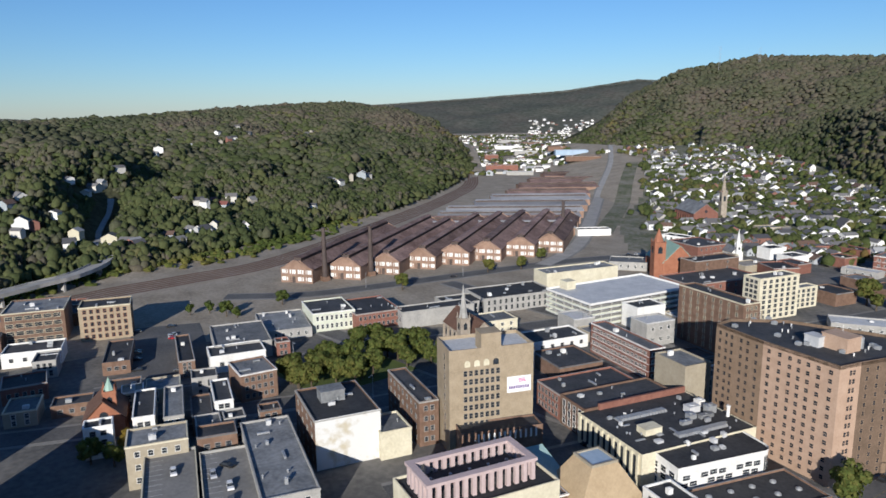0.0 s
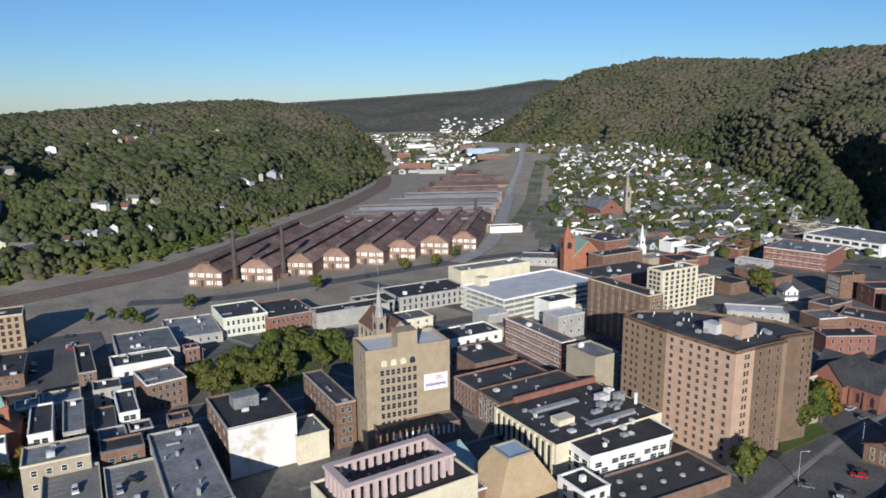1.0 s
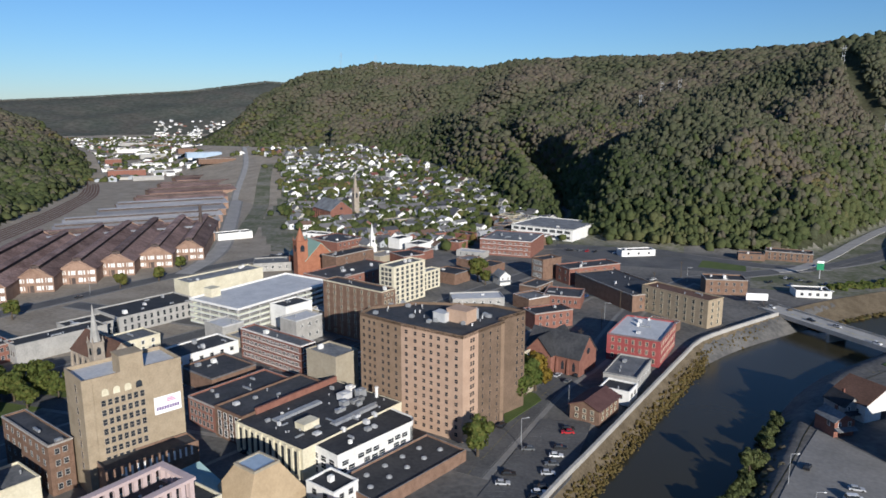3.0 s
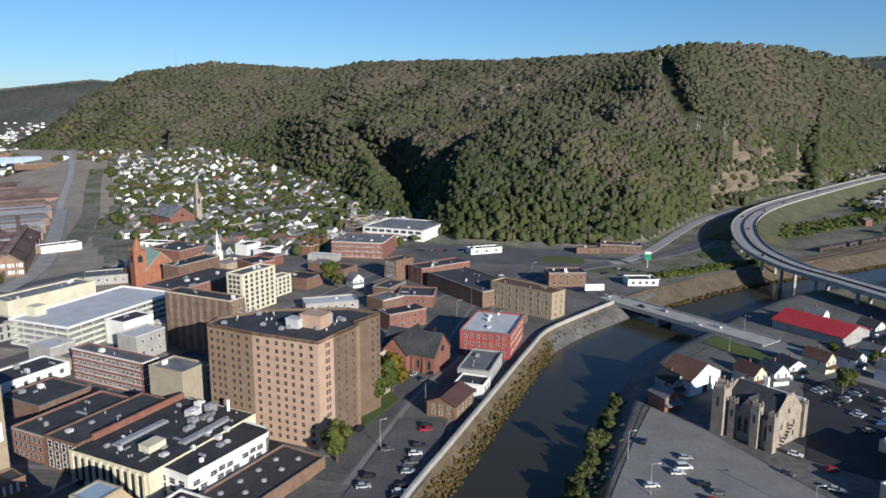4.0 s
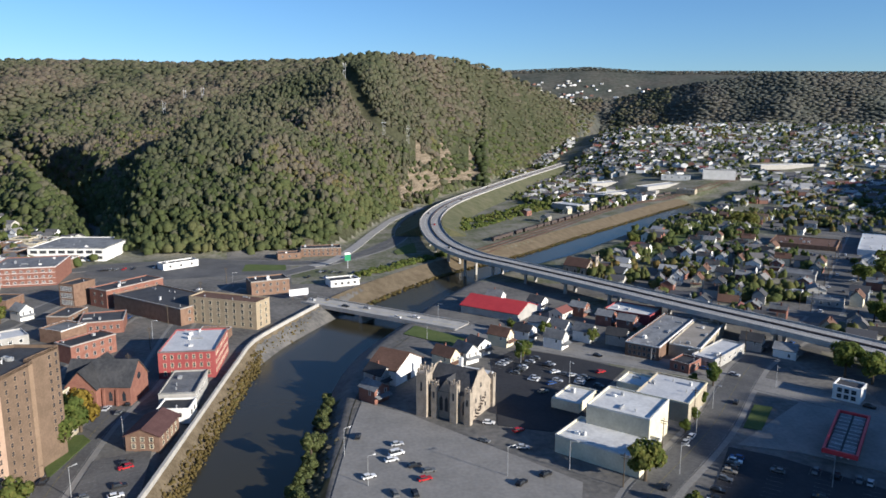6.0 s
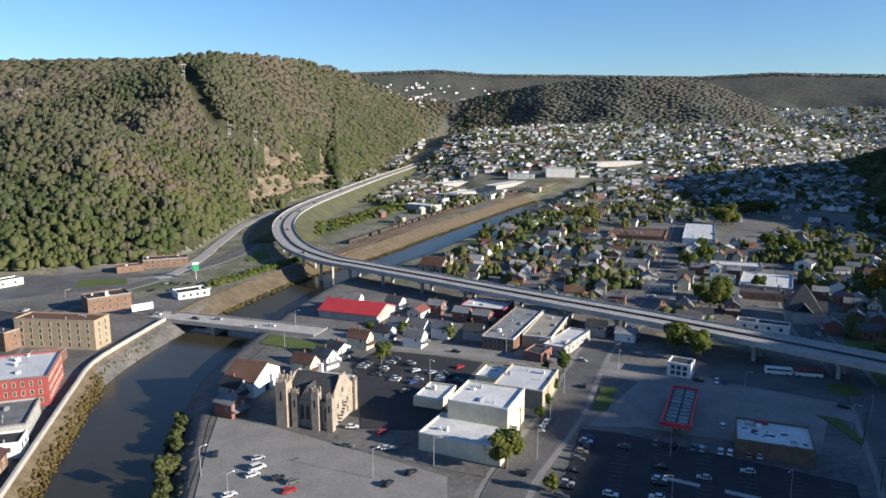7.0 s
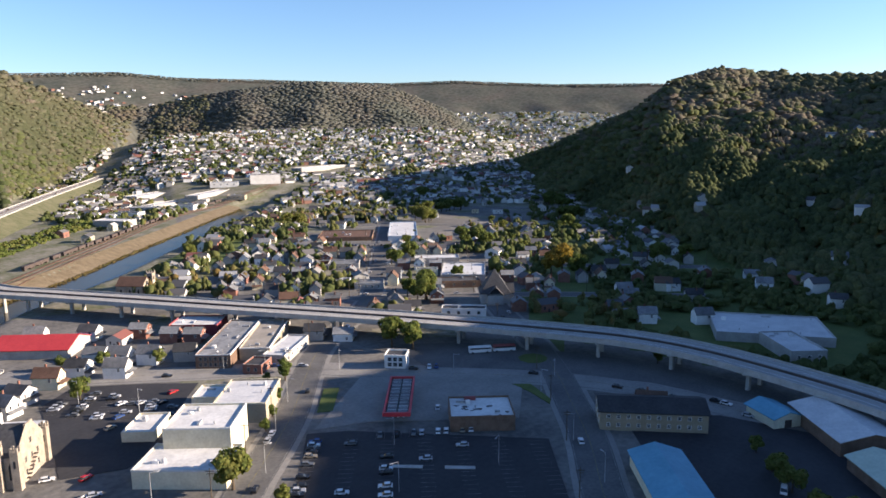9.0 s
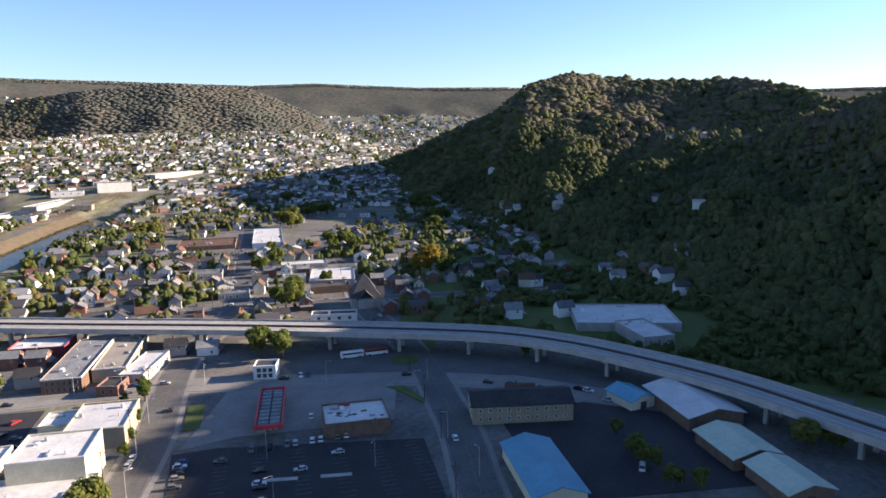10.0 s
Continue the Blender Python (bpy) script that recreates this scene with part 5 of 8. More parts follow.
def apartment_tower():
    ob = thing("apartment_tower", -113, 215, 0, 0, "thirteen-storey tan and pink brick apartment tower with flat black roof", "apartment block")
    g = [(-140, 206), (-120, 201.6), (-94.5, 198.3), (-92.8, 206.8), (-89.6, 219), (-89.2, 221.2), (-92, 222.5), (-87, 236), (-101, 238.5), (-128, 228.5), (-140.5, 214.5)]
    g = [(x + 113, y - 215) for x, y in g]
    h = 37.5
    # one brick hue in three depths: palest front, darkest right side and wing
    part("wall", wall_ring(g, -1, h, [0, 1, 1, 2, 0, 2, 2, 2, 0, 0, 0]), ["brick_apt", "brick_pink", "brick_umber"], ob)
    part("roof", Shape().prism([(x * 0.985, y * 0.985) for x, y in g], h - 1.0, h - 0.8), "roof_black", ob)
    rim = Shape()
    for a, b in zip(g, g[1:] + g[:1]):
        d = Vector((b[0] - a[0], b[1] - a[1])).normalized()
        n = Vector((-d.y, d.x)) * 0.25
        rim.hull([(*a, h - 1), (*b, h - 1), (b[0] + n.x, b[1] + n.y, h - 1), (a[0] + n.x, a[1] + n.y, h - 1)], [(*a, h + 0.2), (*b, h + 0.2), (b[0] + n.x, b[1] + n.y, h + 0.2), (a[0] + n.x, a[1] + n.y, h + 0.2)])
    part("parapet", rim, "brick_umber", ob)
    zs = [2.3 + i * 2.72 for i in range(13)]
    seg_windows(ob, g[0], g[1], zs, [0.1, 0.24, 0.36, 0.56, 0.70, 0.88], (1.15, 1.3), "brick_apt")
    seg_windows(ob, g[1], g[2], zs, [0.09, 0.24, 0.38, 0.5, 0.62, 0.75, 0.90], (1.25, 1.35), "brick_pink")
    seg_windows(ob, g[2], g[3], zs, [0.52, 0.68], (1.0, 1.5), "brick_pink")
    seg_windows(ob, g[3], g[4], zs, [0.2, 0.52, 0.84], (1.0, 1.3), "brick_apt")
    seg_windows(ob, g[6], g[7], zs[3:], [0.7, 0.9], (1.1, 1.4), "brick_apt")
    s = Shape().box(-4, -3.2, 0, 4.5, 3.2, 4.4).box(-4.2, -3.4, 4.4, 4.7, 3.4, 4.7)
    part("lift_house", s, "brick_pink", ob, "pink brick lift housing", (9, 1.5, h - 0.8), -8)
    part("stair_house", Shape().box(-2.5, -2, 0, 2.5, 2, 3.2).box(-2.7, -2.2, 3.2, 2.7, 2.2, 3.4), "roof_pale", ob, "", (3, -1.5, h - 0.8), -8)
    for k, (x, y) in enumerate(((10, 6.5), (12.5, 6.5))):
        part("water_tank", Shape().cone(0, 0, 0, 1.1, 3.4, 1.1, 10).cone(0, 0, 3.4, 1.2, 4.2, 0.1, 10), "metal_grey", ob, "", (x, y, h - 0.8))
    part("mast", Shape().cone(0, 0, 0, 0.12, 7, 0.05, 6), "paint_white", ob, "", (8, 4.5, h - 0.8))
    rng = random.Random(5)
    for _ in range(26):
        x, y = rng.uniform(-23, 17), rng.uniform(-6, 12)
        k = rng.random()
        s = Shape().box(-0.8, -0.7, 0, 0.8, 0.7, 1.0).cone(0, 0, 1.0, 0.5, 1.2, 0.5, 7) if k < 0.4 else Shape().cone(0, 0, 0, 0.2, 0.8, 0.2, 6).cone(0, 0, 0.8, 0.35, 1.0, 0.1, 6)
        part("roof_unit" if k < 0.4 else "vent", s, "metal_grey" if k < 0.7 else "paint_white", ob, "", (x, y, h - 0.79))


def bank_tower():
    ob = thing("bank_tower", -176.4, 133.9, 0, 72, "tan brick ten-storey bank tower with arched windows and a sign", "office building")
    w, d, h = 28.5, 15.0, 36.0
    part("wall", block_shell(w, d, h, 1.2), ["brick_tan", "stone_sand"], ob)
    part("roof", Shape().box(-w / 2 + 0.4, -d / 2 + 0.4, h - 1.6, w / 2 - 0.4, d / 2 - 0.4, h - 1.2), "roof_pale", ob)
    part("lift_house", Shape().box(-3.5, -7.45, 0, 3.2, -1.5, 5.6).box(-3.7, -7.6, 5.6, 3.4, -1.3, 5.9), "brick_tan", ob, "tan brick lift tower", (-0.2, 0, h - 1.2))
    part("pier", Shape().box(-w / 2 - 0.25, -d / 2 - 0.25, -1, -w / 2 + 2.6, -d / 2 + 0.1, h + 0.1), "brick_tan", ob, "corner pier")
    seg_windows(ob, (-w / 2, -d / 2), (w / 2, -d / 2), [10.5 + i * 2.9 for i in range(7)], even(7, 0.15, 0.6), (1.15, 1.75), "stone_sand")
    for u in even(4, 0.15, 0.6):
        s = Shape()
        x, z, r = -w / 2 + w * u, 31.2, 0.95
        ring = [(x + r * math.cos(a), -d / 2 - 0.02, z + r * math.sin(a)) for a in [math.pi * i / 8 for i in range(9)]]
        s.face([(x - r, -d / 2 - 0.02, z - 1.2), (x + r, -d / 2 - 0.02, z - 1.2)] + ring)
        part("arched_window", s, "glass" if u > 0.5 else "paint_cream", ob, "round-headed window")
    seg_windows(ob, (-w / 2, d / 2), (-w / 2, -d / 2), [8.5 + i * 3.4 for i in range(8)], [0.62], (1.3, 2.0), "stone_sand")
    sg = part("sign_board", Shape().box(-4.1, -0.25, -2.7, 4.1, -0.02, 2.7), "sign_white", ob, "white sign board", (9.2, -d / 2, 22.5))
    for k in range(3):
        part("stripe", Shape().box(-0.2, -0.30, 0.7 + k * 0.5, 2.5 - 0.3 * k, -0.26, 1.0 + k * 0.5), "ink_pink", sg, "pink stripe")
    for k in range(9):
        part("letter_bar", Shape().box(-3.55 + k * 0.8, -0.30, -1.5, -3.0 + k * 0.8, -0.26, -0.45), "ink_purple", sg, "purple bar")
    an = thing("bank_annex", -165.4, 131.3, 0, 70, "low dark brick annex with tall white window slits", "building")
    part("wall", block_shell(27, 8, 11.4), ["brick_brown", "roof_black"], an)
    part("roof", Shape().box(-13.1, -3.6, 10.4, 13.1, 3.6, 10.7), "roof_black", an)
    for k in range(12):
        part("slit_window", Shape().box(-0.28, -0.12, -1.4, 0.28, 0.02, 1.4), "paint_white", an, "white slit window", (-8 + k * 1.75, -4, 9.0))


def pink_block():
    ob = thing("civic_building", -131.6, 95.7, 0, 82, "cream office building with a pink colonnaded rooftop frame", "office building")
    part("wall", block_shell(37, 20, 19.0), ["paint_cream", "paint_cream"], ob, "", (1, -0.6, 0))
    part("roof", Shape().box(-17, -10.2, 17.9, 19, 9, 18.3), "roof_black", ob)
    w, d = 30.7, 13.4
    part("core", Shape().box(-w / 2 + 2.2, -d / 2 + 2.2, 18.3, w / 2 - 2.2, d / 2 - 2.2, 20.6), "roof_black", ob)
    s = Shape()
    for x0, y0, x1, y1 in ((-w / 2, -d / 2, w / 2, -d / 2 + 2.0), (-w / 2, d / 2 - 2.0, w / 2, d / 2), (-w / 2, -d / 2 + 2.0, -w / 2 + 2.0, d / 2 - 2.0), (w / 2 - 2.0, -d / 2 + 2.0, w / 2, d / 2 - 2.0)):
        s.box(x0, y0, 23.4, x1, y1, 24.2)
    part("frame", s, "paint_pink", ob, "flat pink rooftop frame")
    post = Shape().box(-0.55, -0.5, 0, 0.55, 0.5, 5.1).mesh("post", "paint_pink")
    for k in range(13):
        x = -w / 2 + 1.0 + k * (w - 2.0) / 12
        for y in (-d / 2 + 0.8, d / 2 - 0.8):
            part("post", post, None, ob, "", (x, y, 18.3))
    for k in range(1, 5):
        for x in (-w / 2 + 0.8, w / 2 - 0.8):
            part("post", post, None, ob, "", (x, -d / 2 + 0.8 + k * (d - 1.6) / 5, 18.3), 90)
    for k in range(9):
        part("vent", Shape().cone(0, 0, 0, 0.25, 0.9, 0.25, 6).cone(0, 0, 0.9, 0.5, 1.2, 0.1, 6), "metal_grey", ob, "", (-11 + 2.7 * k, 0.6 * (-1) ** k, 20.6))
    py = thing("pavilion", -126, 134, 0, 80, "beige stone pavilion with sloping sides and a glass roof light", "building")
    lo, hi = [(-10, -8, 0), (10, -8, 0), (10, 9, 0), (-10, 9, 0)], [(-4.4, -4.6, 15.5), (4.2, -4.6, 15.5), (4.2, 4.2, 15.5), (-4.4, 4.2, 15.5)]
    part("wall", Shape().box(-10, -8, -1, 10, 9, 6.5).hull([(x, y, 6.5) for x, y, _ in lo], hi), "wood_tan", py)
    part("frame", Shape().box(-4.4, -4.6, 15.5, 4.2, -4.0, 16.2).box(-4.4, 3.6, 15.5, 4.2, 4.2, 16.2).box(-4.4, -4.0, 15.5, -3.8, 3.6, 16.2).box(3.6, -4.0, 15.5, 4.2, 3.6, 16.2), "render_tan", py)
    part("roof_light", Shape().box(-3.8, -4.0, 15.3, 3.6, 3.6, 15.8), "roof_blue", py, "blue-grey glass roof light")
    te = thing("lean_to", -137, 124, 0, 80, "sloping teal metal roof beside the pavilion", "building")
    part("roof", Shape().hull([(-6, -7, -1), (7, -7, -1), (7, 7, -1), (-6, 7, -1)], [(-6, -7, 7), (7, -7, 7), (4, 6, 14.5), (-4, 6, 14.5)]), "paint_teal", te)


def arts_block():
    ob = thing("arts_building", -119.4, 175.1, 0, 75.5, "white modern building with stepped windows and a rounded glass corner", "building")
    w, d, h = 34.2, 17.0, 9.9
    e = [(-w / 2, -d / 2), (w / 2 - 3.5, -d / 2)] + [(w / 2 - 3.5 + 3.5 * math.sin(a), -d / 2 + 3.5 - 3.5 * math.cos(a)) for a in [math.pi / 2 * i / 6 for i in range(1, 7)]] + [(w / 2, d / 2), (-w / 2, d / 2)]
    part("wall", wall_ring(e, -1, h, [0] * len(e)), "paint_white", ob)
    part("roof", Shape().prism([(x * 0.98, y * 0.96) for x, y in e], h - 0.9, h - 0.4), "roof_black", ob)
    part("fascia", wall_ring([(x * 1.006, y * 1.012) for x, y in e], h - 0.9, h, [0] * len(e)), "paint_white", ob, "white roof edge band")
    for k in range(7):
        a0, a1 = math.pi / 2 * k / 7, math.pi / 2 * (k + 1) / 7
        p = [(w / 2 - 3.5 + 3.56 * math.sin(a), -d / 2 + 3.5 - 3.56 * math.cos(a)) for a in (a0 + 0.03, a1 - 0.03)]
        part("pane", Shape().face([(*p[0], 3.0), (*p[1], 3.0), (*p[1], 8.0), (*p[0], 8.0)]), "glass", ob, "curved corner glazing")
    for i in range(3):
        for k in range(9):
            if (k + i) % 4 == 3:
                continue
            seg_windows(ob, (-w / 2, -d / 2), (w / 2 - 4, -d / 2), [1.6 + i * 2.4 + 0.25 * (k % 2)], [(k + 0.5 + 0.22 * i) / 9.6], (2.5, 1.5), "paint_white")
    seg_windows(ob, (-w / 2, d / 2), (-w / 2, -d / 2), [1.8, 4.2, 6.6], even(4, 0.04, 0.96), (2.4, 1.8), "paint_white")
    roof_clutter(ob, w - 6, d - 4, h + 0.3, 4, 9)
    th = thing("theatre", -138.5, 179.2, 0, 79.4, "theatre block with cream stone piers, tall dark windows and black roof", "theatre")
    w, d, h = 45.0, 33.0, 10.2
    part("wall", block_shell(w, d, h, 0.3), ["paint_cream", "roof_black"], th)
    part("roof", Shape().box(-w / 2 + 0.36, -d / 2 + 0.36, h - 1.0, w / 2 - 0.36, d / 2 - 0.36, h - 0.25), "roof_black", th)
    for k in range(11):
        y = -d / 2 + 1.6 + k * (d - 3.2) / 10
        if k < 10:
            part("tall_window", Shape().box(-0.08, -0.95, 1.2, 0.02, 0.95, 8.6), "glass", th, "", (-w / 2, y + 1.5, 0))
        part("pier", Shape().box(-0.6, -0.45, -1, 0.0, 0.45, 9.6), "paint_cream", th, "", (-w / 2 - 0.003, y, 0))
    for x, y in ((-15, 6.2), (-5, -10.8)):
        part("skylight_base", Shape().box(x - 0.2, y - 1.9, 0, x + 20.2, y + 1.9, 0.35), "roof_grey", th, "", (0, 0, h - 0.7))
        for k in range(16):
            part("skylight_pane", Shape().hull([(-0.5, -1.7, 0), (0.5, -1.7, 0), (0.5, 1.7, 0), (-0.5, 1.7, 0)], [(-0.45, -1.1, 0.8), (0.45, -1.1, 0.8), (0.45, 1.1, 0.8), (-0.45, 1.1, 0.8)]), "metal_grey", th, "", (x + 0.7 + k * 1.25, y, h - 0.35))
    part("brick_upstand", Shape().box(-15, d / 2 - 1.4, 0, w / 2 - 0.6, d / 2 - 0.5, 2.6), "brick_red", th, "red brick dividing wall", (0, 0, h - 0.7))
    for x, y, a, b, c, m in ((12.5, 1.5, 4.5, 3.2, 2.2, "roof_pale"), (17.5, -1.5, 3.4, 2.6, 2.6, "metal_grey"), (8.5, -2.5, 3.0, 2.2, 1.5, "metal_grey"), (13.5, -4.0, 5.5, 1.6, 1.2, "roof_grey"), (18.5, 4.5, 2.6, 2.6, 2.0, "paint_white"), (4.0, -5.2, 4.0, 1.4, 1.0, "metal_grey")):
        part("roof_unit", Shape().box(-a / 2, -b / 2, 0, a / 2, b / 2, c).box(-a / 2 - 0.1, -b / 2 - 0.1, c, a / 2 + 0.1, b / 2 + 0.1, c + 0.12).cone(0, 0, c + 0.12, b * 0.3, c + 0.4, b * 0.3, 9), m, th, "", (x, y, h - 0.25))
    part("flue", Shape().cone(0, 0, 0, 0.55, 3.4, 0.55, 10).cone(0, 0, 3.4, 0.7, 3.9, 0.7, 10), "paint_white", th, "white flue", (20.5, -6.5, h - 0.25))
    roof_clutter(th, w - 3, d - 3, h, 9, 26)
    part("fly_house", Shape().box(-3.2, -2.2, 0, 3.2, 2.2, 2.4).box(-3.3, -2.3, 2.4, 3.3, 2.3, 2.6), "paint_cream", th, "", (-10.5, -5.0, h - 0.7))
    dm = thing("roof_terrace", -101, 170, 0, 76, "low black roof with round skylights beside the white building", "building")
    part("wall", block_shell(40, 17, 4.2), ["brick_brown", "roof_grey"], dm)
    part("roof", Shape().box(-19.6, -8.1, 3.2, 19.6, 8.1, 3.5), "roof_black", dm)
    for k in range(9):
        part("round_skylight", Shape().cone(0, 0, 0, 0.95, 0.4, 0.9, 12).cone(0, 0, 0.4, 0.85, 0.75, 0.3, 12), "metal_grey", dm, "", (-15 + 3.8 * k, 4.2 if k % 2 else -1.5, 3.5))


def garage():
    ob = thing("parking_garage", -260, 290, 0, 84, "pale green open-sided parking garage with ramped decks", "parking garage")
    w, d = 70, 38
    for k in range(5):
        z = 0.3 + k * 2.9
        part("deck", Shape().box(-w / 2, -d / 2, z, w / 2, d / 2, z + 0.35), "roof_pale", ob)
        s = Shape()
        for x0, y0, x1, y1 in ((-w / 2, -d / 2, w / 2, -d / 2 + 0.3), (-w / 2, -d / 2 + 0.3, -w / 2 + 0.3, d / 2), (w / 2 - 0.3, -d / 2 + 0.3, w / 2, d / 2), (-w / 2 + 0.3, d / 2 - 0.3, w / 2 - 0.3, d / 2)):
            s.box(x0, y0, z + 0.36, x1, y1, z + 1.3)
        part("railing_wall", s, "paint_green" if k < 4 else "paint_white", ob, "pale green deck edge")
    col = Shape().box(-0.3, -0.3, 0, 0.3, 0.3, 11.6).mesh("column", "concrete")
    for k in range(11):
        for y in (-d / 2 + 0.7, d / 2 - 0.7):
            part("column", col, None, ob, "", (-w / 2 + 0.7 + k * (w - 1.4) / 10, y, 0))
    for k in range(6):
        part("column", col, None, ob, "", (-w / 2 + 0.7, -d / 2 + 1.5 + k * (d - 3) / 5, 0))
    part("stair_tower", Shape().box(-3, -3, 0, 3, 3, 16.5).box(-3.2, -3.2, 16.5, 3.2, 3.2, 16.9), "paint_cream", ob, "", (-w / 2 + 12, d / 2 - 4, 0))
    # solid dark box stands in for the shade between the decks
    part("core", Shape().box(-w / 2 + 5, -d / 2 + 6, 0.2, w / 2 - 5, d / 2 - 6, 11), "steel_dark", ob, "dark block standing in for the shaded inner decks")


building("bigwin", -161.7, 182, 79.4, 38, 15, 11, 3, 0, 4, 0, "brick block with white-framed shop windows and black roof")
building("brick", -178, 183.5, 79.4, 34, 16.5, 10, 3, 6, 6, 0, "brick shop row with upper windows and dark roof")
apartment_tower()
bank_tower()
pink_block()
arts_block()
garage()


# churches
def church(label, x, y, rot, w, d, h, ridge, wall, roof, tower=None, spire=None, category="church"):
    """Nave with ridge roof, buttresses, pointed windows, and a tower with a spire."""
    ob = thing("church", x, y, 0, rot, label, category)
    s = Shape().box(-w / 2, -d / 2, -1, w / 2, d / 2, h)
    for e in (-d / 2, d / 2):
        s.face([(-w / 2, e, h), (w / 2, e, h), (0, e, h + ridge)])
    part("wall", s, wall, ob)
    part("roof", Shape().gable(-w / 2, -d / 2, w / 2, d / 2, h, h + ridge, 0.5, 0.35, 0, "y"), roof, ob)
    n = max(3, int(d / 5))
    but = Shape().hull([(-0.5, -0.4, 0), (0.5, -0.4, 0), (0.5, 0.4, 0), (-0.5, 0.4, 0)], [(-0.2, -0.4, h * 0.85), (0.3, -0.4, h * 0.85), (0.3, 0.4, h * 0.85), (-0.2, 0.4, h * 0.85)]).mesh("buttress", wall)
    win = Shape().face([(0, -0.7, 0), (0, 0.7, 0), (0, 0.7, h * 0.35), (0, 0, h * 0.5), (0, -0.7, h * 0.35)][::-1]).mesh("lancet_window", "glass")
    for k in range(n):
        yy = -d / 2 + (k + 0.5) * d / n
        part("lancet_window", win, None, ob, "", (-w / 2 - 0.02, yy, h * 0.25))
        part("lancet_window", win, None, ob, "", (w / 2 + 0.02, yy, h * 0.25), 180)
        part("buttress", but, None, ob, "", (-w / 2 - 0.3, yy + d / n / 2 - 0.01, 0))
        part("buttress", but, None, ob, "", (w / 2 + 0.3, yy + d / n / 2 - 0.01, 0), 180)
    part("gable_window", Shape().cone(0, 0, 0, 1.4, 0.1, 1.4, 12), "glass", ob, "round rose window", (0, -d / 2 - 0.05, h + ridge * 0.2)).rotation_euler = (radians(90), 0, 0)
    if tower:
        tx, ty, tw, th = tower
        t = part("tower", Shape().box(-tw / 2, -tw / 2, -1, tw / 2, tw / 2, th).box(-tw / 2 - 0.25, -tw / 2 - 0.25, th, tw / 2 + 0.25, tw / 2 + 0.25, th + 0.6), wall, ob, "", (tx, ty, 0))
        for a in range(4):
            part("belfry_opening", Shape().face([(-tw * 0.2, -tw / 2 - 0.03, th * 0.72), (tw * 0.2, -tw / 2 - 0.03, th * 0.72), (tw * 0.2, -tw / 2 - 0.03, th * 0.86), (0, -tw / 2 - 0.03, th * 0.92), (-tw * 0.2, -tw / 2 - 0.03, th * 0.86)]), "glass", t, "", (0, 0, 0), 90 * a)
        for a, b in ((-1, -1), (1, -1), (1, 1), (-1, 1)):
            part("pinnacle", Shape().cone(a * tw * 0.45, b * tw * 0.45, th + 0.6, 0.4, th + 3.0, 0.05, 6), wall, t)
        if spire:
            sh, sm = spire
            part("spire", Shape().cone(0, 0, th + 0.6, tw * 0.46, th + 0.6 + sh, 0.06, 8), sm, t)
    return ob


church("grey stone church with a slender pale spire beside the park", -262, 190, 79, 14, 30, 8, 7, "stone_sand", "roof_brown", (-9, -12.5, 4.6, 17), (15.5, "stone_grey"))
church("orange brick church with a tall tower and green-grey roofs", -300, 385, 60, 22, 30, 11, 11, "brick_orange", "copper_green", (-13, -11, 7.5, 24), (9, "brick_orange"))
_bt = church("large brick church with grey roof and a tall pale bell tower", -432, 590, 60, 24, 44, 11, 9, "brick_red", "roof_grey", (20, -14, 5.5, 30), (16, "stone_sand"))
for _c in _bt.children:
    if _c.name.startswith("tower"):
        _c.data.materials[0] = MATS["stone_sand"]
church("small white church with a pointed white steeple", -306, 462, 60, 9, 18, 6, 4, "paint_white", "roof_grey", (0, -10, 3.6, 12), (11, "paint_white"))
_cg = church("dark-roofed red brick church with gables beside the road", -88, 284, 80, 16, 26, 8, 8, "brick_red", "roof_black")
_s = Shape().box(-11.5, -1.5, -1, 11.5, 11, 8.2)
for _e in (-11.5, 11.5):
    _s.face([(_e, -1.5, 8.2), (_e, 11, 8.2), (_e, 4.75, 15.0)])
part("transept", _s, "brick_red", _cg)
part("transept_roof", Shape().gable(-11.5, -1.5, 11.5, 11, 8.2, 15.0, 0.5, 0.35, 0, "x"), "roof_black", _cg)
for _e in (-1, 1):
    part("gable_window", Shape().box(-0.03, -2.0, 2.5, 0.03, 2.0, 8.5), "glass", _cg, "tall arched window", (_e * 11.53, 4.75, 0))
church("brick church with red roof and a green copper cupola", -262, 30, 77, 13, 17, 7, 6.5, "brick_orange", "roof_brown", (2, -3, 4.2, 15), (4.5, "copper_green"))
_dc = thing("church", 330, 284, 0, 45, "dark slate-roofed church with a steep pyramid roof", "church")
part("wall", Shape().box(-9, -9, -1, 9, 9, 6.5).box(-5, -12, -1, 5, -9.003, 6).box(-12, -5, -1, -9.003, 5, 6), "stone_grey", _dc)
part("roof", Shape().hull([(-9.8, -9.8, 6.3), (9.8, -9.8, 6.3), (9.8, 9.8, 6.3), (-9.8, 9.8, 6.3)], [(-0.4, -0.4, 20), (0.4, -0.4, 20), (0.4, 0.4, 20), (-0.4, 0.4, 20)], 0, True), "roof_black", _dc, "steep dark slate pyramid roof")
part("porch_roof", Shape().gable(-5, -12, 5, -4, 6, 11, 0.4, 0.25, 0, "y"), "roof_black", _dc)
part("porch_roof", Shape().gable(-12, -5, -4, 5, 6, 11, 0.4, 0.25, 0, "x"), "roof_black", _dc)
for _e in (-2.2, 2.2):
    part("window", window_mesh(1.2, 2.6, "paint_white"), None, _dc, "", (_e, -12.003, 3.4))
_g = church("tan brick church with cream gables beside the sports field", 178, 470, 40, 12, 18, 8, 5, "stone_sand", "roof_brown", (6, -9, 4, 14))


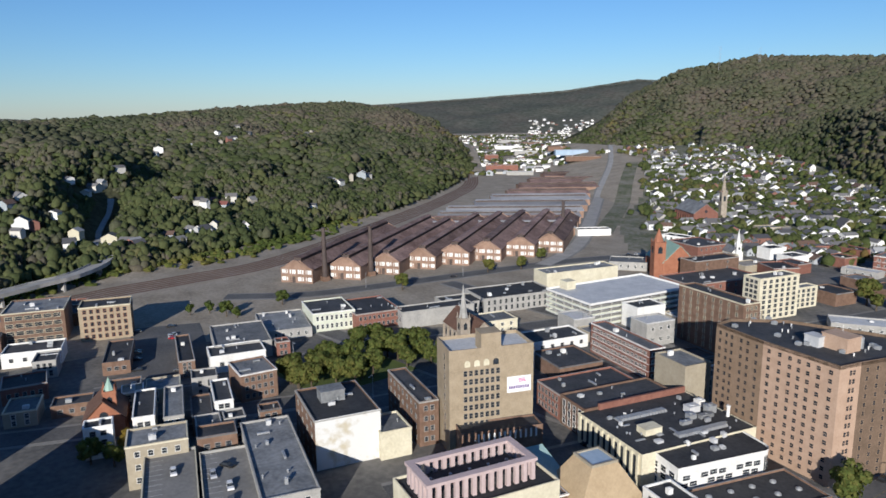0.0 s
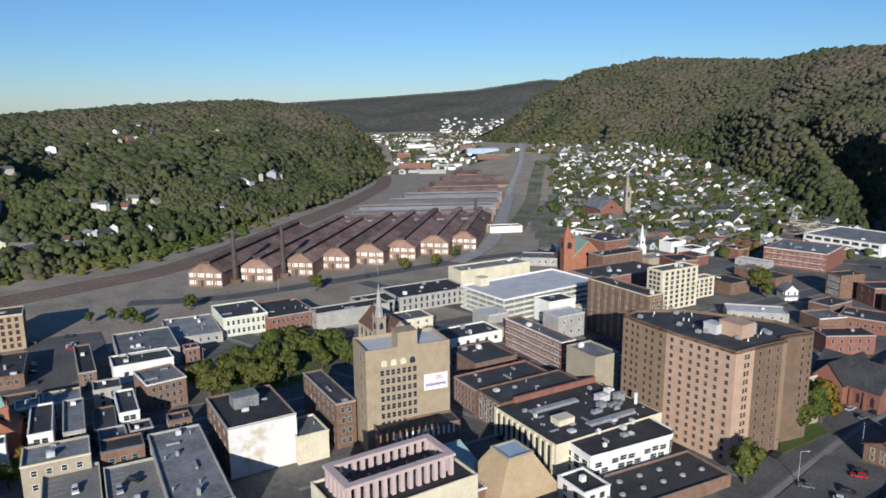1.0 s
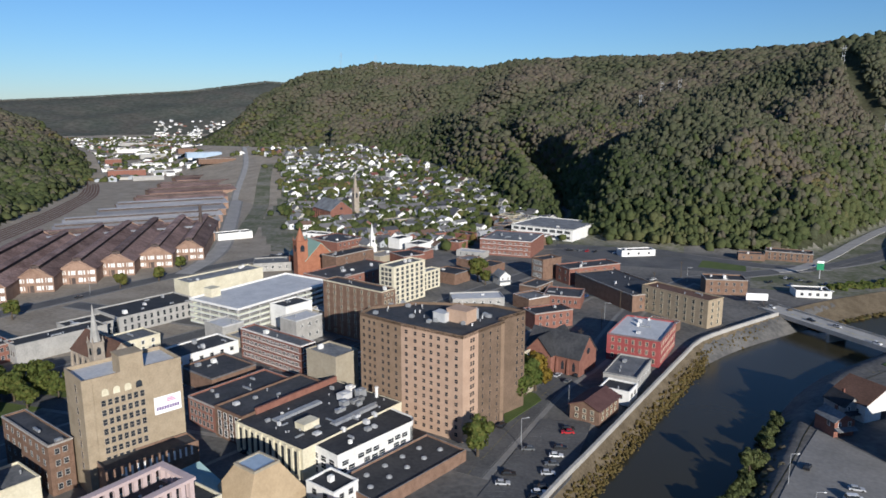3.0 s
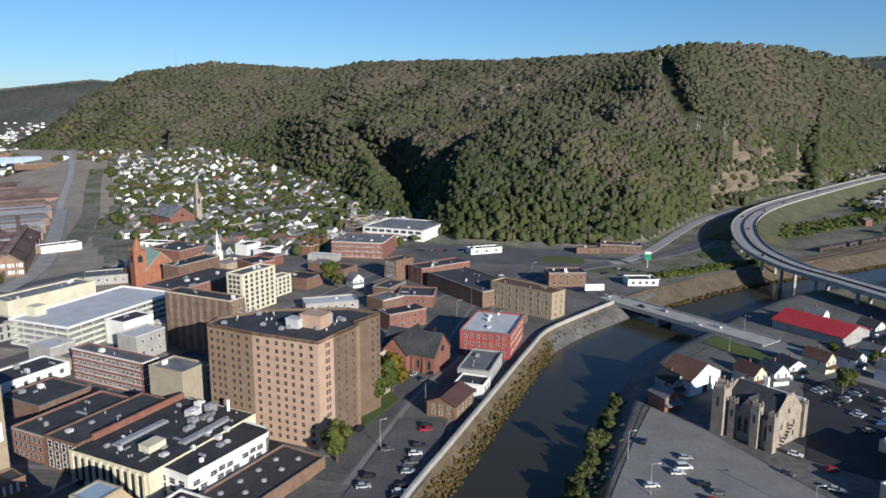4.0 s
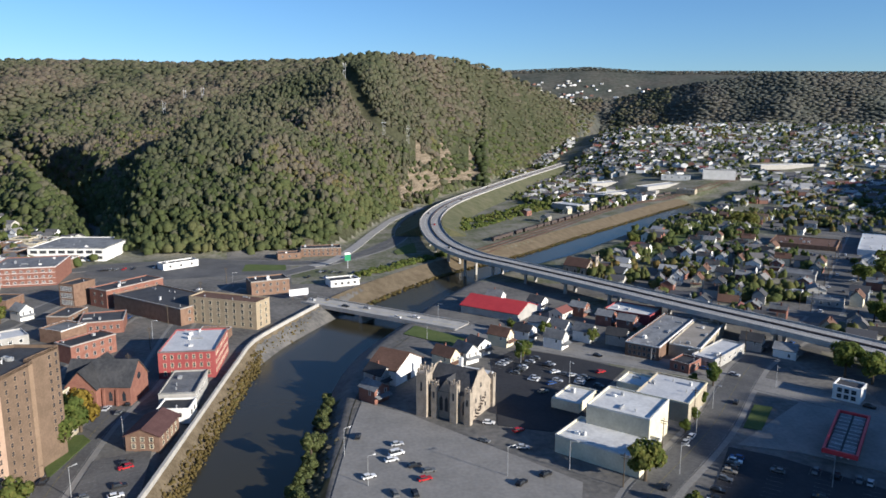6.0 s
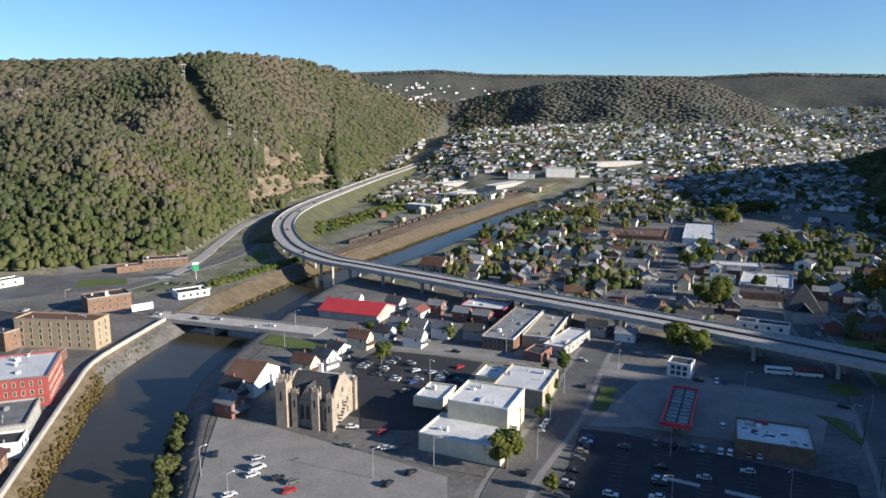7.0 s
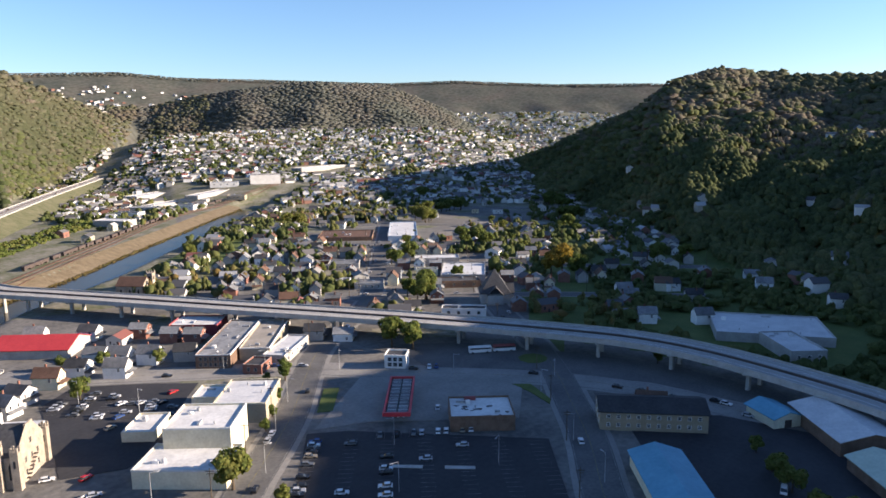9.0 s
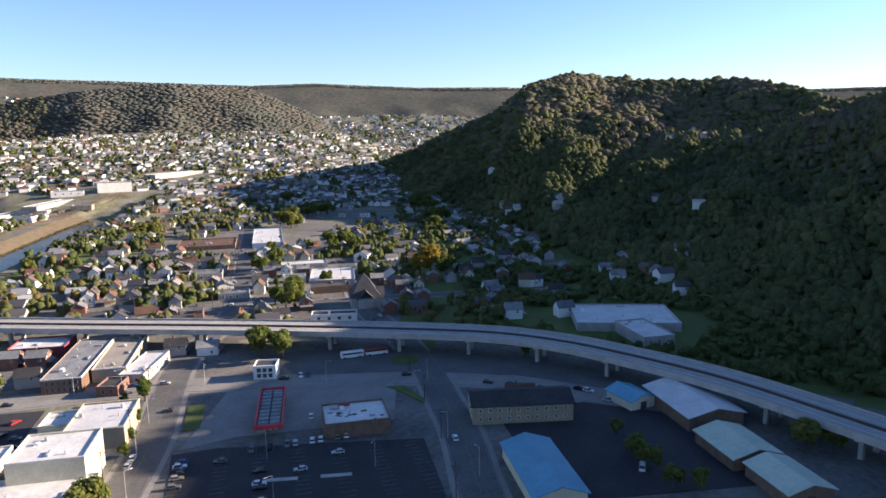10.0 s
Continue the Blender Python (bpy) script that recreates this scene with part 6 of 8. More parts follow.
def stone_castle():
    """The sandstone church with battlemented towers."""
    ob = thing("stone_church", 48.5, 250.5, 0, 51, "sandstone church with battlemented towers, gables and dark slate roof", "church")
    w, d, h = 19.5, 18.5, 10.5
    s = Shape().box(-w / 2, -d / 2, -1, w / 2, d / 2, h)
    for e in (-d / 2, d / 2):
        s.face([(-w / 2, e, h), (w / 2, e, h), (2.2, e, h + 7.2), (-2.2, e, h + 7.2)])
    s.face([(-w / 2 - 0.1, -3.5, h), (-w / 2 - 0.1, 3.5, h), (-w / 2 - 0.1, 0, h + 5.0)])
    part("wall", s, "stone_sand", ob)
    part("roof", Shape().gable(-w / 2, -d / 2 + 0.5, w / 2, d / 2 - 0.5, h, h + 7, 0.1, 0.3, 0, "y"), "roof_black", ob, "dark slate roof")
    part("dormer_roof", Shape().gable(-w / 2, -3.5, 0, 3.5, h, h + 5.1, 0.1, 0.25, 0, "x"), "roof_black", ob)
    part("coping", Shape().hull([(-2.4, -d / 2 - 0.2, h + 6.9), (2.4, -d / 2 - 0.2, h + 6.9), (2.4, -d / 2 + 0.4, h + 6.9), (-2.4, -d / 2 + 0.4, h + 6.9)], [(-2.4, -d / 2 - 0.2, h + 7.6), (2.4, -d / 2 - 0.2, h + 7.6), (2.4, -d / 2 + 0.4, h + 7.6), (-2.4, -d / 2 + 0.4, h + 7.6)]), "stone_sand", ob)
    part("hall_wall", Shape().box(w / 2 - 2, -5, -1, w / 2 + 10, d / 2 + 2, 9.6), "stone_sand", ob)
    part("hall_roof", Shape().box(w / 2 - 3, -5.2, 9.6, w / 2 + 10.2, d / 2 + 2.2, 10.1), "roof_pale", ob, "pale flat hall roof")
    part("chimney", Shape().box(w / 2 + 8, d / 2 - 1, 10, w / 2 + 9.4, d / 2 + 0.4, 14), "paint_white", ob)
    for x, y, tw, th in ((-w / 2 - 0.4, -d / 2 - 0.2, 2.4, 12.5), (-w / 2 - 0.8, -d / 2 + 5.2, 2.8, 14.5), (-w / 2 - 0.6, d / 2, 4.4, 17), (-w / 2 + 5, d / 2 + 2.5, 4.2, 16.5), (w / 2, -d / 2, 2.2, 12), (-w / 2 - 0.6, 4.5, 2.2, 13)):
        t = part("tower", Shape().box(-tw / 2, -tw / 2, -1, tw / 2, tw / 2, th), "stone_sand", ob, "", (x, y, 0))
        for a, b in ((-1, -1), (1, -1), (1, 1), (-1, 1)):
            part("battlement", Shape().box(a * tw * 0.36 - 0.3, b * tw * 0.36 - 0.3, th, a * tw * 0.36 + 0.3, b * tw * 0.36 + 0.3, th + 1.6), "stone_sand", t)
        part("slit_window", Shape().box(-tw / 2 - 0.03, -0.35, th * 0.6, -tw / 2 + 0.02, 0.35, th * 0.8), "glass", t)
    for y in (-7.5, -2.2, 0, 2.2, 8.2):
        part("lancet_window", Shape().face([(-w / 2 - 0.13, y + 0.7, 3), (-w / 2 - 0.13, y - 0.7, 3), (-w / 2 - 0.13, y - 0.7, 7.5), (-w / 2 - 0.13, y, 9.0), (-w / 2 - 0.13, y + 0.7, 7.5)]), "glass", ob)
    for x in (-4, 0, 4):
        for z in (3.0, 7.0):
            part("window", window_mesh(1.0, 1.7, "stone_sand"), None, ob, "", (x, -d / 2, z))
    part("gable_window", window_mesh(1.2, 1.8, "stone_sand"), None, ob, "", (0, -d / 2, 12))
    for k in range(7):
        part("stair_step", Shape().box(-5 + k, -d / 2 - 1.2, 1.0 + k * 0.9, -4 + k, -d / 2 - 0.003, 1.25 + k * 0.9), "steel_dark", ob, "iron fire stair")


stone_castle()


# steel mill
def mill_shed(x, y, rot, w, length, h, ridge, front=True, roof="rust_roof", wall="mill_brick"):
    """A long ridged shed; local y runs along it, the gable faces -y."""
    ob = thing("mill_shed", x, y, 0, rot, "long rusty-roofed brick steel mill shed with pale window panels", "mill shed", "sheds of the steel mill")
    s = Shape().box(-w / 2, 0, -1, w / 2, length, h)
    for e in (0, length):
        s.face([(-w / 2, e, h), (w / 2, e, h), (w * 0.12, e, h + ridge), (-w * 0.12, e, h + ridge)])
    part("wall", s, wall, ob)
    part("roof", Shape().gable(-w / 2, 0, w / 2, length, h, h + ridge, 0.6, 0.3, 0, "y"), roof, ob)
    part("monitor", Shape().box(-w * 0.11, 2, h + ridge * 0.72, w * 0.11, length - 2, h + ridge + 1.4), "steel_dark", ob, "dark ridge lantern")
    part("monitor_roof", Shape().gable(-w * 0.13, 1.6, w * 0.13, length - 1.6, h + ridge + 1.4, h + ridge + 2.2, 0.2, 0.15, 0, "y"), roof, ob)
    if front:
        for r, z in enumerate((2.6, 7.4)):
            for c in range(4):
                u = -w / 2 + (c + 0.5) * w / 4
                if r == 0 and c == 1:
                    part("loading_door", Shape().box(u - 1.8, -0.1, 0, u + 1.8, 0.05, 4.2), "steel_dark", ob)
                    continue
                pn = part("window_panel", Shape().box(u - w * 0.09, -0.12, z - 1.3, u + w * 0.09, 0.03, z + 1.3), "paint_white", ob, "pale glazed window panel")
                for q in (-1, 1):
                    part("mullion", Shape().box(u + q * w * 0.03 - 0.06, -0.17, z - 1.3, u + q * w * 0.03 + 0.06, -0.12, z + 1.3), "steel_dark", pn)
        for c in range(-3, 4):
            part("pilaster", Shape().box(c * w / 6.2 - 0.3, -0.25, -1, c * w / 6.2 + 0.3, 0.02, h), wall, ob)
    return ob


for _x, _y, _w, _len in ((-428, 170, 23, 165), (-418, 200, 23, 190), (-414, 229, 20, 160), (-414, 258, 21, 170), (-411, 284, 23, 165), (-408, 311, 23, 160), (-405, 341, 23, 150), (-403, 370, 21, 130)):
    mill_shed(_x, _y, 40, _w, _len, 9.5, 5.5)
mill_shed(-452, 190, 40, 15, 150, 8, 3, False)
for _x, _y, _rot, _w, _rf in ((-483.5, 383.6, 54.7, 134, "tin_roof"), (-506.2, 406.6, 54.7, 138, "rust_roof"), (-530.4, 433.1, 54.7, 140, "tin_roof"), (-557.3, 462.5, 54.8, 142, "tin_roof"), (-587.8, 509.9, 55.5, 124, "tin_roof"), (-618.9, 552.0, 56.1, 115, "tin_roof"), (-655.4, 598.4, 57.2, 102, "rust_roof"), (-706.4, 662.8, 57.6, 108, "rust_roof"), (-757.4, 724.4, 58.7, 104, "rust_roof"), (-815, 800, 58.7, 100, "rust_roof")):
    _a = radians(_rot)
    mill_shed(_x - math.cos(_a) * _w / 2 + 14 * -math.sin(_a), _y - math.sin(_a) * _w / 2 + 14 * math.cos(_a), _rot - 90, 26 if _y < 480 else 40, _w, 7, 3, False, _rf)
for _x, _y, _h in ((-422.3, 187.6, 35), (-417.1, 219.3, 34), (-452, 430, 30)):
    _c = thing("chimney_stack", _x, _y, 0, 0, "tall slender dark steel chimney stack on a brick base", "chimney")
    part("shaft", Shape().cone(0, 0, 0, 1.9, _h, 1.2, 14).cone(0, 0, _h, 1.45, _h + 0.8, 1.45, 14), "steel_dark", _c)
    part("base", Shape().box(-2.4, -2.4, -1, 2.4, 2.4, 3), "brick_brown", _c)


# trees
def leafy(seed, r, h, n, mat):
    """A crown of many small leaf clumps gathered in uneven lobes."""
    rng = np.random.default_rng(seed)
    lobes = rng.normal(size=(13, 3))
    lobes *= (rng.uniform(0.52, 0.74, 13) / np.linalg.norm(lobes, axis=1))[:, None] * (r, r, h * 0.46)
    lobes[0] = 0
    size = rng.uniform(0.34, 0.5, 13) * r
    size[0] = 0.62 * r
    k = rng.integers(0, 13, n)
    d = rng.normal(size=(n, 3))
    d /= np.linalg.norm(d, axis=1)[:, None]
    c = lobes[k] + d * (size[k] * rng.uniform(0.7, 1.05, n))[:, None] * (1, 1, 0.85)
    u = rng.normal(size=(n, 3))
    u -= (u * d).sum(1)[:, None] * d * 0.6
    u /= np.linalg.norm(u, axis=1)[:, None]
    w = np.cross(d, u)
    s = rng.uniform(0.22, 0.52, n)[:, None] * (0.5 + r / 9)
    v = np.stack([c - u * s - w * s, c + u * s - w * s * 0.8, c + u * s * 0.9 + w * s, c - u * s + w * s * 0.9], 1)
    v[:, :, 2] += h * 0.60
    ob = big_mesh("crown", v.reshape(-1, 3), np.arange(4 * n).reshape(n, 4), [mat])
    return ob


def tree_kind(seed, r, h, mat, label):
    """Tapered trunk, forking limbs and a crown, kept as a model to copy."""
    ob = thing("tree", 0, 0, -400, 0, label, "tree", "broadleaf trees in the town")
    s = Shape().cone(0, 0, -0.5, 0.32 + r * 0.03, h * 0.45, 0.2, 7)
    rng = random.Random(seed)
    for k in range(5):
        a = k * 1.26 + rng.uniform(0, 0.6)
        x, y, z = math.cos(a) * r * 0.55, math.sin(a) * r * 0.55, h * rng.uniform(0.55, 0.75)
        lo = [(0.14 * math.cos(b), 0.14 * math.sin(b), h * 0.38) for b in (0, 2.1, 4.2)]
        hi = [(x + 0.05 * math.cos(b), y + 0.05 * math.sin(b), z) for b in (0, 2.1, 4.2)]
        s.hull(lo, hi)
    part("trunk", s, "bark", ob)
    c = leafy(seed, r, h, int(620 + 150 * r), mat)
    c.parent = ob
    return ob


TREES = [tree_kind(k, r, h, m, l) for k, (r, h, m, l) in enumerate((
    (4.6, 10.5, "leaves", "broad green tree with an uneven leafy crown"), (3.4, 8.5, "leaves", "rounded green street tree beside the road"), (5.6, 12.5, "leaves", "large dark green tree with spreading crown"),
    (5.0, 11.0, "leaves_gold", "golden yellow autumn tree among houses"), (2.6, 6.5, "leaves", "small green tree on a lawn"), (3.2, 8.0, "leaves_grey", "pale grey-green willow-like tree on the river bank")))]


def tree(kind, x, y, scale=1.0, turn=0.0):
    m = pose(x, y, ground_z(x, y), 0, 0, turn) @ Matrix.Scale(scale, 4)
    t = copy_thing(TREES[kind], m)
    t.scale = (scale, scale, scale)
    return t


_rt = random.Random(3)
for _k, _x, _y, _s in ((0, -86, 192, 1.35), (2, -91, 238, 1.15), (0, -90, 246, 1.6), (3, -88, 252, 1.35), (1, -98, 262, 1.1), (3, -96, 275, 0.8), (0, -97, 268, 0.9), (2, -377, 289, 0.8), (0, -370, 313, 1.0), (0, -384, 344, 1.0), (2, -370, 216, 0.9), (0, 95.5, 188, 1.35), (4, 144, 240, 0.9), (4, 134, 228, 0.8), (4, 125, 218, 0.85), (1, 165, 268, 0.8), (4, 102, 170, 1.0), (2, 222, 259, 1.3), (0, 227, 249, 1.45), (3, 426, 300, 1.9), (3, 419, 305, 1.5), (2, 424, 284, 1.4), (0, -236, 21, 0.9), (1, -230, 27, 1.0), (3, -238, 33, 0.7), (2, -184, 408, 1.3), (1, -176, 402, 1.2), (1, -389, 102, 0.9), (0, -378, 108, 0.9), (4, -372, 112, 1.0), (0, -382, 142, 0.9), (1, -392, 92, 0.8), (4, -337, 561, 1.5), (2, -420, 600, 0.8)):
    tree(_k, _x, _y, _s, _rt.uniform(0, 360))
for _k in range(34):
    _x, _y = _rt.uniform(-288, -246), 0
    _y = _rt.uniform(98, 172)
    tree(_rt.choice([0, 2, 2, 1]), _x, _y, _rt.uniform(0.75, 1.05), _rt.uniform(0, 360))
for _k in range(34):
    _f = _k / 33
    tree(5, -11 + 9 * _f + _rt.uniform(-3.0, 2.5), 186 + 92 * _f + _rt.uniform(-2, 2), _rt.uniform(0.7, 1.1) * (1.05 - 0.35 * _f), _rt.uniform(0, 360))
for _x, _y in ((381, 588), (388, 580), (251, 459), (256, 452), (377, 521), (428, 475), (421, 480), (306, 326), (299, 332), (525, 433), (523, 411), (515, 420), (461, 425), (267, 578), (274, 585), (330, 470), (345, 520), (410, 560), (480, 520), (560, 470), (600, 520), (480, 380), (430, 360), (390, 330), (360, 345), (215, 470), (205, 452), (300, 430), (560, 330), (520, 300), (480, 270), (420, 250), (545, 380), (590, 400), (290, 150), (320, 120), (220, 73), (211, 64), (203, 54), (230, 82), (206, 47), (215, 69), (256, 16), (250, 24), (276, 40), (152, 262), (159, 258),  (88, 300), (95, 346), (130, 320), (110, 336), (190, 410), (185, 400)):
    tree(_rt.choice([0, 1, 1, 4, 2]), _x, _y, _rt.uniform(0.7, 1.05), _rt.uniform(0, 360))


for _x, _y, _n, _k in ((794, 583, 7, 2), (775, 545, 6, 0), (719, 758, 5, 2), (488, 444, 5, 2), (304, 317, 3, 0), (437, 680, 4, 2), (640, 640, 4, 0), (560, 600, 3, 2), (600, 420, 4, 0), (680, 470, 5, 2), (525, 260, 3, 2), (596, 635, 3, 0), (665, 634, 4, 2), (550, 569, 3, 0), (375, 422, 3, 2), (320, 333, 2, 1), (466, 415, 3, 0)):
    for _i in range(_n):
        tree(_k if _i else 2, _x + _rt.gauss(0, 7), _y + _rt.gauss(0, 7), _rt.uniform(1.0, 1.5), _rt.uniform(0, 360))


# cars
def car_kind(mat, label, van=False):
    ob = thing("car", 0, 0, -400, 0, label, "car", "parked and passing cars")
    l, w, h = (4.6, 1.85, 0.85) if not van else (5.4, 2.0, 1.1)
    s = Shape().hull([(-l / 2, -w / 2, 0.3), (l / 2, -w / 2, 0.3), (l / 2, w / 2, 0.3), (-l / 2, w / 2, 0.3)], [(-l / 2 + 0.1, -w / 2 + 0.06, h), (l / 2 - 0.15, -w / 2 + 0.06, h - 0.08), (l / 2 - 0.15, w / 2 - 0.06, h - 0.08), (-l / 2 + 0.1, w / 2 - 0.06, h)], 0, True)
    part("body", s, mat, ob)
    a, b, t = (-l * 0.42, l * 0.20, 1.45) if not van else (-l * 0.47, l * 0.30, 2.1)
    c = Shape().hull([(a, -w / 2 + 0.1, h - 0.03), (b, -w / 2 + 0.1, h - 0.06), (b, w / 2 - 0.1, h - 0.06), (a, w / 2 - 0.1, h - 0.03)], [(a + 0.45, -w / 2 + 0.28, t - 0.08), (b - 0.7, -w / 2 + 0.28, t - 0.08), (b - 0.7, w / 2 - 0.28, t - 0.08), (a + 0.45, w / 2 - 0.28, t - 0.08)])
    part("cabin_glass", c, "glass", ob)
    part("roof", Shape().box(a + 0.42, -w / 2 + 0.25, t - 0.08, b - 0.66, w / 2 - 0.25, t), mat, ob)
    wh = Shape().cone(0, 0, -0.1, 0.32, 0.1, 0.32, 9).mesh("wheel", "tyre")
    for x in (-l * 0.31, l * 0.31):
        for y in (-w / 2 + 0.06, w / 2 - 0.06):
            part("wheel", wh, None, ob, "", (x, y, 0.32)).rotation_euler = (radians(90), 0, 0)
    return ob


CARS = [car_kind("car_" + c, f"parked {c} car with dark windows") for c in ("white", "silver", "black", "grey", "red", "blue", "tan")]
VAN = car_kind("car_white", "parked white delivery van with dark windows", True)


def car(x, y, turn, kind=None, z=None):
    k = CARS[_rt.choices(range(7), (5, 5, 9, 7, 1, 1, 1))[0]] if kind is None else VAN if kind == "van" else CARS[kind]
    return copy_thing(k, pose(x, y, (ground_z(x, y) if abs(x) + abs(y) > 700 else 0.0) + 0.21 if z is None else z, 0, 0, turn))


BAYS = Shape()


def bay(p0, p1, turn, fill, step=2.7, seed=0, mark=True):
    """A row of parking bays from p0 to p1, partly filled."""
    rng = random.Random(seed)
    d = Vector(p1) - Vector(p0)
    e = Vector((math.cos(radians(turn)), math.sin(radians(turn)))) * 2.4
    w = Vector((-e.y, e.x)) * 0.028
    for k in range(int(d.length / step) + 1):
        q = Vector(p0) + d.normalized() * k * step
        if q.length < 340:
            BAYS.face([(*(q - e - w), 0.212), (*(q + e - w), 0.212), (*(q + e + w), 0.212), (*(q - e + w), 0.212)])
    for k in range(int(d.length / step)):
        q = Vector(p0) + d.normalized() * (k + 0.5) * step
        if rng.random() < fill:
            car(q.x + rng.uniform(-0.2, 0.2), q.y, turn + rng.choice([0, 180]) + rng.uniform(-2, 2))


for _x, _y, _t, _k in ((21, 217, 20, "van"), (19, 213, 15, 0), (22, 224, 10, 1), (9, 232, 80, 2), (26, 208, 10, 2), (30, 204, 10, 3), (28, 199, 15, 4), (11, 203, 20, 0), (18, 192, 100, 3), (24, 191, 95, 2), (66, 196, 30, 2), (57, 192, 40, 2), (57, 236, -20, 0), (66, 228, 20, 4), (64, 215, -15, 1), (52, 222, -40, 3)):
    car(_x, _y, _t, _k)
for _j in range(6):
    bay((74 + 5.4 * _j, 293 - 9.4 * _j), (92 + 4.2 * _j, 313 - 9.0 * _j), -40, 0.5, 2.8, 30 + _j)
for _j in range(7):
    bay((102 + 10.2 * _j, 165 - 8.6 * _j), (133 + 9.5 * _j, 198 - 8.6 * _j), -42, (0.7, 0.2, 0.25, 0.1, 0.08, 0.05, 0.06)[_j], 2.8, 50 + _j)
for _j in range(2):
    bay((-60 - 12 * _j, 172), (-66 - 8 * _j, 228), 25, (0.42, 0.1)[_j], 3.0, 70 + _j)
for _p0, _p1, _t, _f, _se in (((-20, 515), (20, 500), 60, 0.5, 81), ((-15, 492), (25, 480), 60, 0.6, 82), ((-170, 535), (-100, 545), 80, 0.3, 83), ((-150, 470), (-110, 490), 60, 0.4, 92), ((-95, 470), (-60, 455), 60, 0.4, 93), ((208, 228), (222, 216), 45, 0.7, 84), ((182, 188), (192, 178), 45, 0.8, 85), ((-380, 62), (-305, 48), 75, 0.35, 86), ((-376, 78), (-300, 64), 75, 0.3, 87), ((-240, 240), (-215, 330), 10, 0.25, 88), ((150, 185), (185, 158), 45, 0.4, 89), ((395, 520), (440, 470), 45, 0.5, 90), ((330, 410), (365, 375), 45, 0.5, 91)):
    bay(_p0, _p1, _t, _f * 0.75, 3.0, _se)
tagged(part("bay_markings", BAYS, "worn_line"), "worn white parking bay lines", "road marking", kind="stuff")
for _s, _n in ((STREETS[1][0], 12), (STREETS[2][0], 15), (STREETS[3][0], 8), (STREETS[5][0], 6), (STREETS[11][0], 8), (STREETS[4][0], 5), (STREETS[9][0], 4), (STREETS[17][0], 6), (STREETS[18][0], 6)):
    _p = smooth_path(_s, 2.0)
    _nn = normals(_p)
    for _ in range(_n):
        _i = _rt.randrange(3, len(_p) - 3)
        _d = _p[_i + 1] - _p[_i]
        _o = _rt.choice([-3.2, 3.2])
        car(_p[_i, 0] + _nn[_i, 0] * _o, _p[_i, 1] + _nn[_i, 1] * _o, math.degrees(math.atan2(_d[1], _d[0])))
_nn = normals(HIGHWAY)
for _i, _o in ((60, 4), (95, -4), (120, 5), (150, -5), (170, 4), (190, -4), (215, 5), (238, -5), (250, -3), (258, 4), (268, 5), (275, -6), (285, 4), (300, -4)):
    if _i < len(HIGHWAY) - 1:
        _d = HIGHWAY[_i + 1] - HIGHWAY[_i]
        car(HIGHWAY[_i, 0] + _nn[_i, 0] * _o, HIGHWAY[_i, 1] + _nn[_i, 1] * _o, math.degrees(math.atan2(_d[1], _d[0])), None, HIGHWAY[_i, 2] + 0.06)
for _x, _y in ((-10, 426), (10, 408), (22, 402), (48, 378), (38, 380)):
    car(_x, _y, -40.5, None, 0.42)


# houses
HOUSES = []


def house_kind(w, d, h, ridge, wall, roof, label, porch=True):
    ob = thing("house", 0, 0, -400, 0, label, "house", "small houses of the neighbourhood")
    s = Shape().box(-w / 2, -d / 2, -2, w / 2, d / 2, h)
    for e in (-d / 2, d / 2):
        s.face([(-w / 2, e, h), (w / 2, e, h), (0, e, h + ridge)])
    part("wall", s, wall, ob)
    part("roof", Shape().gable(-w / 2, -d / 2, w / 2, d / 2, h, h + ridge, 0.45, 0.2, 0, "y"), roof, ob)
    part("chimney", Shape().box(w * 0.12, d * 0.1, h + ridge * 0.4, w * 0.12 + 0.7, d * 0.1 + 0.7, h + ridge + 1.0), "brick_red", ob)
    if porch:
        part("porch_roof", Shape().hull([(-w / 2, -d / 2 - 2.2, 2.7), (w / 2, -d / 2 - 2.2, 2.7), (w / 2, -d / 2, 2.7), (-w / 2, -d / 2, 2.7)], [(-w / 2, -d / 2 - 2.2, 2.85), (w / 2, -d / 2 - 2.2, 2.85), (w / 2, -d / 2, 3.5), (-w / 2, -d / 2, 3.5)], 0, True), roof, ob)
    me = window_mesh(1.0, 1.5, "paint_white")
    for u in (-0.25, 0.25):
        part("window", me, None, ob, "", (w * u, -d / 2, 4.5 if h > 5 else 1.7))
    for z, e in ((1.7, 1), (4.3 if h > 5 else 1.7, -1)):
        part("window", me, None, ob, "", (e * w / 2, -d * 0.2, z), 90 * e)
    HOUSES.append(ob)


for _w, _d, _h, _rg, _wm, _rm, _lb in (
    (7.5, 10, 5.8, 3.2, "paint_white", "roof_grey", "white clapboard house with grey gable roof"),
    (8.5, 9.5, 5.6, 2.6, "paint_white", "roof_black", "white two-storey house with black roof and porch"),
    (7.0, 11, 5.8, 3.4, "paint_cream", "roof_brown", "cream two-storey house with brown roof"),
    (8.0, 9.0, 5.6, 2.4, "brick_red", "roof_grey", "red brick house with grey roof and porch"),
    (7.2, 10, 5.4, 3.0, "stone_grey", "roof_black", "grey sided house with dark roof"),
    (9.0, 10, 4.2, 2.4, "paint_white", "roof_grey", "low white house with pale roof")):
    house_kind(_w, _d, _h, _rg, _wm, _rm, _lb)

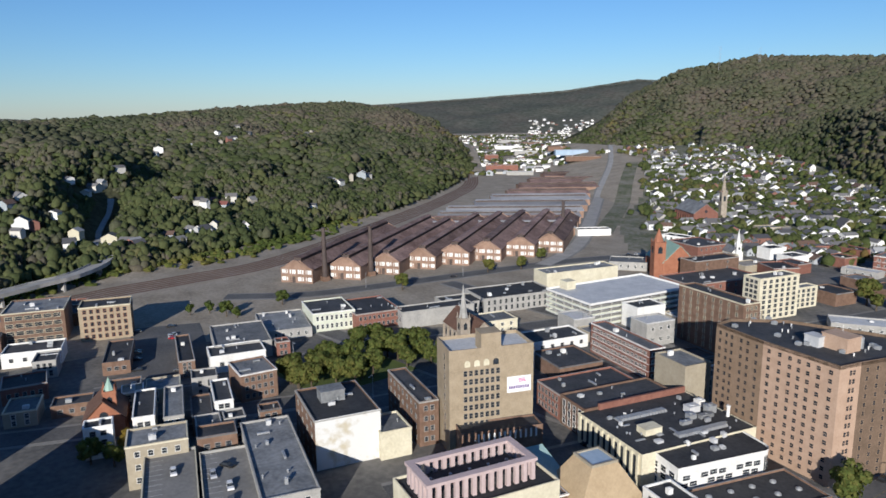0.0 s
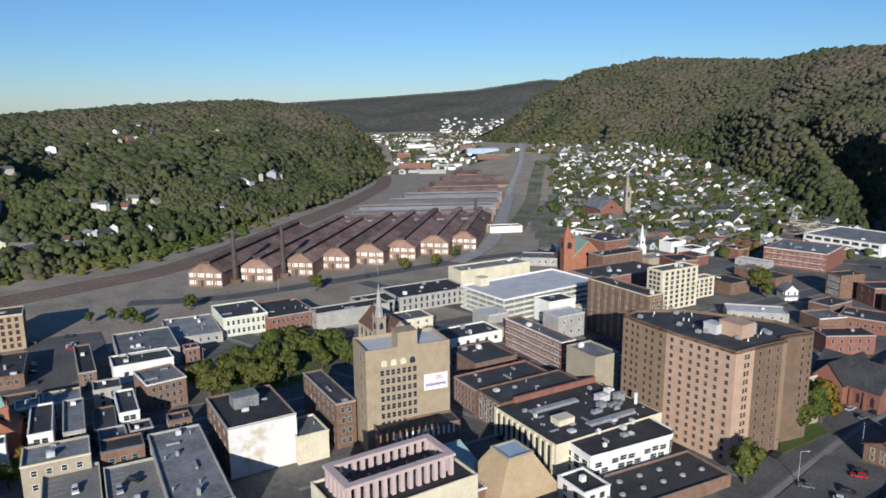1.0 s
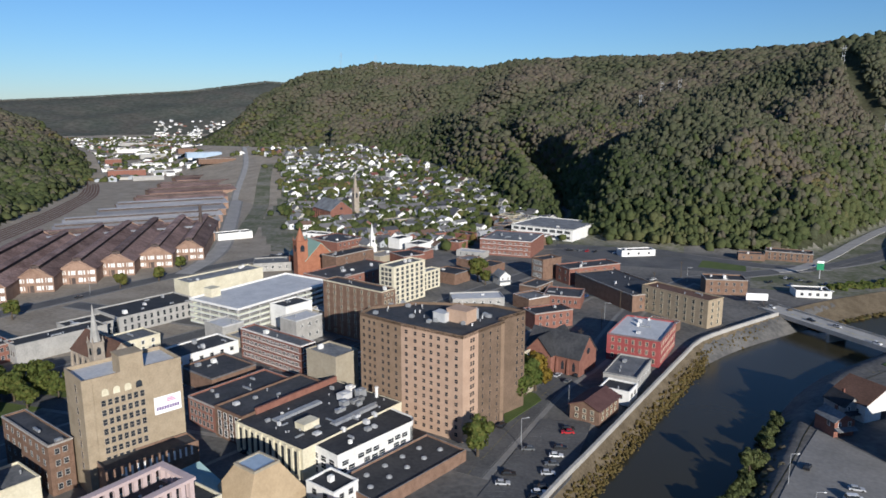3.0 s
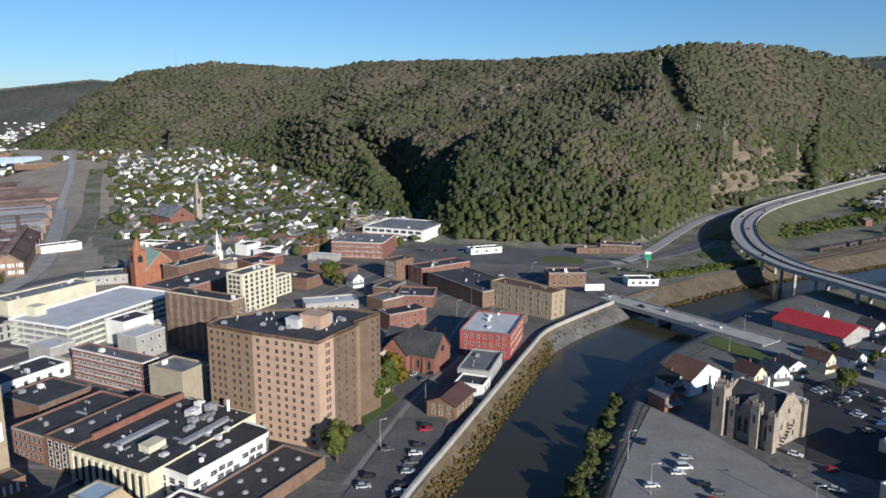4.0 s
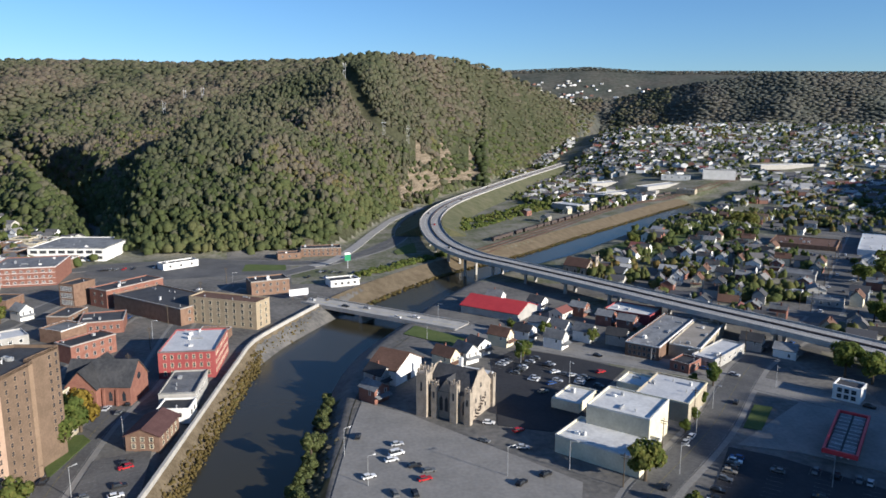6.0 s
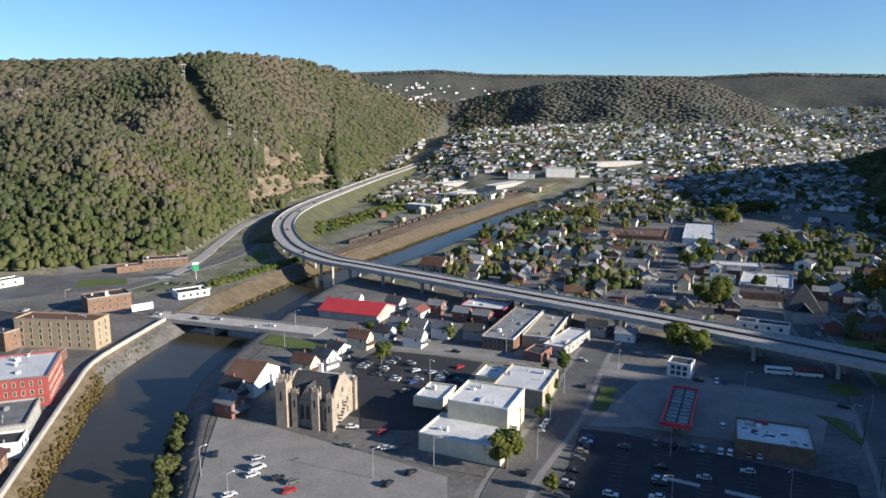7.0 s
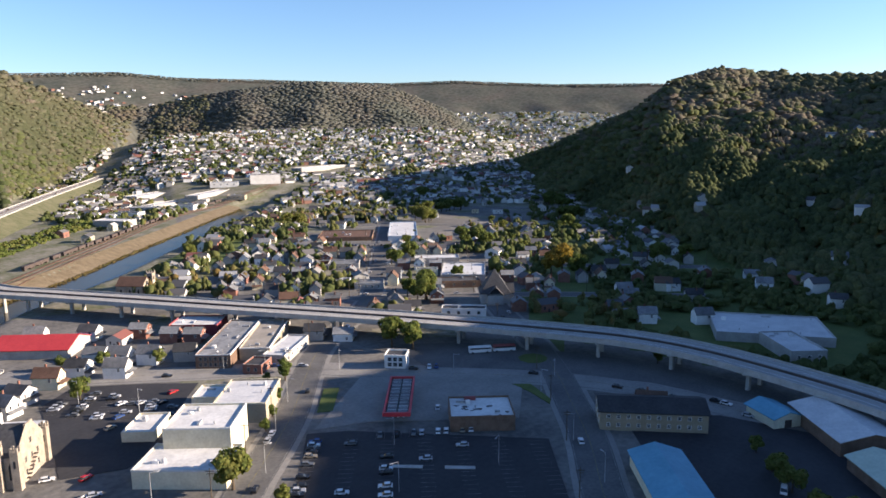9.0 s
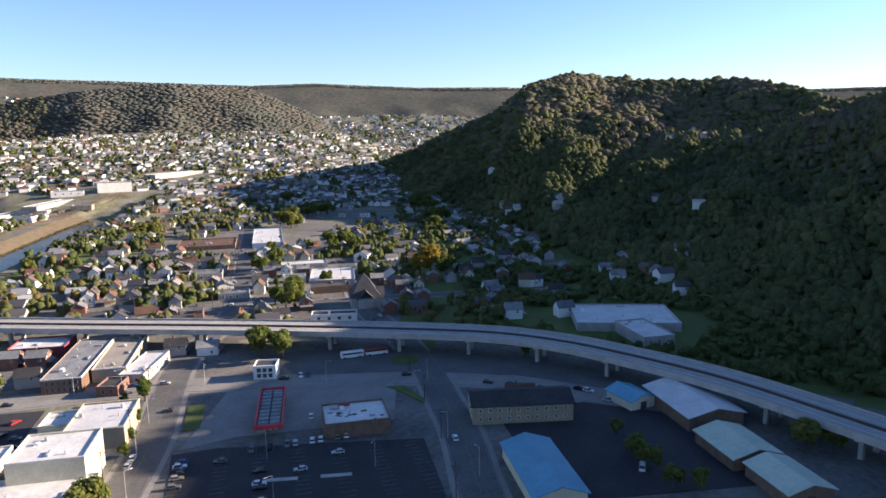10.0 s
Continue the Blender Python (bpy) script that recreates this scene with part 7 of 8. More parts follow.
TAKEN = [(o.location.x, o.location.y, max(max(abs(c[0]), abs(c[1])) for ch in o.children if ch.type == "MESH" for c in ch.bound_box) + 5) for o in scene.objects if o.parent is None and o.name.split(".")[0] in ("building", "church", "stone_church", "mill_shed", "theatre")]
STREET_LINES = [smooth_path(s, 6.0) for s, _ in STREETS]


def free_spot(x, y, room=8):
    a, b = np.array([x]), np.array([y])
    if any((x - p) ** 2 + (y - q) ** 2 < (r + 2) ** 2 for p, q, r in TAKEN):
        return False
    if far_from(RIVER, a, b)[0] < 46 or far_from(HIGHWAY[:, :2], a, b)[0] < 18:
        return False
    if y > 520 and x > 90 and 18 > y - (588 + (x - 133) * 1.14) > -90:
        return False
    return all(far_from(s, a, b)[0] > room + 1.5 for s in STREET_LINES)


_count = 0
for _line, _step in ((17, 12), (18, 12), (19, 12), (20, 13), (21, 14), (2, 13), (3, 13), (10, 14)):
    _p = smooth_path(STREETS[_line][0], _step)
    _nn = normals(_p)
    for _i in range(1, len(_p) - 1):
        for _sd in (-1, 1):
            for _row in (0, 1):
                _o = _sd * (15 + 25 * _row) + _rt.uniform(-1, 1)
                _x, _y = _p[_i, 0] + _nn[_i, 0] * _o, _p[_i, 1] + _nn[_i, 1] * _o
                if _count > 90 or not free_spot(_x, _y, 9) or math.hypot(_x, _y) > 900 or _rt.random() < 0.4:
                    continue
                _az = math.degrees(math.atan2(_x, _y))
                if land(np.array([_x]), np.array([_y]))[1][0] > 0.2 or (_line == 10 and _y > 380) or (_line in (2, 3) and _y < 275):
                    continue
                if _az > 51.5 and _rt.random() < 0.5:
                    continue
                _a = math.degrees(math.atan2(_nn[_i, 1], _nn[_i, 0])) + (90 if _sd > 0 else -90)
                copy_thing(HOUSES[_rt.choices(range(6), (3, 3, 3, 4, 6, 1) if _az < 51.5 else (0, 0, 2, 4, 6, 0))[0]], pose(_x, _y, ground_z(_x, _y), 0, 0, _a + _rt.uniform(-6, 6) + _rt.choice([0, 0, 90, 180, -90])))
                TAKEN.append((_x, _y, 5))
                _count += 1
for _x, _y, _a, _k in ((20, 283, 40, 4), (17, 266, 40, 3), (62, 305, 30, 0), (52, 300, 40, 2), (70, 315, 30, 1), (118, 335, 40, 0), (128, 326, 40, 0), (142, 318, 50, 4), (112, 350, 45, 5), (100, 402, 50, 0), (122, 388, 45, 1), (142, 372, 45, 3), (150, 352, 45, 3), (349.5, 188.5, 40, 0), (368.5, 165, 50, 0), (395, 230, 50, 0), (430, 215, 50, 1), (470, 170, 30, 0), (500, 190, 30, 5), (520, 140, 20, 0), (450, 120, 30, 1), (236, 124, 34, 2), (-168, 410, 50, 0), (-290, 512, 10, 3), (-281, 518, 10, 3), (-322, 511, 10, 3), (-303, 505, 12, 0)):
    copy_thing(HOUSES[_k], pose(_x, _y, max(0, ground_z(_x, _y)), 0, 0, _a))
    TAKEN.append((_x, _y, 6))


def house_field(label, xs, ys, rots, seed, sizes=(6.5, 11), walls="house_walls", panes=False):
    """Far houses, joined: walls with gables in one mesh, ridged roofs in another."""
    rng = np.random.default_rng(seed)
    n = len(xs)
    zs = land(xs, ys)[0]
    w, d = rng.uniform(*sizes, n) / 2 * rng.choice([0.7, 1, 1, 1.25], n), rng.uniform(sizes[0] * 1.1, sizes[1] * 1.25, n) / 2
    h, rg = rng.uniform(3.2, 6.3, n), rng.uniform(1.6, 3.6, n)
    c, s = np.cos(rots), np.sin(rots)

    def place(lx, ly, lz):
        return np.stack([xs + lx * c - ly * s, ys + lx * s + ly * c, zs + lz], -1)

    low = [place(a * w, b * d, -2 + 0 * w) for a, b in ((-1, -1), (1, -1), (1, 1), (-1, 1))]
    top = [place(a * w, b * d, h) for a, b in ((-1, -1), (1, -1), (1, 1), (-1, 1))]
    peak = [place(a * 0.03 * w, b * d, h + rg) for a, b in ((-1, -1), (1, -1), (1, 1), (-1, 1))]
    v = np.stack(low + top + peak, 1)
    q = np.array([(0, 1, 5, 4), (1, 2, 6, 5), (2, 3, 7, 6), (3, 0, 4, 7), (4, 5, 9, 8), (6, 7, 11, 10)])
    f = (q[None] + (np.arange(n) * 12)[:, None, None]).reshape(-1, 4)
    tagged(big_mesh("far_houses", v.reshape(-1, 3), f, [walls]), label, "houses", kind="stuff")
    o = 0.5
    eave = [place(a * (w + o), b * (d + o), h - 0.25) for a, b in ((-1, -1), (1, -1), (1, 1), (-1, 1))]
    ridge = [place(0 * w, b * (d + o), h + rg + 0.12) for b in (-1, 1)]
    v = np.stack(eave + ridge, 1)
    q = np.array([(0, 4, 5, 3), (1, 2, 5, 4)])
    f = (q[None] + (np.arange(n) * 6)[:, None, None]).reshape(-1, 4)
    tagged(big_mesh("far_roofs", v.reshape(-1, 3), f, ["house_roofs"]), label.replace("houses", "house roofs"), "roofs", kind="stuff")
    if panes:
        # two windows and a door on each side
        quads = []
        for a, b in ((1, 0), (-1, 0), (0, 1), (0, -1)):
            for u, z0, z1 in ((-0.45, 0.32, 0.7), (0.45, 0.32, 0.7), (0.0, 0.0, 0.42)):
                for e, zz in ((-1, z0), (1, z0), (1, z1), (-1, z1)):
                    lx = a * (w + 0.05) if a else (u * w + e * 0.45) * b
                    ly = b * -(d + 0.05) if b else (u * d + e * 0.45) * a
                    quads.append(place(lx, ly, zz * h))
        v = np.stack(quads, 1)
        tagged(big_mesh("far_windows", v.reshape(-1, 3), np.arange(v.size // 3).reshape(-1, 4), ["glass"]), label.replace("houses", "house windows"), "windows", kind="stuff")


def house_places(az0, az1, r0, r1, gap, seed, grid=50.0, wooded=False, dense=0.62):
    """Rows of plots along a street grid, thinned by chance."""
    rng = np.random.default_rng(seed)
    g = radians(grid)
    big = r1
    u, v = np.meshgrid(np.arange(-big, big, gap), np.arange(-big, big, gap * 1.0))
    v = v + np.where((np.floor(v / gap) % 3) == 0, gap * 0.25, 0)
    busy = dense + 0.1 + 0.38 * np.sin(u / 71 + 2 * np.sin(v / 117)) + 0.32 * np.sin(v / 53 - 1.3 * np.sin(u / 91))
    away = np.hypot(u, v)
    thin = np.clip(1.2 - (away - r0) / (r1 - r0) * 0.75, 0.3, 1)
    keep = ((np.floor(v / gap) % 3 != 2) | (r0 > 900)) & (rng.random(u.shape) < busy * thin * (0.72 if r0 > 900 else 1))
    u, v = u[keep] + rng.normal(0, gap * 0.34, keep.sum()), v[keep] + rng.normal(0, gap * 0.3, keep.sum())
    x, y = u * math.cos(g) - v * math.sin(g), u * math.sin(g) + v * math.cos(g)
    # the streets bend with the ground
    x, y = x + 22 * np.sin(y / 140), y + 22 * np.sin(x / 170)
    a, r = np.degrees(np.arctan2(x, y)), np.hypot(x, y)
    ok = (a > az0) & (a < az1) & (r > r0) & (r < r1)
    x, y = x[ok], y[ok]
    z, w = land(x, y)
    ok = (w < 0.03) if not wooded else np.ones(len(x), bool)
    ok &= (far_from(RIVER, x, y) > 50) | (np.hypot(x, y) > 1190)
    ok &= far_from(HIGHWAY[:, :2], x, y) > 32
    for p, q, rr in TAKEN:
        ok &= (x - p) ** 2 + (y - q) ** 2 > (rr + 5) ** 2
    for s in STREET_LINES:
        ok &= far_from(s, x, y) > 11
    x, y = x[ok], y[ok]
    rot = np.full(len(x), g) + np.where(rng.random(len(x)) < 0.5, 0, np.pi / 2) + rng.normal(0, 0.16, len(x))
    return x, y, rot


FIELDS = []
for _lb, _a0, _a1, _r0, _r1, _gap, _gr in (
    ("dense rows of small white houses on the valley side", -47, -9, 560, 1330, 12.5, 62),
    ("neighbourhood houses beyond the viaduct", 16, 64, 385, 1050, 15.5, 48),
    ("dense white houses rising up the far slope", 15, 57, 1000, 2080, 14.5, 66),
    ("distant white houses on the far hillside", 40, 62, 2000, 3150, 20, 35),
    ("distant houses along the valley floor", -56, -46, 1100, 3200, 34, 55)):
    _x, _y, _r2 = house_places(_a0, _a1, _r0, _r1, _gap, len(FIELDS) + 400, _gr, False, 0.9 if _a0 < 0 else 0.72 if _r0 == 385 else 0.85)
    if _a0 == -47:
        _open = (far_from(np.array([(-385, 400), (-600, 650), (-800, 880)], float), _x, _y) > 45) & ((_x > -330) | (_y > 470)) & (_y > 470 + 0.0 * _x) & (_x + 0.0 * _y > -1200)
        _open &= ~((_x > -190) & (_y < 610)) & ((_y + 0.95 * _x > 55))
        _x, _y, _r2 = _x[_open], _y[_open], _r2[_open]
    house_field(_lb, _x, _y, _r2, 500 + len(FIELDS), (6.5, 11) if _r1 < 2050 else (8, 13), "house_walls" if _r0 == 385 else "white_houses", _r0 < 600)
    FIELDS.append((_x, _y))
# houses scattered through the wooded hills
_rg = np.random.default_rng(77)
house_field("scattered white houses among the trees on the hillside", HILL_HOUSES[:, 0], HILL_HOUSES[:, 1], _rg.uniform(0, 3, len(HILL_HOUSES)), 600, (6.5, 9.5))

_rg = np.random.default_rng(78)
_a, _r2 = np.radians(np.concatenate([_rg.normal(18, 3.2, 150), _rg.normal(24, 1.5, 40)])), _rg.uniform(3350, 4050, 190)
house_field("distant pale houses on the far ridge", _r2 * np.sin(_a), _r2 * np.cos(_a), _rg.uniform(0, 3, 190), 601, (11, 17), "white_houses")

_rg = np.random.default_rng(79)
_a, _r2 = np.radians(_rg.uniform(-49.2, -44.3, 85)), 3330 + 280 * _rg.random(85) ** 1.4
house_field("distant white houses at the end of the valley", _r2 * np.sin(_a), _r2 * np.cos(_a), _rg.uniform(0, 3, 85), 602, (8, 12), "white_houses")

# garden and street trees between the far houses
for _k, ((_x, _y), _n) in enumerate(zip(FIELDS, (1500, 800, 3600, 1000, 500))):
    _rg = np.random.default_rng(800 + _k)
    # single trees, and groves where the trees stand close
    _i = _rg.integers(0, len(_x), _n)
    _tx, _ty = _x[_i] + _rg.normal(0, 9, _n), _y[_i] + _rg.normal(0, 9, _n)
    _c = _rg.integers(0, len(_x), _n // 14)
    _j = _rg.integers(0, len(_c), _n)
    _tx = np.concatenate([_tx, _x[_c][_j] + _rg.normal(0, 13, _n)])
    _ty = np.concatenate([_ty, _y[_c][_j] + _rg.normal(0, 13, _n)])
    _tz = land(_tx, _ty)[0]
    _ok = ((far_from(RIVER, _tx, _ty) > 34) | (np.hypot(_tx, _ty) > 1180)) & (far_from(HIGHWAY[:, :2], _tx, _ty) > 18)
    for _sl in STREET_LINES:
        _ok &= far_from(_sl, _tx, _ty) > 6
    _m = _ok.sum()
    woods("street_trees", "garden trees between the houses", _tx[_ok], _ty[_ok], _tz[_ok] + 1.2, _rg.uniform(2.4, 5.6, _m) * (1.5 if _k > 2 else 1.0), _rg.uniform(7, 14, _m), "leaves_mixed", 2 if _k == 1 else 1, 820 + _k, 0.3, True, 0.36)
# shrubs and reeds on the river banks
_p = smooth_path(_wall, 1.6)
_n2 = normals(_p)
_rg = np.random.default_rng(31)
_o = 2.4 + 5.2 * _rg.random((len(_p), 14)).ravel() ** 0.6
_sx, _sy = np.repeat(_p[:, 0], 14) - np.repeat(_n2[:, 0], 14) * _o, np.repeat(_p[:, 1], 14) - np.repeat(_n2[:, 1], 14) * _o
_sx, _sy = _sx + _rg.normal(0, 0.8, len(_sx)), _sy + _rg.normal(0, 0.8, len(_sy))
woods("bank_shrubs", "rust-brown shrubs and reeds along the river edge", _sx, _sy, 0.9 - _o * 1.1 + 0.3, 0.28 + 0.7 * _rg.random(len(_sx)) ** 2.5, _rg.uniform(0.8, 2.4, len(_sx)), "shrubs", 1, 32, 0.35, True)
_p = smooth_path(_far, 3.0)
_n2 = normals(_p)
_o = _rg.uniform(15.5, 20, (len(_p), 3)).ravel()
_sx, _sy = np.repeat(_p[:, 0], 3) - np.repeat(_n2[:, 0], 3) * _o, np.repeat(_p[:, 1], 3) - np.repeat(_n2[:, 1], 3) * _o
woods("bank_shrubs", "brown shrubs along the far river edge", _sx, _sy, np.full(len(_sx), -5.8), _rg.uniform(0.8, 1.8, len(_sx)), _rg.uniform(1.0, 2.2, len(_sx)), "shrubs", 1, 33, 0.4)
_p = smooth_path(_east, 1.6)
_n2 = normals(_p)
_o = _rg.uniform(2, 13, (len(_p), 5)).ravel()
_sx, _sy = np.repeat(_p[:, 0], 5) + np.repeat(_n2[:, 0], 5) * _o, np.repeat(_p[:, 1], 5) + np.repeat(_n2[:, 1], 5) * _o
woods("bank_shrubs", "dark green undergrowth on the shaded river bank", _sx, _sy, -0.6 - _o * 0.47, _rg.uniform(0.8, 2.2, len(_sx)), _rg.uniform(1.0, 3.0, len(_sx)), "forest", 2, 34, 0.4)
_rg = np.random.default_rng(35)
_sx, _sy = _rg.uniform(110, 330, 420), np.zeros(420)
_sy = 640 + (_sx - 110) * 1.18 + _rg.uniform(8, 70, 420)
woods("scrub", "scrubby trees between the highway and the railway", _sx, _sy, land(_sx, _sy)[0], _rg.uniform(1.5, 4.0, 420), _rg.uniform(3, 7, 420), "leaves", 2, 36, 0.35)
_sx, _sy = _rg.uniform(15, 95, 120), np.zeros(120)
_sy = 478 + (_sx - 15) * 0.95 + _rg.uniform(0, 14, 120)
woods("scrub", "green bushes above the river wall", _sx, _sy, np.full(120, 0.2), _rg.uniform(1.5, 3.4, 120), _rg.uniform(2.5, 5.5, 120), "leaves", 2, 37, 0.35)


# green strip between the hill foot and the rail yard
_p = smooth_path([(-470, -30), (-520, 55), (-540, 130), (-560, 196), (-682, 352), (-820, 500), (-960, 650)], 2.2)
_rg = np.random.default_rng(38)
_sx, _sy = np.repeat(_p[:, 0], 3) + _rg.normal(0, 9, 3 * len(_p)), np.repeat(_p[:, 1], 3) + _rg.normal(0, 9, 3 * len(_p))
woods("scrub", "yellow-green scrub along the foot of the hill", _sx, _sy, land(_sx, _sy)[0] + 0.3, _rg.uniform(1.2, 4.2, len(_sx)), _rg.uniform(2.5, 8, len(_sx)), "leaves", 1, 39, 0.35)


# shaded trees at the foot of the east hill
_x, _y, _z = scatter(57, 102, 315, 540, 9, 41, lambda x, y, z, w: (far_from(HIGHWAY[:, :2], x, y) > 24) & (far_from(STREET_LINES[17], x, y) > 9) & (np.hypot(x - 370, y - 128) > 46) & (np.hypot(x - 350, y - 178) > 28))
for _p0, _p1, _pr in TAKEN:
    _ok = (_x - _p0) ** 2 + (_y - _p1) ** 2 > (_pr + 3) ** 2
    _x, _y, _z = _x[_ok], _y[_ok], _z[_ok]
_rg = np.random.default_rng(42)
woods("scrub", "dark trees at the shaded foot of the hill", _x, _y, _z + 1.0, _rg.uniform(2.5, 5.5, len(_x)), _rg.uniform(6, 12, len(_x)), "leaves_mixed", 2, 43, 0.35)


# street furniture
def lamp_post(x, y, h=10.0, turn=0.0):
    ob = thing("street_lamp", x, y, ground_z(x, y) if abs(x) + abs(y) > 600 else 0.0, turn, "tall grey steel street lamp with a curved arm", "street lamp", "street lamps")
    part("pole", LAMP["pole"], None, ob)
    part("arm", LAMP["arm"], None, ob)
    part("lamp_head", LAMP["head"], None, ob)


LAMP = dict(pole=Shape().cone(0, 0, -0.3, 0.14, 10, 0.08, 6).mesh("pole", "metal_grey"), arm=Shape().box(0, -0.05, 9.8, 2.2, 0.05, 9.95).mesh("arm", "metal_grey"), head=Shape().hull([(1.9, -0.2, 9.7), (2.8, -0.2, 9.75), (2.8, 0.2, 9.75), (1.9, 0.2, 9.7)], [(1.9, -0.12, 9.95), (2.7, -0.12, 9.95), (2.7, 0.12, 9.95), (1.9, 0.12, 9.95)]).mesh("lamp_head", "metal_grey"))
for _x, _y in ((74.6, 198.3), (10.5, 198.2), (3.9, 218.9), (54, 197.6), (49, 339.5), (146.7, 290.2), (160, 276), (128, 216), (146, 236), (108, 190), (184, 252), (214, 208), (240, 172), (196, 132), (178, 108), (-70, 238), (-76, 205), (-90, 300), (-88, 360), (-62, 470), (60, 372), (105, 320), (225, 168), (150, 175), (130, 150), (165, 140), (100, 270), (86, 296), (-160, 120), (-146, 180), (-230, 120), (-216, 180), (-286, 110), (-388, 200), (-380, 270)):
    lamp_post(_x, _y, 10, _rt.uniform(0, 360))


def utility_pole(x, y, turn):
    ob = thing("utility_pole", x, y, ground_z(x, y), turn, "brown wooden utility pole with a cross arm", "utility pole", "utility poles")
    part("pole", POLE["pole"], None, ob)
    part("cross_arm", POLE["arm"], None, ob)


POLE = dict(pole=Shape().cone(0, 0, -0.5, 0.2, 11.5, 0.12, 6).mesh("pole", "bark"), arm=Shape().box(-1.3, -0.08, 10.3, 1.3, 0.08, 10.5).box(-1.0, -0.08, 9.5, 1.0, 0.08, 9.65).mesh("cross_arm", "bark"))
for _ln in (2, 3, 17, 18, 19, 20, 4):
    _p = smooth_path(STREETS[_ln][0], 34)
    _n2 = normals(_p)
    for _i in range(1, len(_p)):
        _x, _y = _p[_i] + _n2[_i] * 8.0
        if math.hypot(_x, _y) < 750:
            utility_pole(_x, _y, math.degrees(math.atan2(_n2[_i, 1], _n2[_i, 0])))


def pylon(x, y, h, label="slender steel power line pylon on the hillside"):
    ob = thing("pylon", x, y, ground_z(x, y), 20, label, "pylon", "power line pylons")
    part("mast", Shape().cone(-1.6, 0, -3, 0.26, h, 0.18, 6).cone(1.6, 0, -3, 0.26, h, 0.18, 6), "metal_grey", ob)
    part("cross_arm", Shape().box(-4, -0.15, h * 0.86, 4, 0.15, h * 0.86 + 0.3).box(-1.6, -0.15, h * 0.5, 1.6, 0.15, h * 0.5 + 0.4), "metal_grey", ob)


for _a, _r, _h in ((4.75, 990, 30), (6.67, 1024, 30), (1.69, 1120, 26), (-11.8, 1180, 24), (-10.3, 1200, 24), (-9.0, 1210, 24), (-32.5, 1880, 40), (-35.2, 1900, 60)):
    pylon(_r * math.sin(radians(_a)), _r * math.cos(radians(_a)), _h)


# filling station, bus, train and the shaded yard
def canopy():
    ob = thing("station_canopy", 174.5, 199.5, 0, 44.6, "petrol station canopy with bright red edge and open grey roof panels", "canopy")
    part("edge", Shape().box(-19.3, -5.2, 4.0, 19.3, -4.4, 5.5).box(-19.3, 4.4, 4.0, 19.3, 5.2, 5.5).box(-19.3, -4.4, 4.0, -18.5, 4.4, 5.5).box(18.5, -4.4, 4.0, 19.3, 4.4, 5.5), "sign_red", ob, "red canopy edge")
    for k in range(5):
        for j in (-1, 1):
            p = Shape().box(-17.9 + k * 7.25, j * 2.15 - 1.8, 4.62, -11.4 + k * 7.25, j * 2.15 + 1.8, 4.75)
            part("roof_panel", p, "roof_grey", ob, "grey metal roof panel")
            g = Shape()
            for u in (0.0, 0.5, 1.0):
                x = -17.9 + k * 7.25 + u * 6.4
                g.box(x, j * 2.15 - 1.8, 4.75, x + 0.12, j * 2.15 + 1.8, 4.86)
            part("panel_rib", g, "roof_white", ob, "pale roof rib")
    part("roof_frame", Shape().box(-18.5, -4.4, 4.4, 18.5, 4.4, 4.62), "roof_black", ob, "dark roof frame")
    for x in (-11, 0, 11):
        for y in (-2, 2):
            part("column", Shape().box(x - 0.3, y - 0.3, 0, x + 0.3, y + 0.3, 4.4), "paint_white", ob)
        part("pump", Shape().box(x - 0.5, -0.4, 0.22, x + 0.5, 0.4, 1.9), "paint_white", ob, "white fuel pump")


canopy()
_o = thing("pole_sign", 15, 520, 0, 10, "tall green and white fuel price sign on a pole", "sign")
part("pole", Shape().box(-0.3, -0.3, -0.5, 0.3, 0.3, 6), "metal_grey", _o)
part("panel", Shape().box(-2.2, -0.3, 6, 2.2, 0.3, 10.5), "sign_green", _o)
part("panel", Shape().box(-2.1, -0.34, 10.5, 2.1, 0.34, 12.0), "sign_white", _o, "white sign panel")
_o = thing("billboard", -18, 432, 0, 20, "pale blue and white roadside billboard on posts", "billboard")
part("panel", Shape().box(-6, -0.3, 2.5, 6, 0.3, 6.5), "sign_white", _o)
for _x in (-4, 4):
    part("post", Shape().box(_x - 0.2, -0.2, -0.5, _x + 0.2, 0.2, 2.5), "steel_dark", _o)
_o = thing("billboard", -340.5, 19.6, 0, 76, "white billboard with red lettering bars on the shaded wall", "billboard")
part("panel", Shape().box(-3.8, -0.2, 2.6, 3.8, 0.2, 7.4), "sign_white", _o)
part("letter_bar", Shape().box(-2.8, -0.24, 5.2, 2.6, -0.2, 5.9), "paint_red", _o)
part("post", Shape().box(-0.2, -0.2, -0.5, 0.2, 0.2, 2.6), "steel_dark", _o)
for _x, _y, _t in ((246, 221, -37), (256, 214, -37)):
    _o = thing("fairground_trailer", _x, _y, 0, _t, "white and red parked trailer bus", "bus")
    part("body", Shape().box(-5.5, -1.4, 0.5, 5.5, 1.4, 2.0), "paint_white", _o)
    part("upper_body", Shape().box(-5.5, -1.4, 2.0, 5.5, 1.4, 3.3), "paint_red" if _x > 250 else "paint_white", _o)
    part("window_band", Shape().box(-5.0, -1.43, 2.05, 5.0, -1.4, 2.8), "glass", _o)
    for _wx in (-3.8, 3.4):
        part("wheel", Shape().box(_wx - 0.5, -1.42, 0, _wx + 0.5, 1.42, 0.9), "tyre", _o)
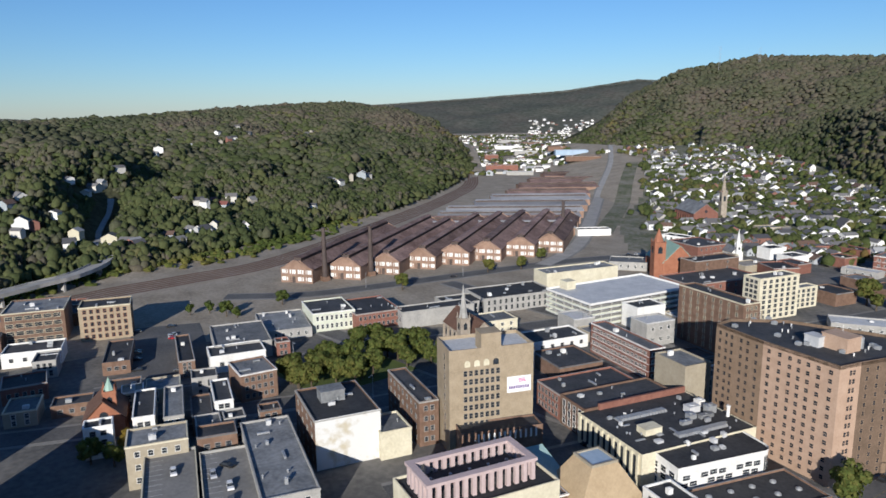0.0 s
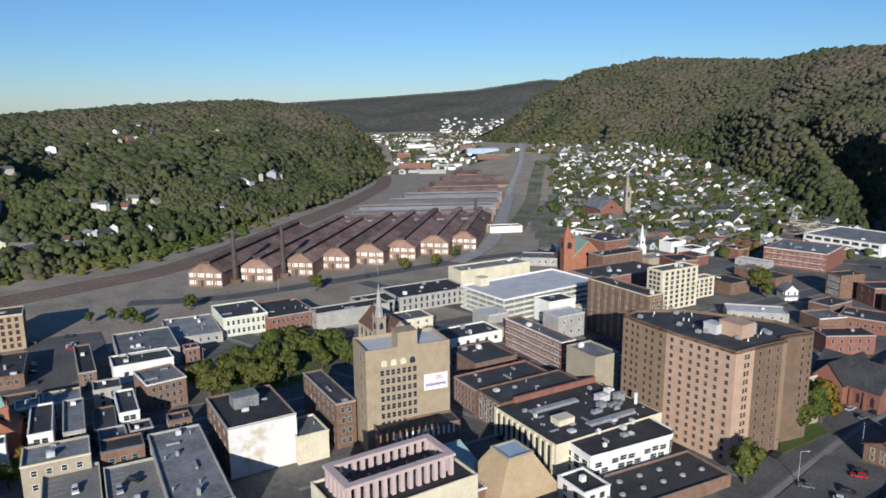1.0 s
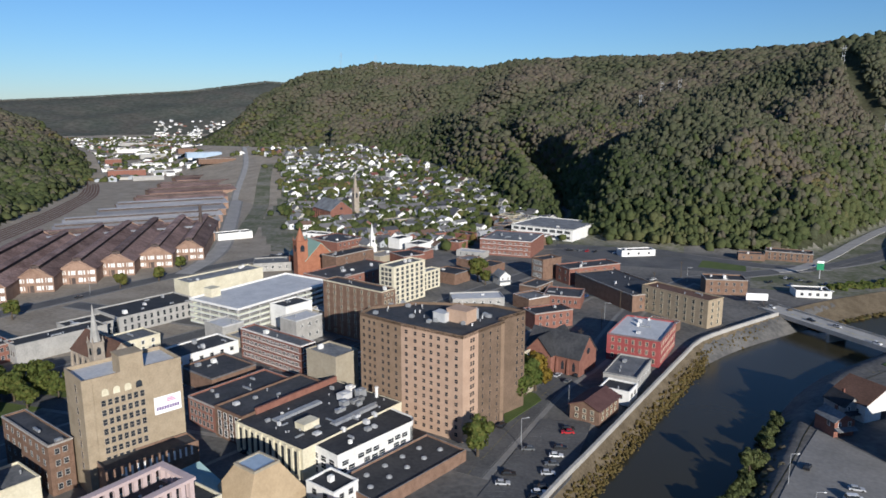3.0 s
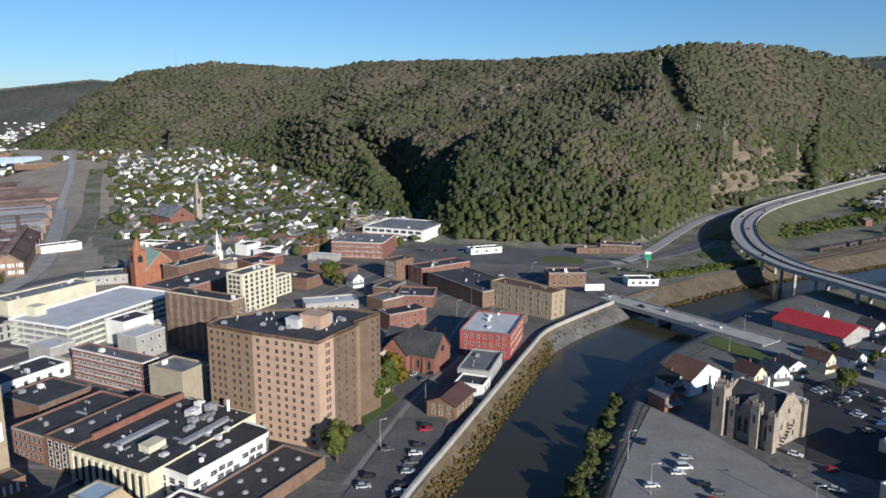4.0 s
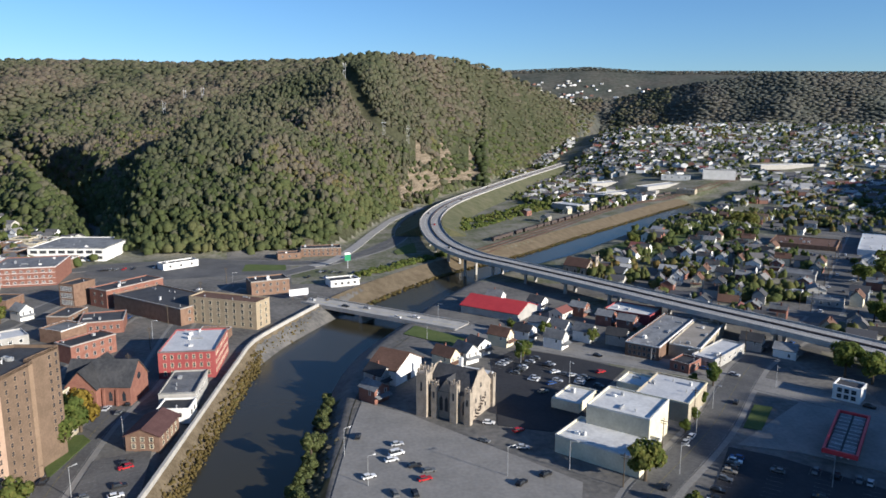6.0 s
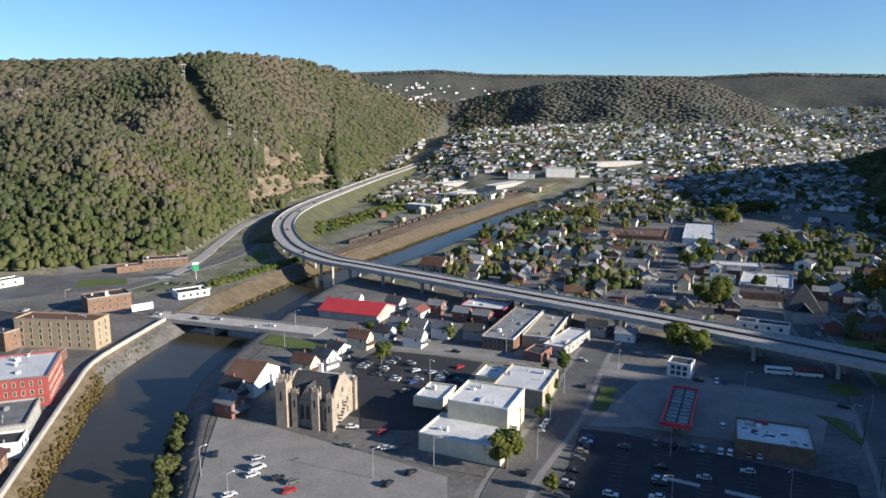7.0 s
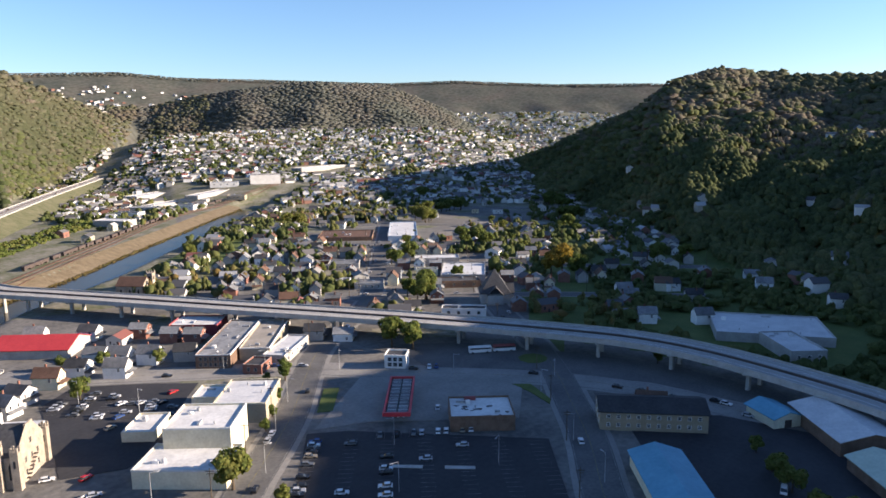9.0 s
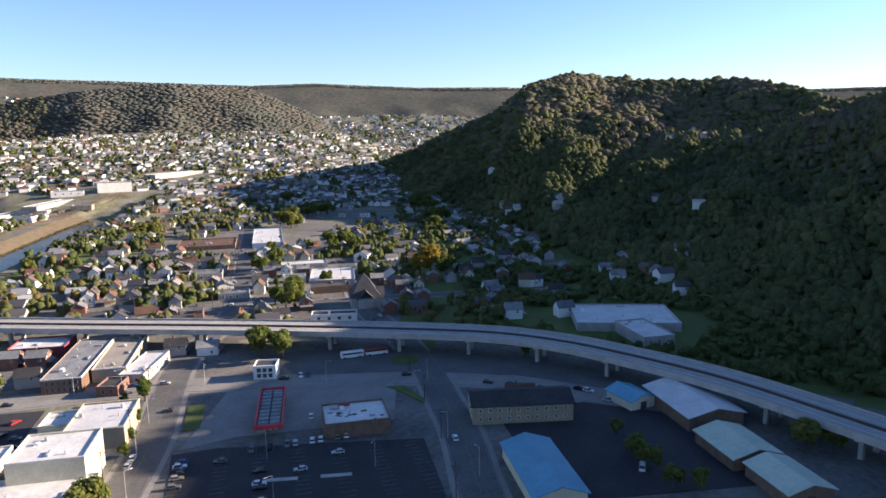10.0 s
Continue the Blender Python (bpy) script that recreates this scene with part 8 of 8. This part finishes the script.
# freight train
_p = smooth_path([(150, 619), (194, 668), (321, 805), (423, 916), (500, 960)], 16)
for _i in range(len(_p) - 1):
    _d = _p[_i + 1] - _p[_i]
    _x, _y = (_p[_i] + _p[_i + 1]) / 2
    _o = thing("freight_wagon", _x, _y, ground_z(_x, _y) + 0.35, math.degrees(math.atan2(_d[1], _d[0])), "open freight wagon standing on the siding", "wagon", "wagons of the freight train")
    _tank = _i % 7 in (4, 5) and _i > 14
    part("body", Shape().hull([(-6.6, -1.3, 1.1), (6.6, -1.3, 1.1), (6.6, 1.3, 1.1), (-6.6, 1.3, 1.1)], [(-6.9, -1.5, 3.6), (6.9, -1.5, 3.6), (6.9, 1.5, 3.6), (-6.9, 1.5, 3.6)], 0, True), "paint_white" if _tank else "steel_dark", _o)
    for _wx in (-4.6, 4.6):
        part("bogie", Shape().box(_wx - 1.2, -1.1, 0, _wx + 1.2, 1.1, 1.1), "steel_dark", _o)


def hip_hall(label, x, y, rot, w, d, h, ridge, wall, roof):
    """A hall under a ridged roof with deep eaves."""
    ob = thing("hall", x, y, 0, rot, label, "building")
    s = Shape().box(-w / 2, -d / 2, -1, w / 2, d / 2, h)
    for e in (-w / 2, w / 2):
        s.face([(e, -d / 2, h), (e, d / 2, h), (e, 0, h + ridge)])
    part("wall", s, wall, ob)
    part("roof", Shape().gable(-w / 2, -d / 2, w / 2, d / 2, h, h + ridge, 0.8, 0.3, 0, "x"), roof, ob)
    windows(ob, "front", w, d, 0.3, h, 1, max(2, int(w / 4)), (1.3, 1.3), "paint_white")
    for e in (-1, 1):
        part("door", Shape().box(e * w / 2 - 0.06, -1.5, 0, e * w / 2 + 0.06, 1.5, 3.0), "steel_dark", ob)
    return ob


hip_hall("large hall with bright blue metal roof", 186, 90, 44, 36, 16, 5, 2.6, "paint_cream", "roof_blue_bright")
hip_hall("small blue-roofed hall below the viaduct", 262, 88, 60, 15, 12, 4, 2.0, "paint_cream", "roof_blue_bright")
hip_hall("long hall with pale grey metal roof", 265, 65, 46, 33, 22, 5.5, 2.6, "brick_brown", "roof_pale")
hip_hall("pale green-roofed hall with broad eaves", 237, 43, 46, 22, 17, 4.5, 2.4, "brick_brown", "roof_pale_green")
hip_hall("pale green-roofed hall wing", 221, 25, 46, 20, 15, 4.5, 2.2, "brick_brown", "roof_pale_green")
hip_hall("house-like hall with brown roof and white gable", 28, 290, -40, 14, 20, 7, 5, "paint_white", "roof_brown")
for _x, _y, _w, _d, _rot in ((-188, 35.0, 14.6, 46, 77), (-183, 49.5, 14.2, 40, 77)):
    _o = thing("parking_deck", _x, _y, 0, _rot, "flat worn rooftop parking deck with low walls", "parking deck")
    part("wall", block_shell(_w, _d, 10.0), ["stone_grey", "paint_cream"], _o)
    part("deck", Shape().box(-_w / 2 + 0.4, -_d / 2 + 0.4, 8.9, _w / 2 - 0.4, _d / 2 - 0.4, 9.2), "lot_old", _o, "worn grey parking surface")
    for _k in range(14):
        part("bay_line", Shape().box(-_w / 2 + 0.8, -_d / 2 + 4 + _k * 2.9, 9.2, -_w / 2 + 5.2, -_d / 2 + 4.1 + _k * 2.9, 9.206), "white_line", _o)
for _x, _y, _t, _k in ((-197, 38, -11, 0), (-189, 47, -11, 1), (-192, 52, 35, 2), (-180, 49, -11, 0), (-172, 47, -11, 3)):
    car(_x, _y, _t, _k, 9.21)


# plain town blocks between the landmarks
def town_fill(corner, rot, nu, nv, gap, low, high, seed, chance):
    """Low flat-roofed shops and offices on the free plots of a street grid."""
    rng = random.Random(seed)
    a = radians(rot)
    styles = ["brick", "brown", "grey", "white_low", "dark", "tan", "brick", "pale", "brown", "tan_low", "brickdark", "stone"]
    words = {"brick": "red brick", "brown": "brown brick", "grey": "grey rendered", "white_low": "white painted", "dark": "dark brick", "tan": "tan rendered", "pale": "pale-roofed grey", "tan_low": "tan-roofed", "brickdark": "dark brick", "stone": "grey stone"}
    for i in range(nu):
        for j in range(nv):
            u, v = i * gap + rng.uniform(-2, 2), j * gap + rng.uniform(-2, 2)
            x, y = corner[0] + u * math.cos(a) - v * math.sin(a), corner[1] + u * math.sin(a) + v * math.cos(a)
            w, d = rng.uniform(0.55, 0.95) * gap, rng.uniform(0.55, 0.95) * gap
            if rng.random() > chance or any((x - p) ** 2 + (y - q) ** 2 < (r * 0.72 + max(w, d) * 0.5) ** 2 for p, q, r in TAKEN):
                continue
            if not all(far_from(s, np.array([x]), np.array([y]))[0] > max(w, d) * 0.5 + 5.5 for s in STREET_LINES) or far_from(RIVER, np.array([x]), np.array([y]))[0] < 50:
                continue
            if ground_z(x, y) > 1.5:
                continue
            if -382 < x < -298 and 38 < y < 92 or x > -185 and y > 400:
                continue
            if -292 < x < -240 and 92 < y < 178:
                continue
            st, h = rng.choice(styles), rng.uniform(low, high)
            fl = 1 if h < 6 else 2 if h < 9 else 3
            building(st, round(x, 1), round(y, 1), rot + rng.choice([0, 0, 90]), w, d, h, fl, *((max(2, int(w / 4)), max(2, int(d / 4.5))) if math.hypot(x, y) < 330 else (3, 0) if math.hypot(x, y) < 420 else (0, 0)), 0, words[st] + " low commercial building with flat roof", clutter=1)
            TAKEN.append((x, y, max(w, d) * 0.6))


for _x, _y, _r in ((-113, 215, 28), (-176, 134, 17), (-165, 131, 14), (-131, 95, 20), (-126, 134, 12), (-138, 179, 30), (-117, 174, 20), (-101, 170, 20), (-260, 290, 42), (-196, 33, 20), (-188, 54, 20), (-86, 283, 18), (-161.7, 182, 18), (-178, 183, 18)):
    TAKEN.append((_x, _y, _r))
town_fill((-95, 60), 79, 15, 14, 17, 4.5, 9.5, 11, 0.8)
town_fill((-47, 310), 79, 15, 14, 21, 4.5, 9, 16, 0.45)
town_fill((-300, -40), 77, 9, 10, 16, 4.5, 9, 12, 0.7)
town_fill((-222, 22), 79, 9, 11, 10.5, 7, 11.5, 15, 0.9)
town_fill((-60, 300), 60, 14, 14, 24, 4.5, 9, 13, 0.24)

# the models that were copied stand in the place too
for _m, (_x, _y, _a) in zip(TREES, ((-262, 150, 0), (-250, 160, 40), (-270, 120, 80), (451, 325, 10), (-240, 100, 0), (-7, 222, 0))):
    _m.location, _m.rotation_euler = (_x, _y, 0), (0, 0, radians(_a))
for _m, (_x, _y) in zip(CARS + [VAN], ((98, 283), (104, 278), (110, 272), (100, 262), (118, 280), (92, 270), (86, 262), (180, 92))):
    _m.location, _m.rotation_euler = (_x, _y, 0.21), (0, 0, 0.3)
VAN.location = (210, 66, 0.21)
for _m, (_x, _y, _a) in zip(HOUSES, ((110, 318, 45), (98, 332, 45), (84, 326, 45), (158, 342, 45), (204, 300, 45), (214, 288, 45))):
    _m.location, _m.rotation_euler = (_x, _y, 0), (0, 0, radians(_a))


# slip roads, the west bridge and the works down the valley
ribbon("road", "slip road climbing to the highway along the hill foot", [(-12, 530), (2, 545), (22, 600), (50, 700), (84, 800), (150, 905)], 4.5, 0.5, "road_deck", "road", 3.0)
ribbon("road", "curving slip road below the viaduct", [(10, 545), (31, 583), (60, 642), (84, 700)], 4, 0.35, "asphalt")
_p = smooth_path([(-440, -60, 8), (-476, 5, 8), (-489, 24, 8), (-502, 47, 8.5), (-529, 68, 9.5), (-556, 76, 12), (-580, 78, 14)], 8)
_o = thing("road_bridge", 0, 0, 0, 0, "pale concrete road bridge curving over the rail yard", "bridge")
_n2 = normals(_p)
for _nm, _a, _b, _z0, _z1, _mt in (("deck", -5.5, 5.5, -1.4, 0.0, "concrete"), ("parapet", -5.5, -5.1, 0.0, 1.1, "concrete"), ("parapet", 5.1, 5.5, 0.0, 1.1, "concrete"), ("carriageway", -5.0, 5.0, 0.0, 0.06, "road_deck")):
    _k = len(_p)
    _v = np.concatenate([np.c_[_p[:, :2] + _n2 * _q, _p[:, 2] + _z] for _q, _z in ((_a, _z0), (_b, _z0), (_b, _z1), (_a, _z1))])
    _i = np.arange(_k - 1)
    _f = np.concatenate([np.stack([_i + _c * _k, _i + _d * _k, _i + _d * _k + 1, _i + _c * _k + 1], 1) for _c, _d in ((1, 0), (2, 1), (3, 2), (0, 3))])
    big_mesh(_nm, _v, _f, [_mt]).parent = _o
for _i in range(1, len(_p) - 6, 4):
    part("pier", Shape().box(-0.7, -3, -1, 0.7, 3, _p[_i, 2] - 1.41), "concrete", _o, "", (_p[_i, 0], _p[_i, 1], 0), math.degrees(math.atan2(_n2[_i, 1], _n2[_i, 0])) - 90)
ribbon("road", "hillside road among the trees", HILL_ROAD, 4, 0.4, "road_deck", "road", 1.0)
for _x, _y, _rot, _w, _d, _h, _st, _lb in (
    (-1040, 830, 55, 60, 22, 10, "brick", "red brick works building down the valley"), (-1000, 880, 55, 50, 18, 7, "pale", "pale flat works building down the valley"),
    (-1130, 960, 55, 70, 26, 9, "white_low", "white works building down the valley"), (-1080, 1020, 55, 60, 26, 8, "red_roof_long", "red-roofed works building down the valley"),
    (-1300, 1120, 55, 70, 30, 9, "pale", "grey works building down the valley"), (-1420, 1200, 55, 60, 26, 8, "white_low", "white warehouse down the valley"),
    (-1240, 960, 55, 30, 20, 14, "brick", "brick mill building beside the railway"), (-940, 790, 55, 46, 16, 6, "pale", "low pale shed beside the mill"),
    (-960, 930, 55, 60, 24, 8, "bluefront", "blue clad works shed down the valley"), (-880, 880, 55, 60, 24, 8, "brown", "brown works shed down the valley"),
    (-1600, 1300, 55, 80, 30, 9, "white_low", "white roofed works far down the valley"), (-1750, 1500, 55, 80, 30, 9, "dark", "dark works building far down the valley"),
    (-1900, 1550, 55, 80, 30, 9, "pale", "pale works building far down the valley"), (-440, 455, 60, 30, 12, 6, "white_low", "white two-tier office building beside the mill road")):
    building(_st, _x, _y, _rot, _w, _d, _h, 0, 0, 0, 0, _lb, clutter=2)
_o = thing("rail_bridge", -1430, 1010, 0, -30, "pale footbridge over the railway tracks", "bridge")
part("deck", Shape().box(-40, -2.5, 8, 40, 2.5, 9.5), "concrete", _o)
for _x in (-30, 0, 30):
    part("pier", Shape().box(_x - 1, -2, -1, _x + 1, 2, 8), "concrete", _o)
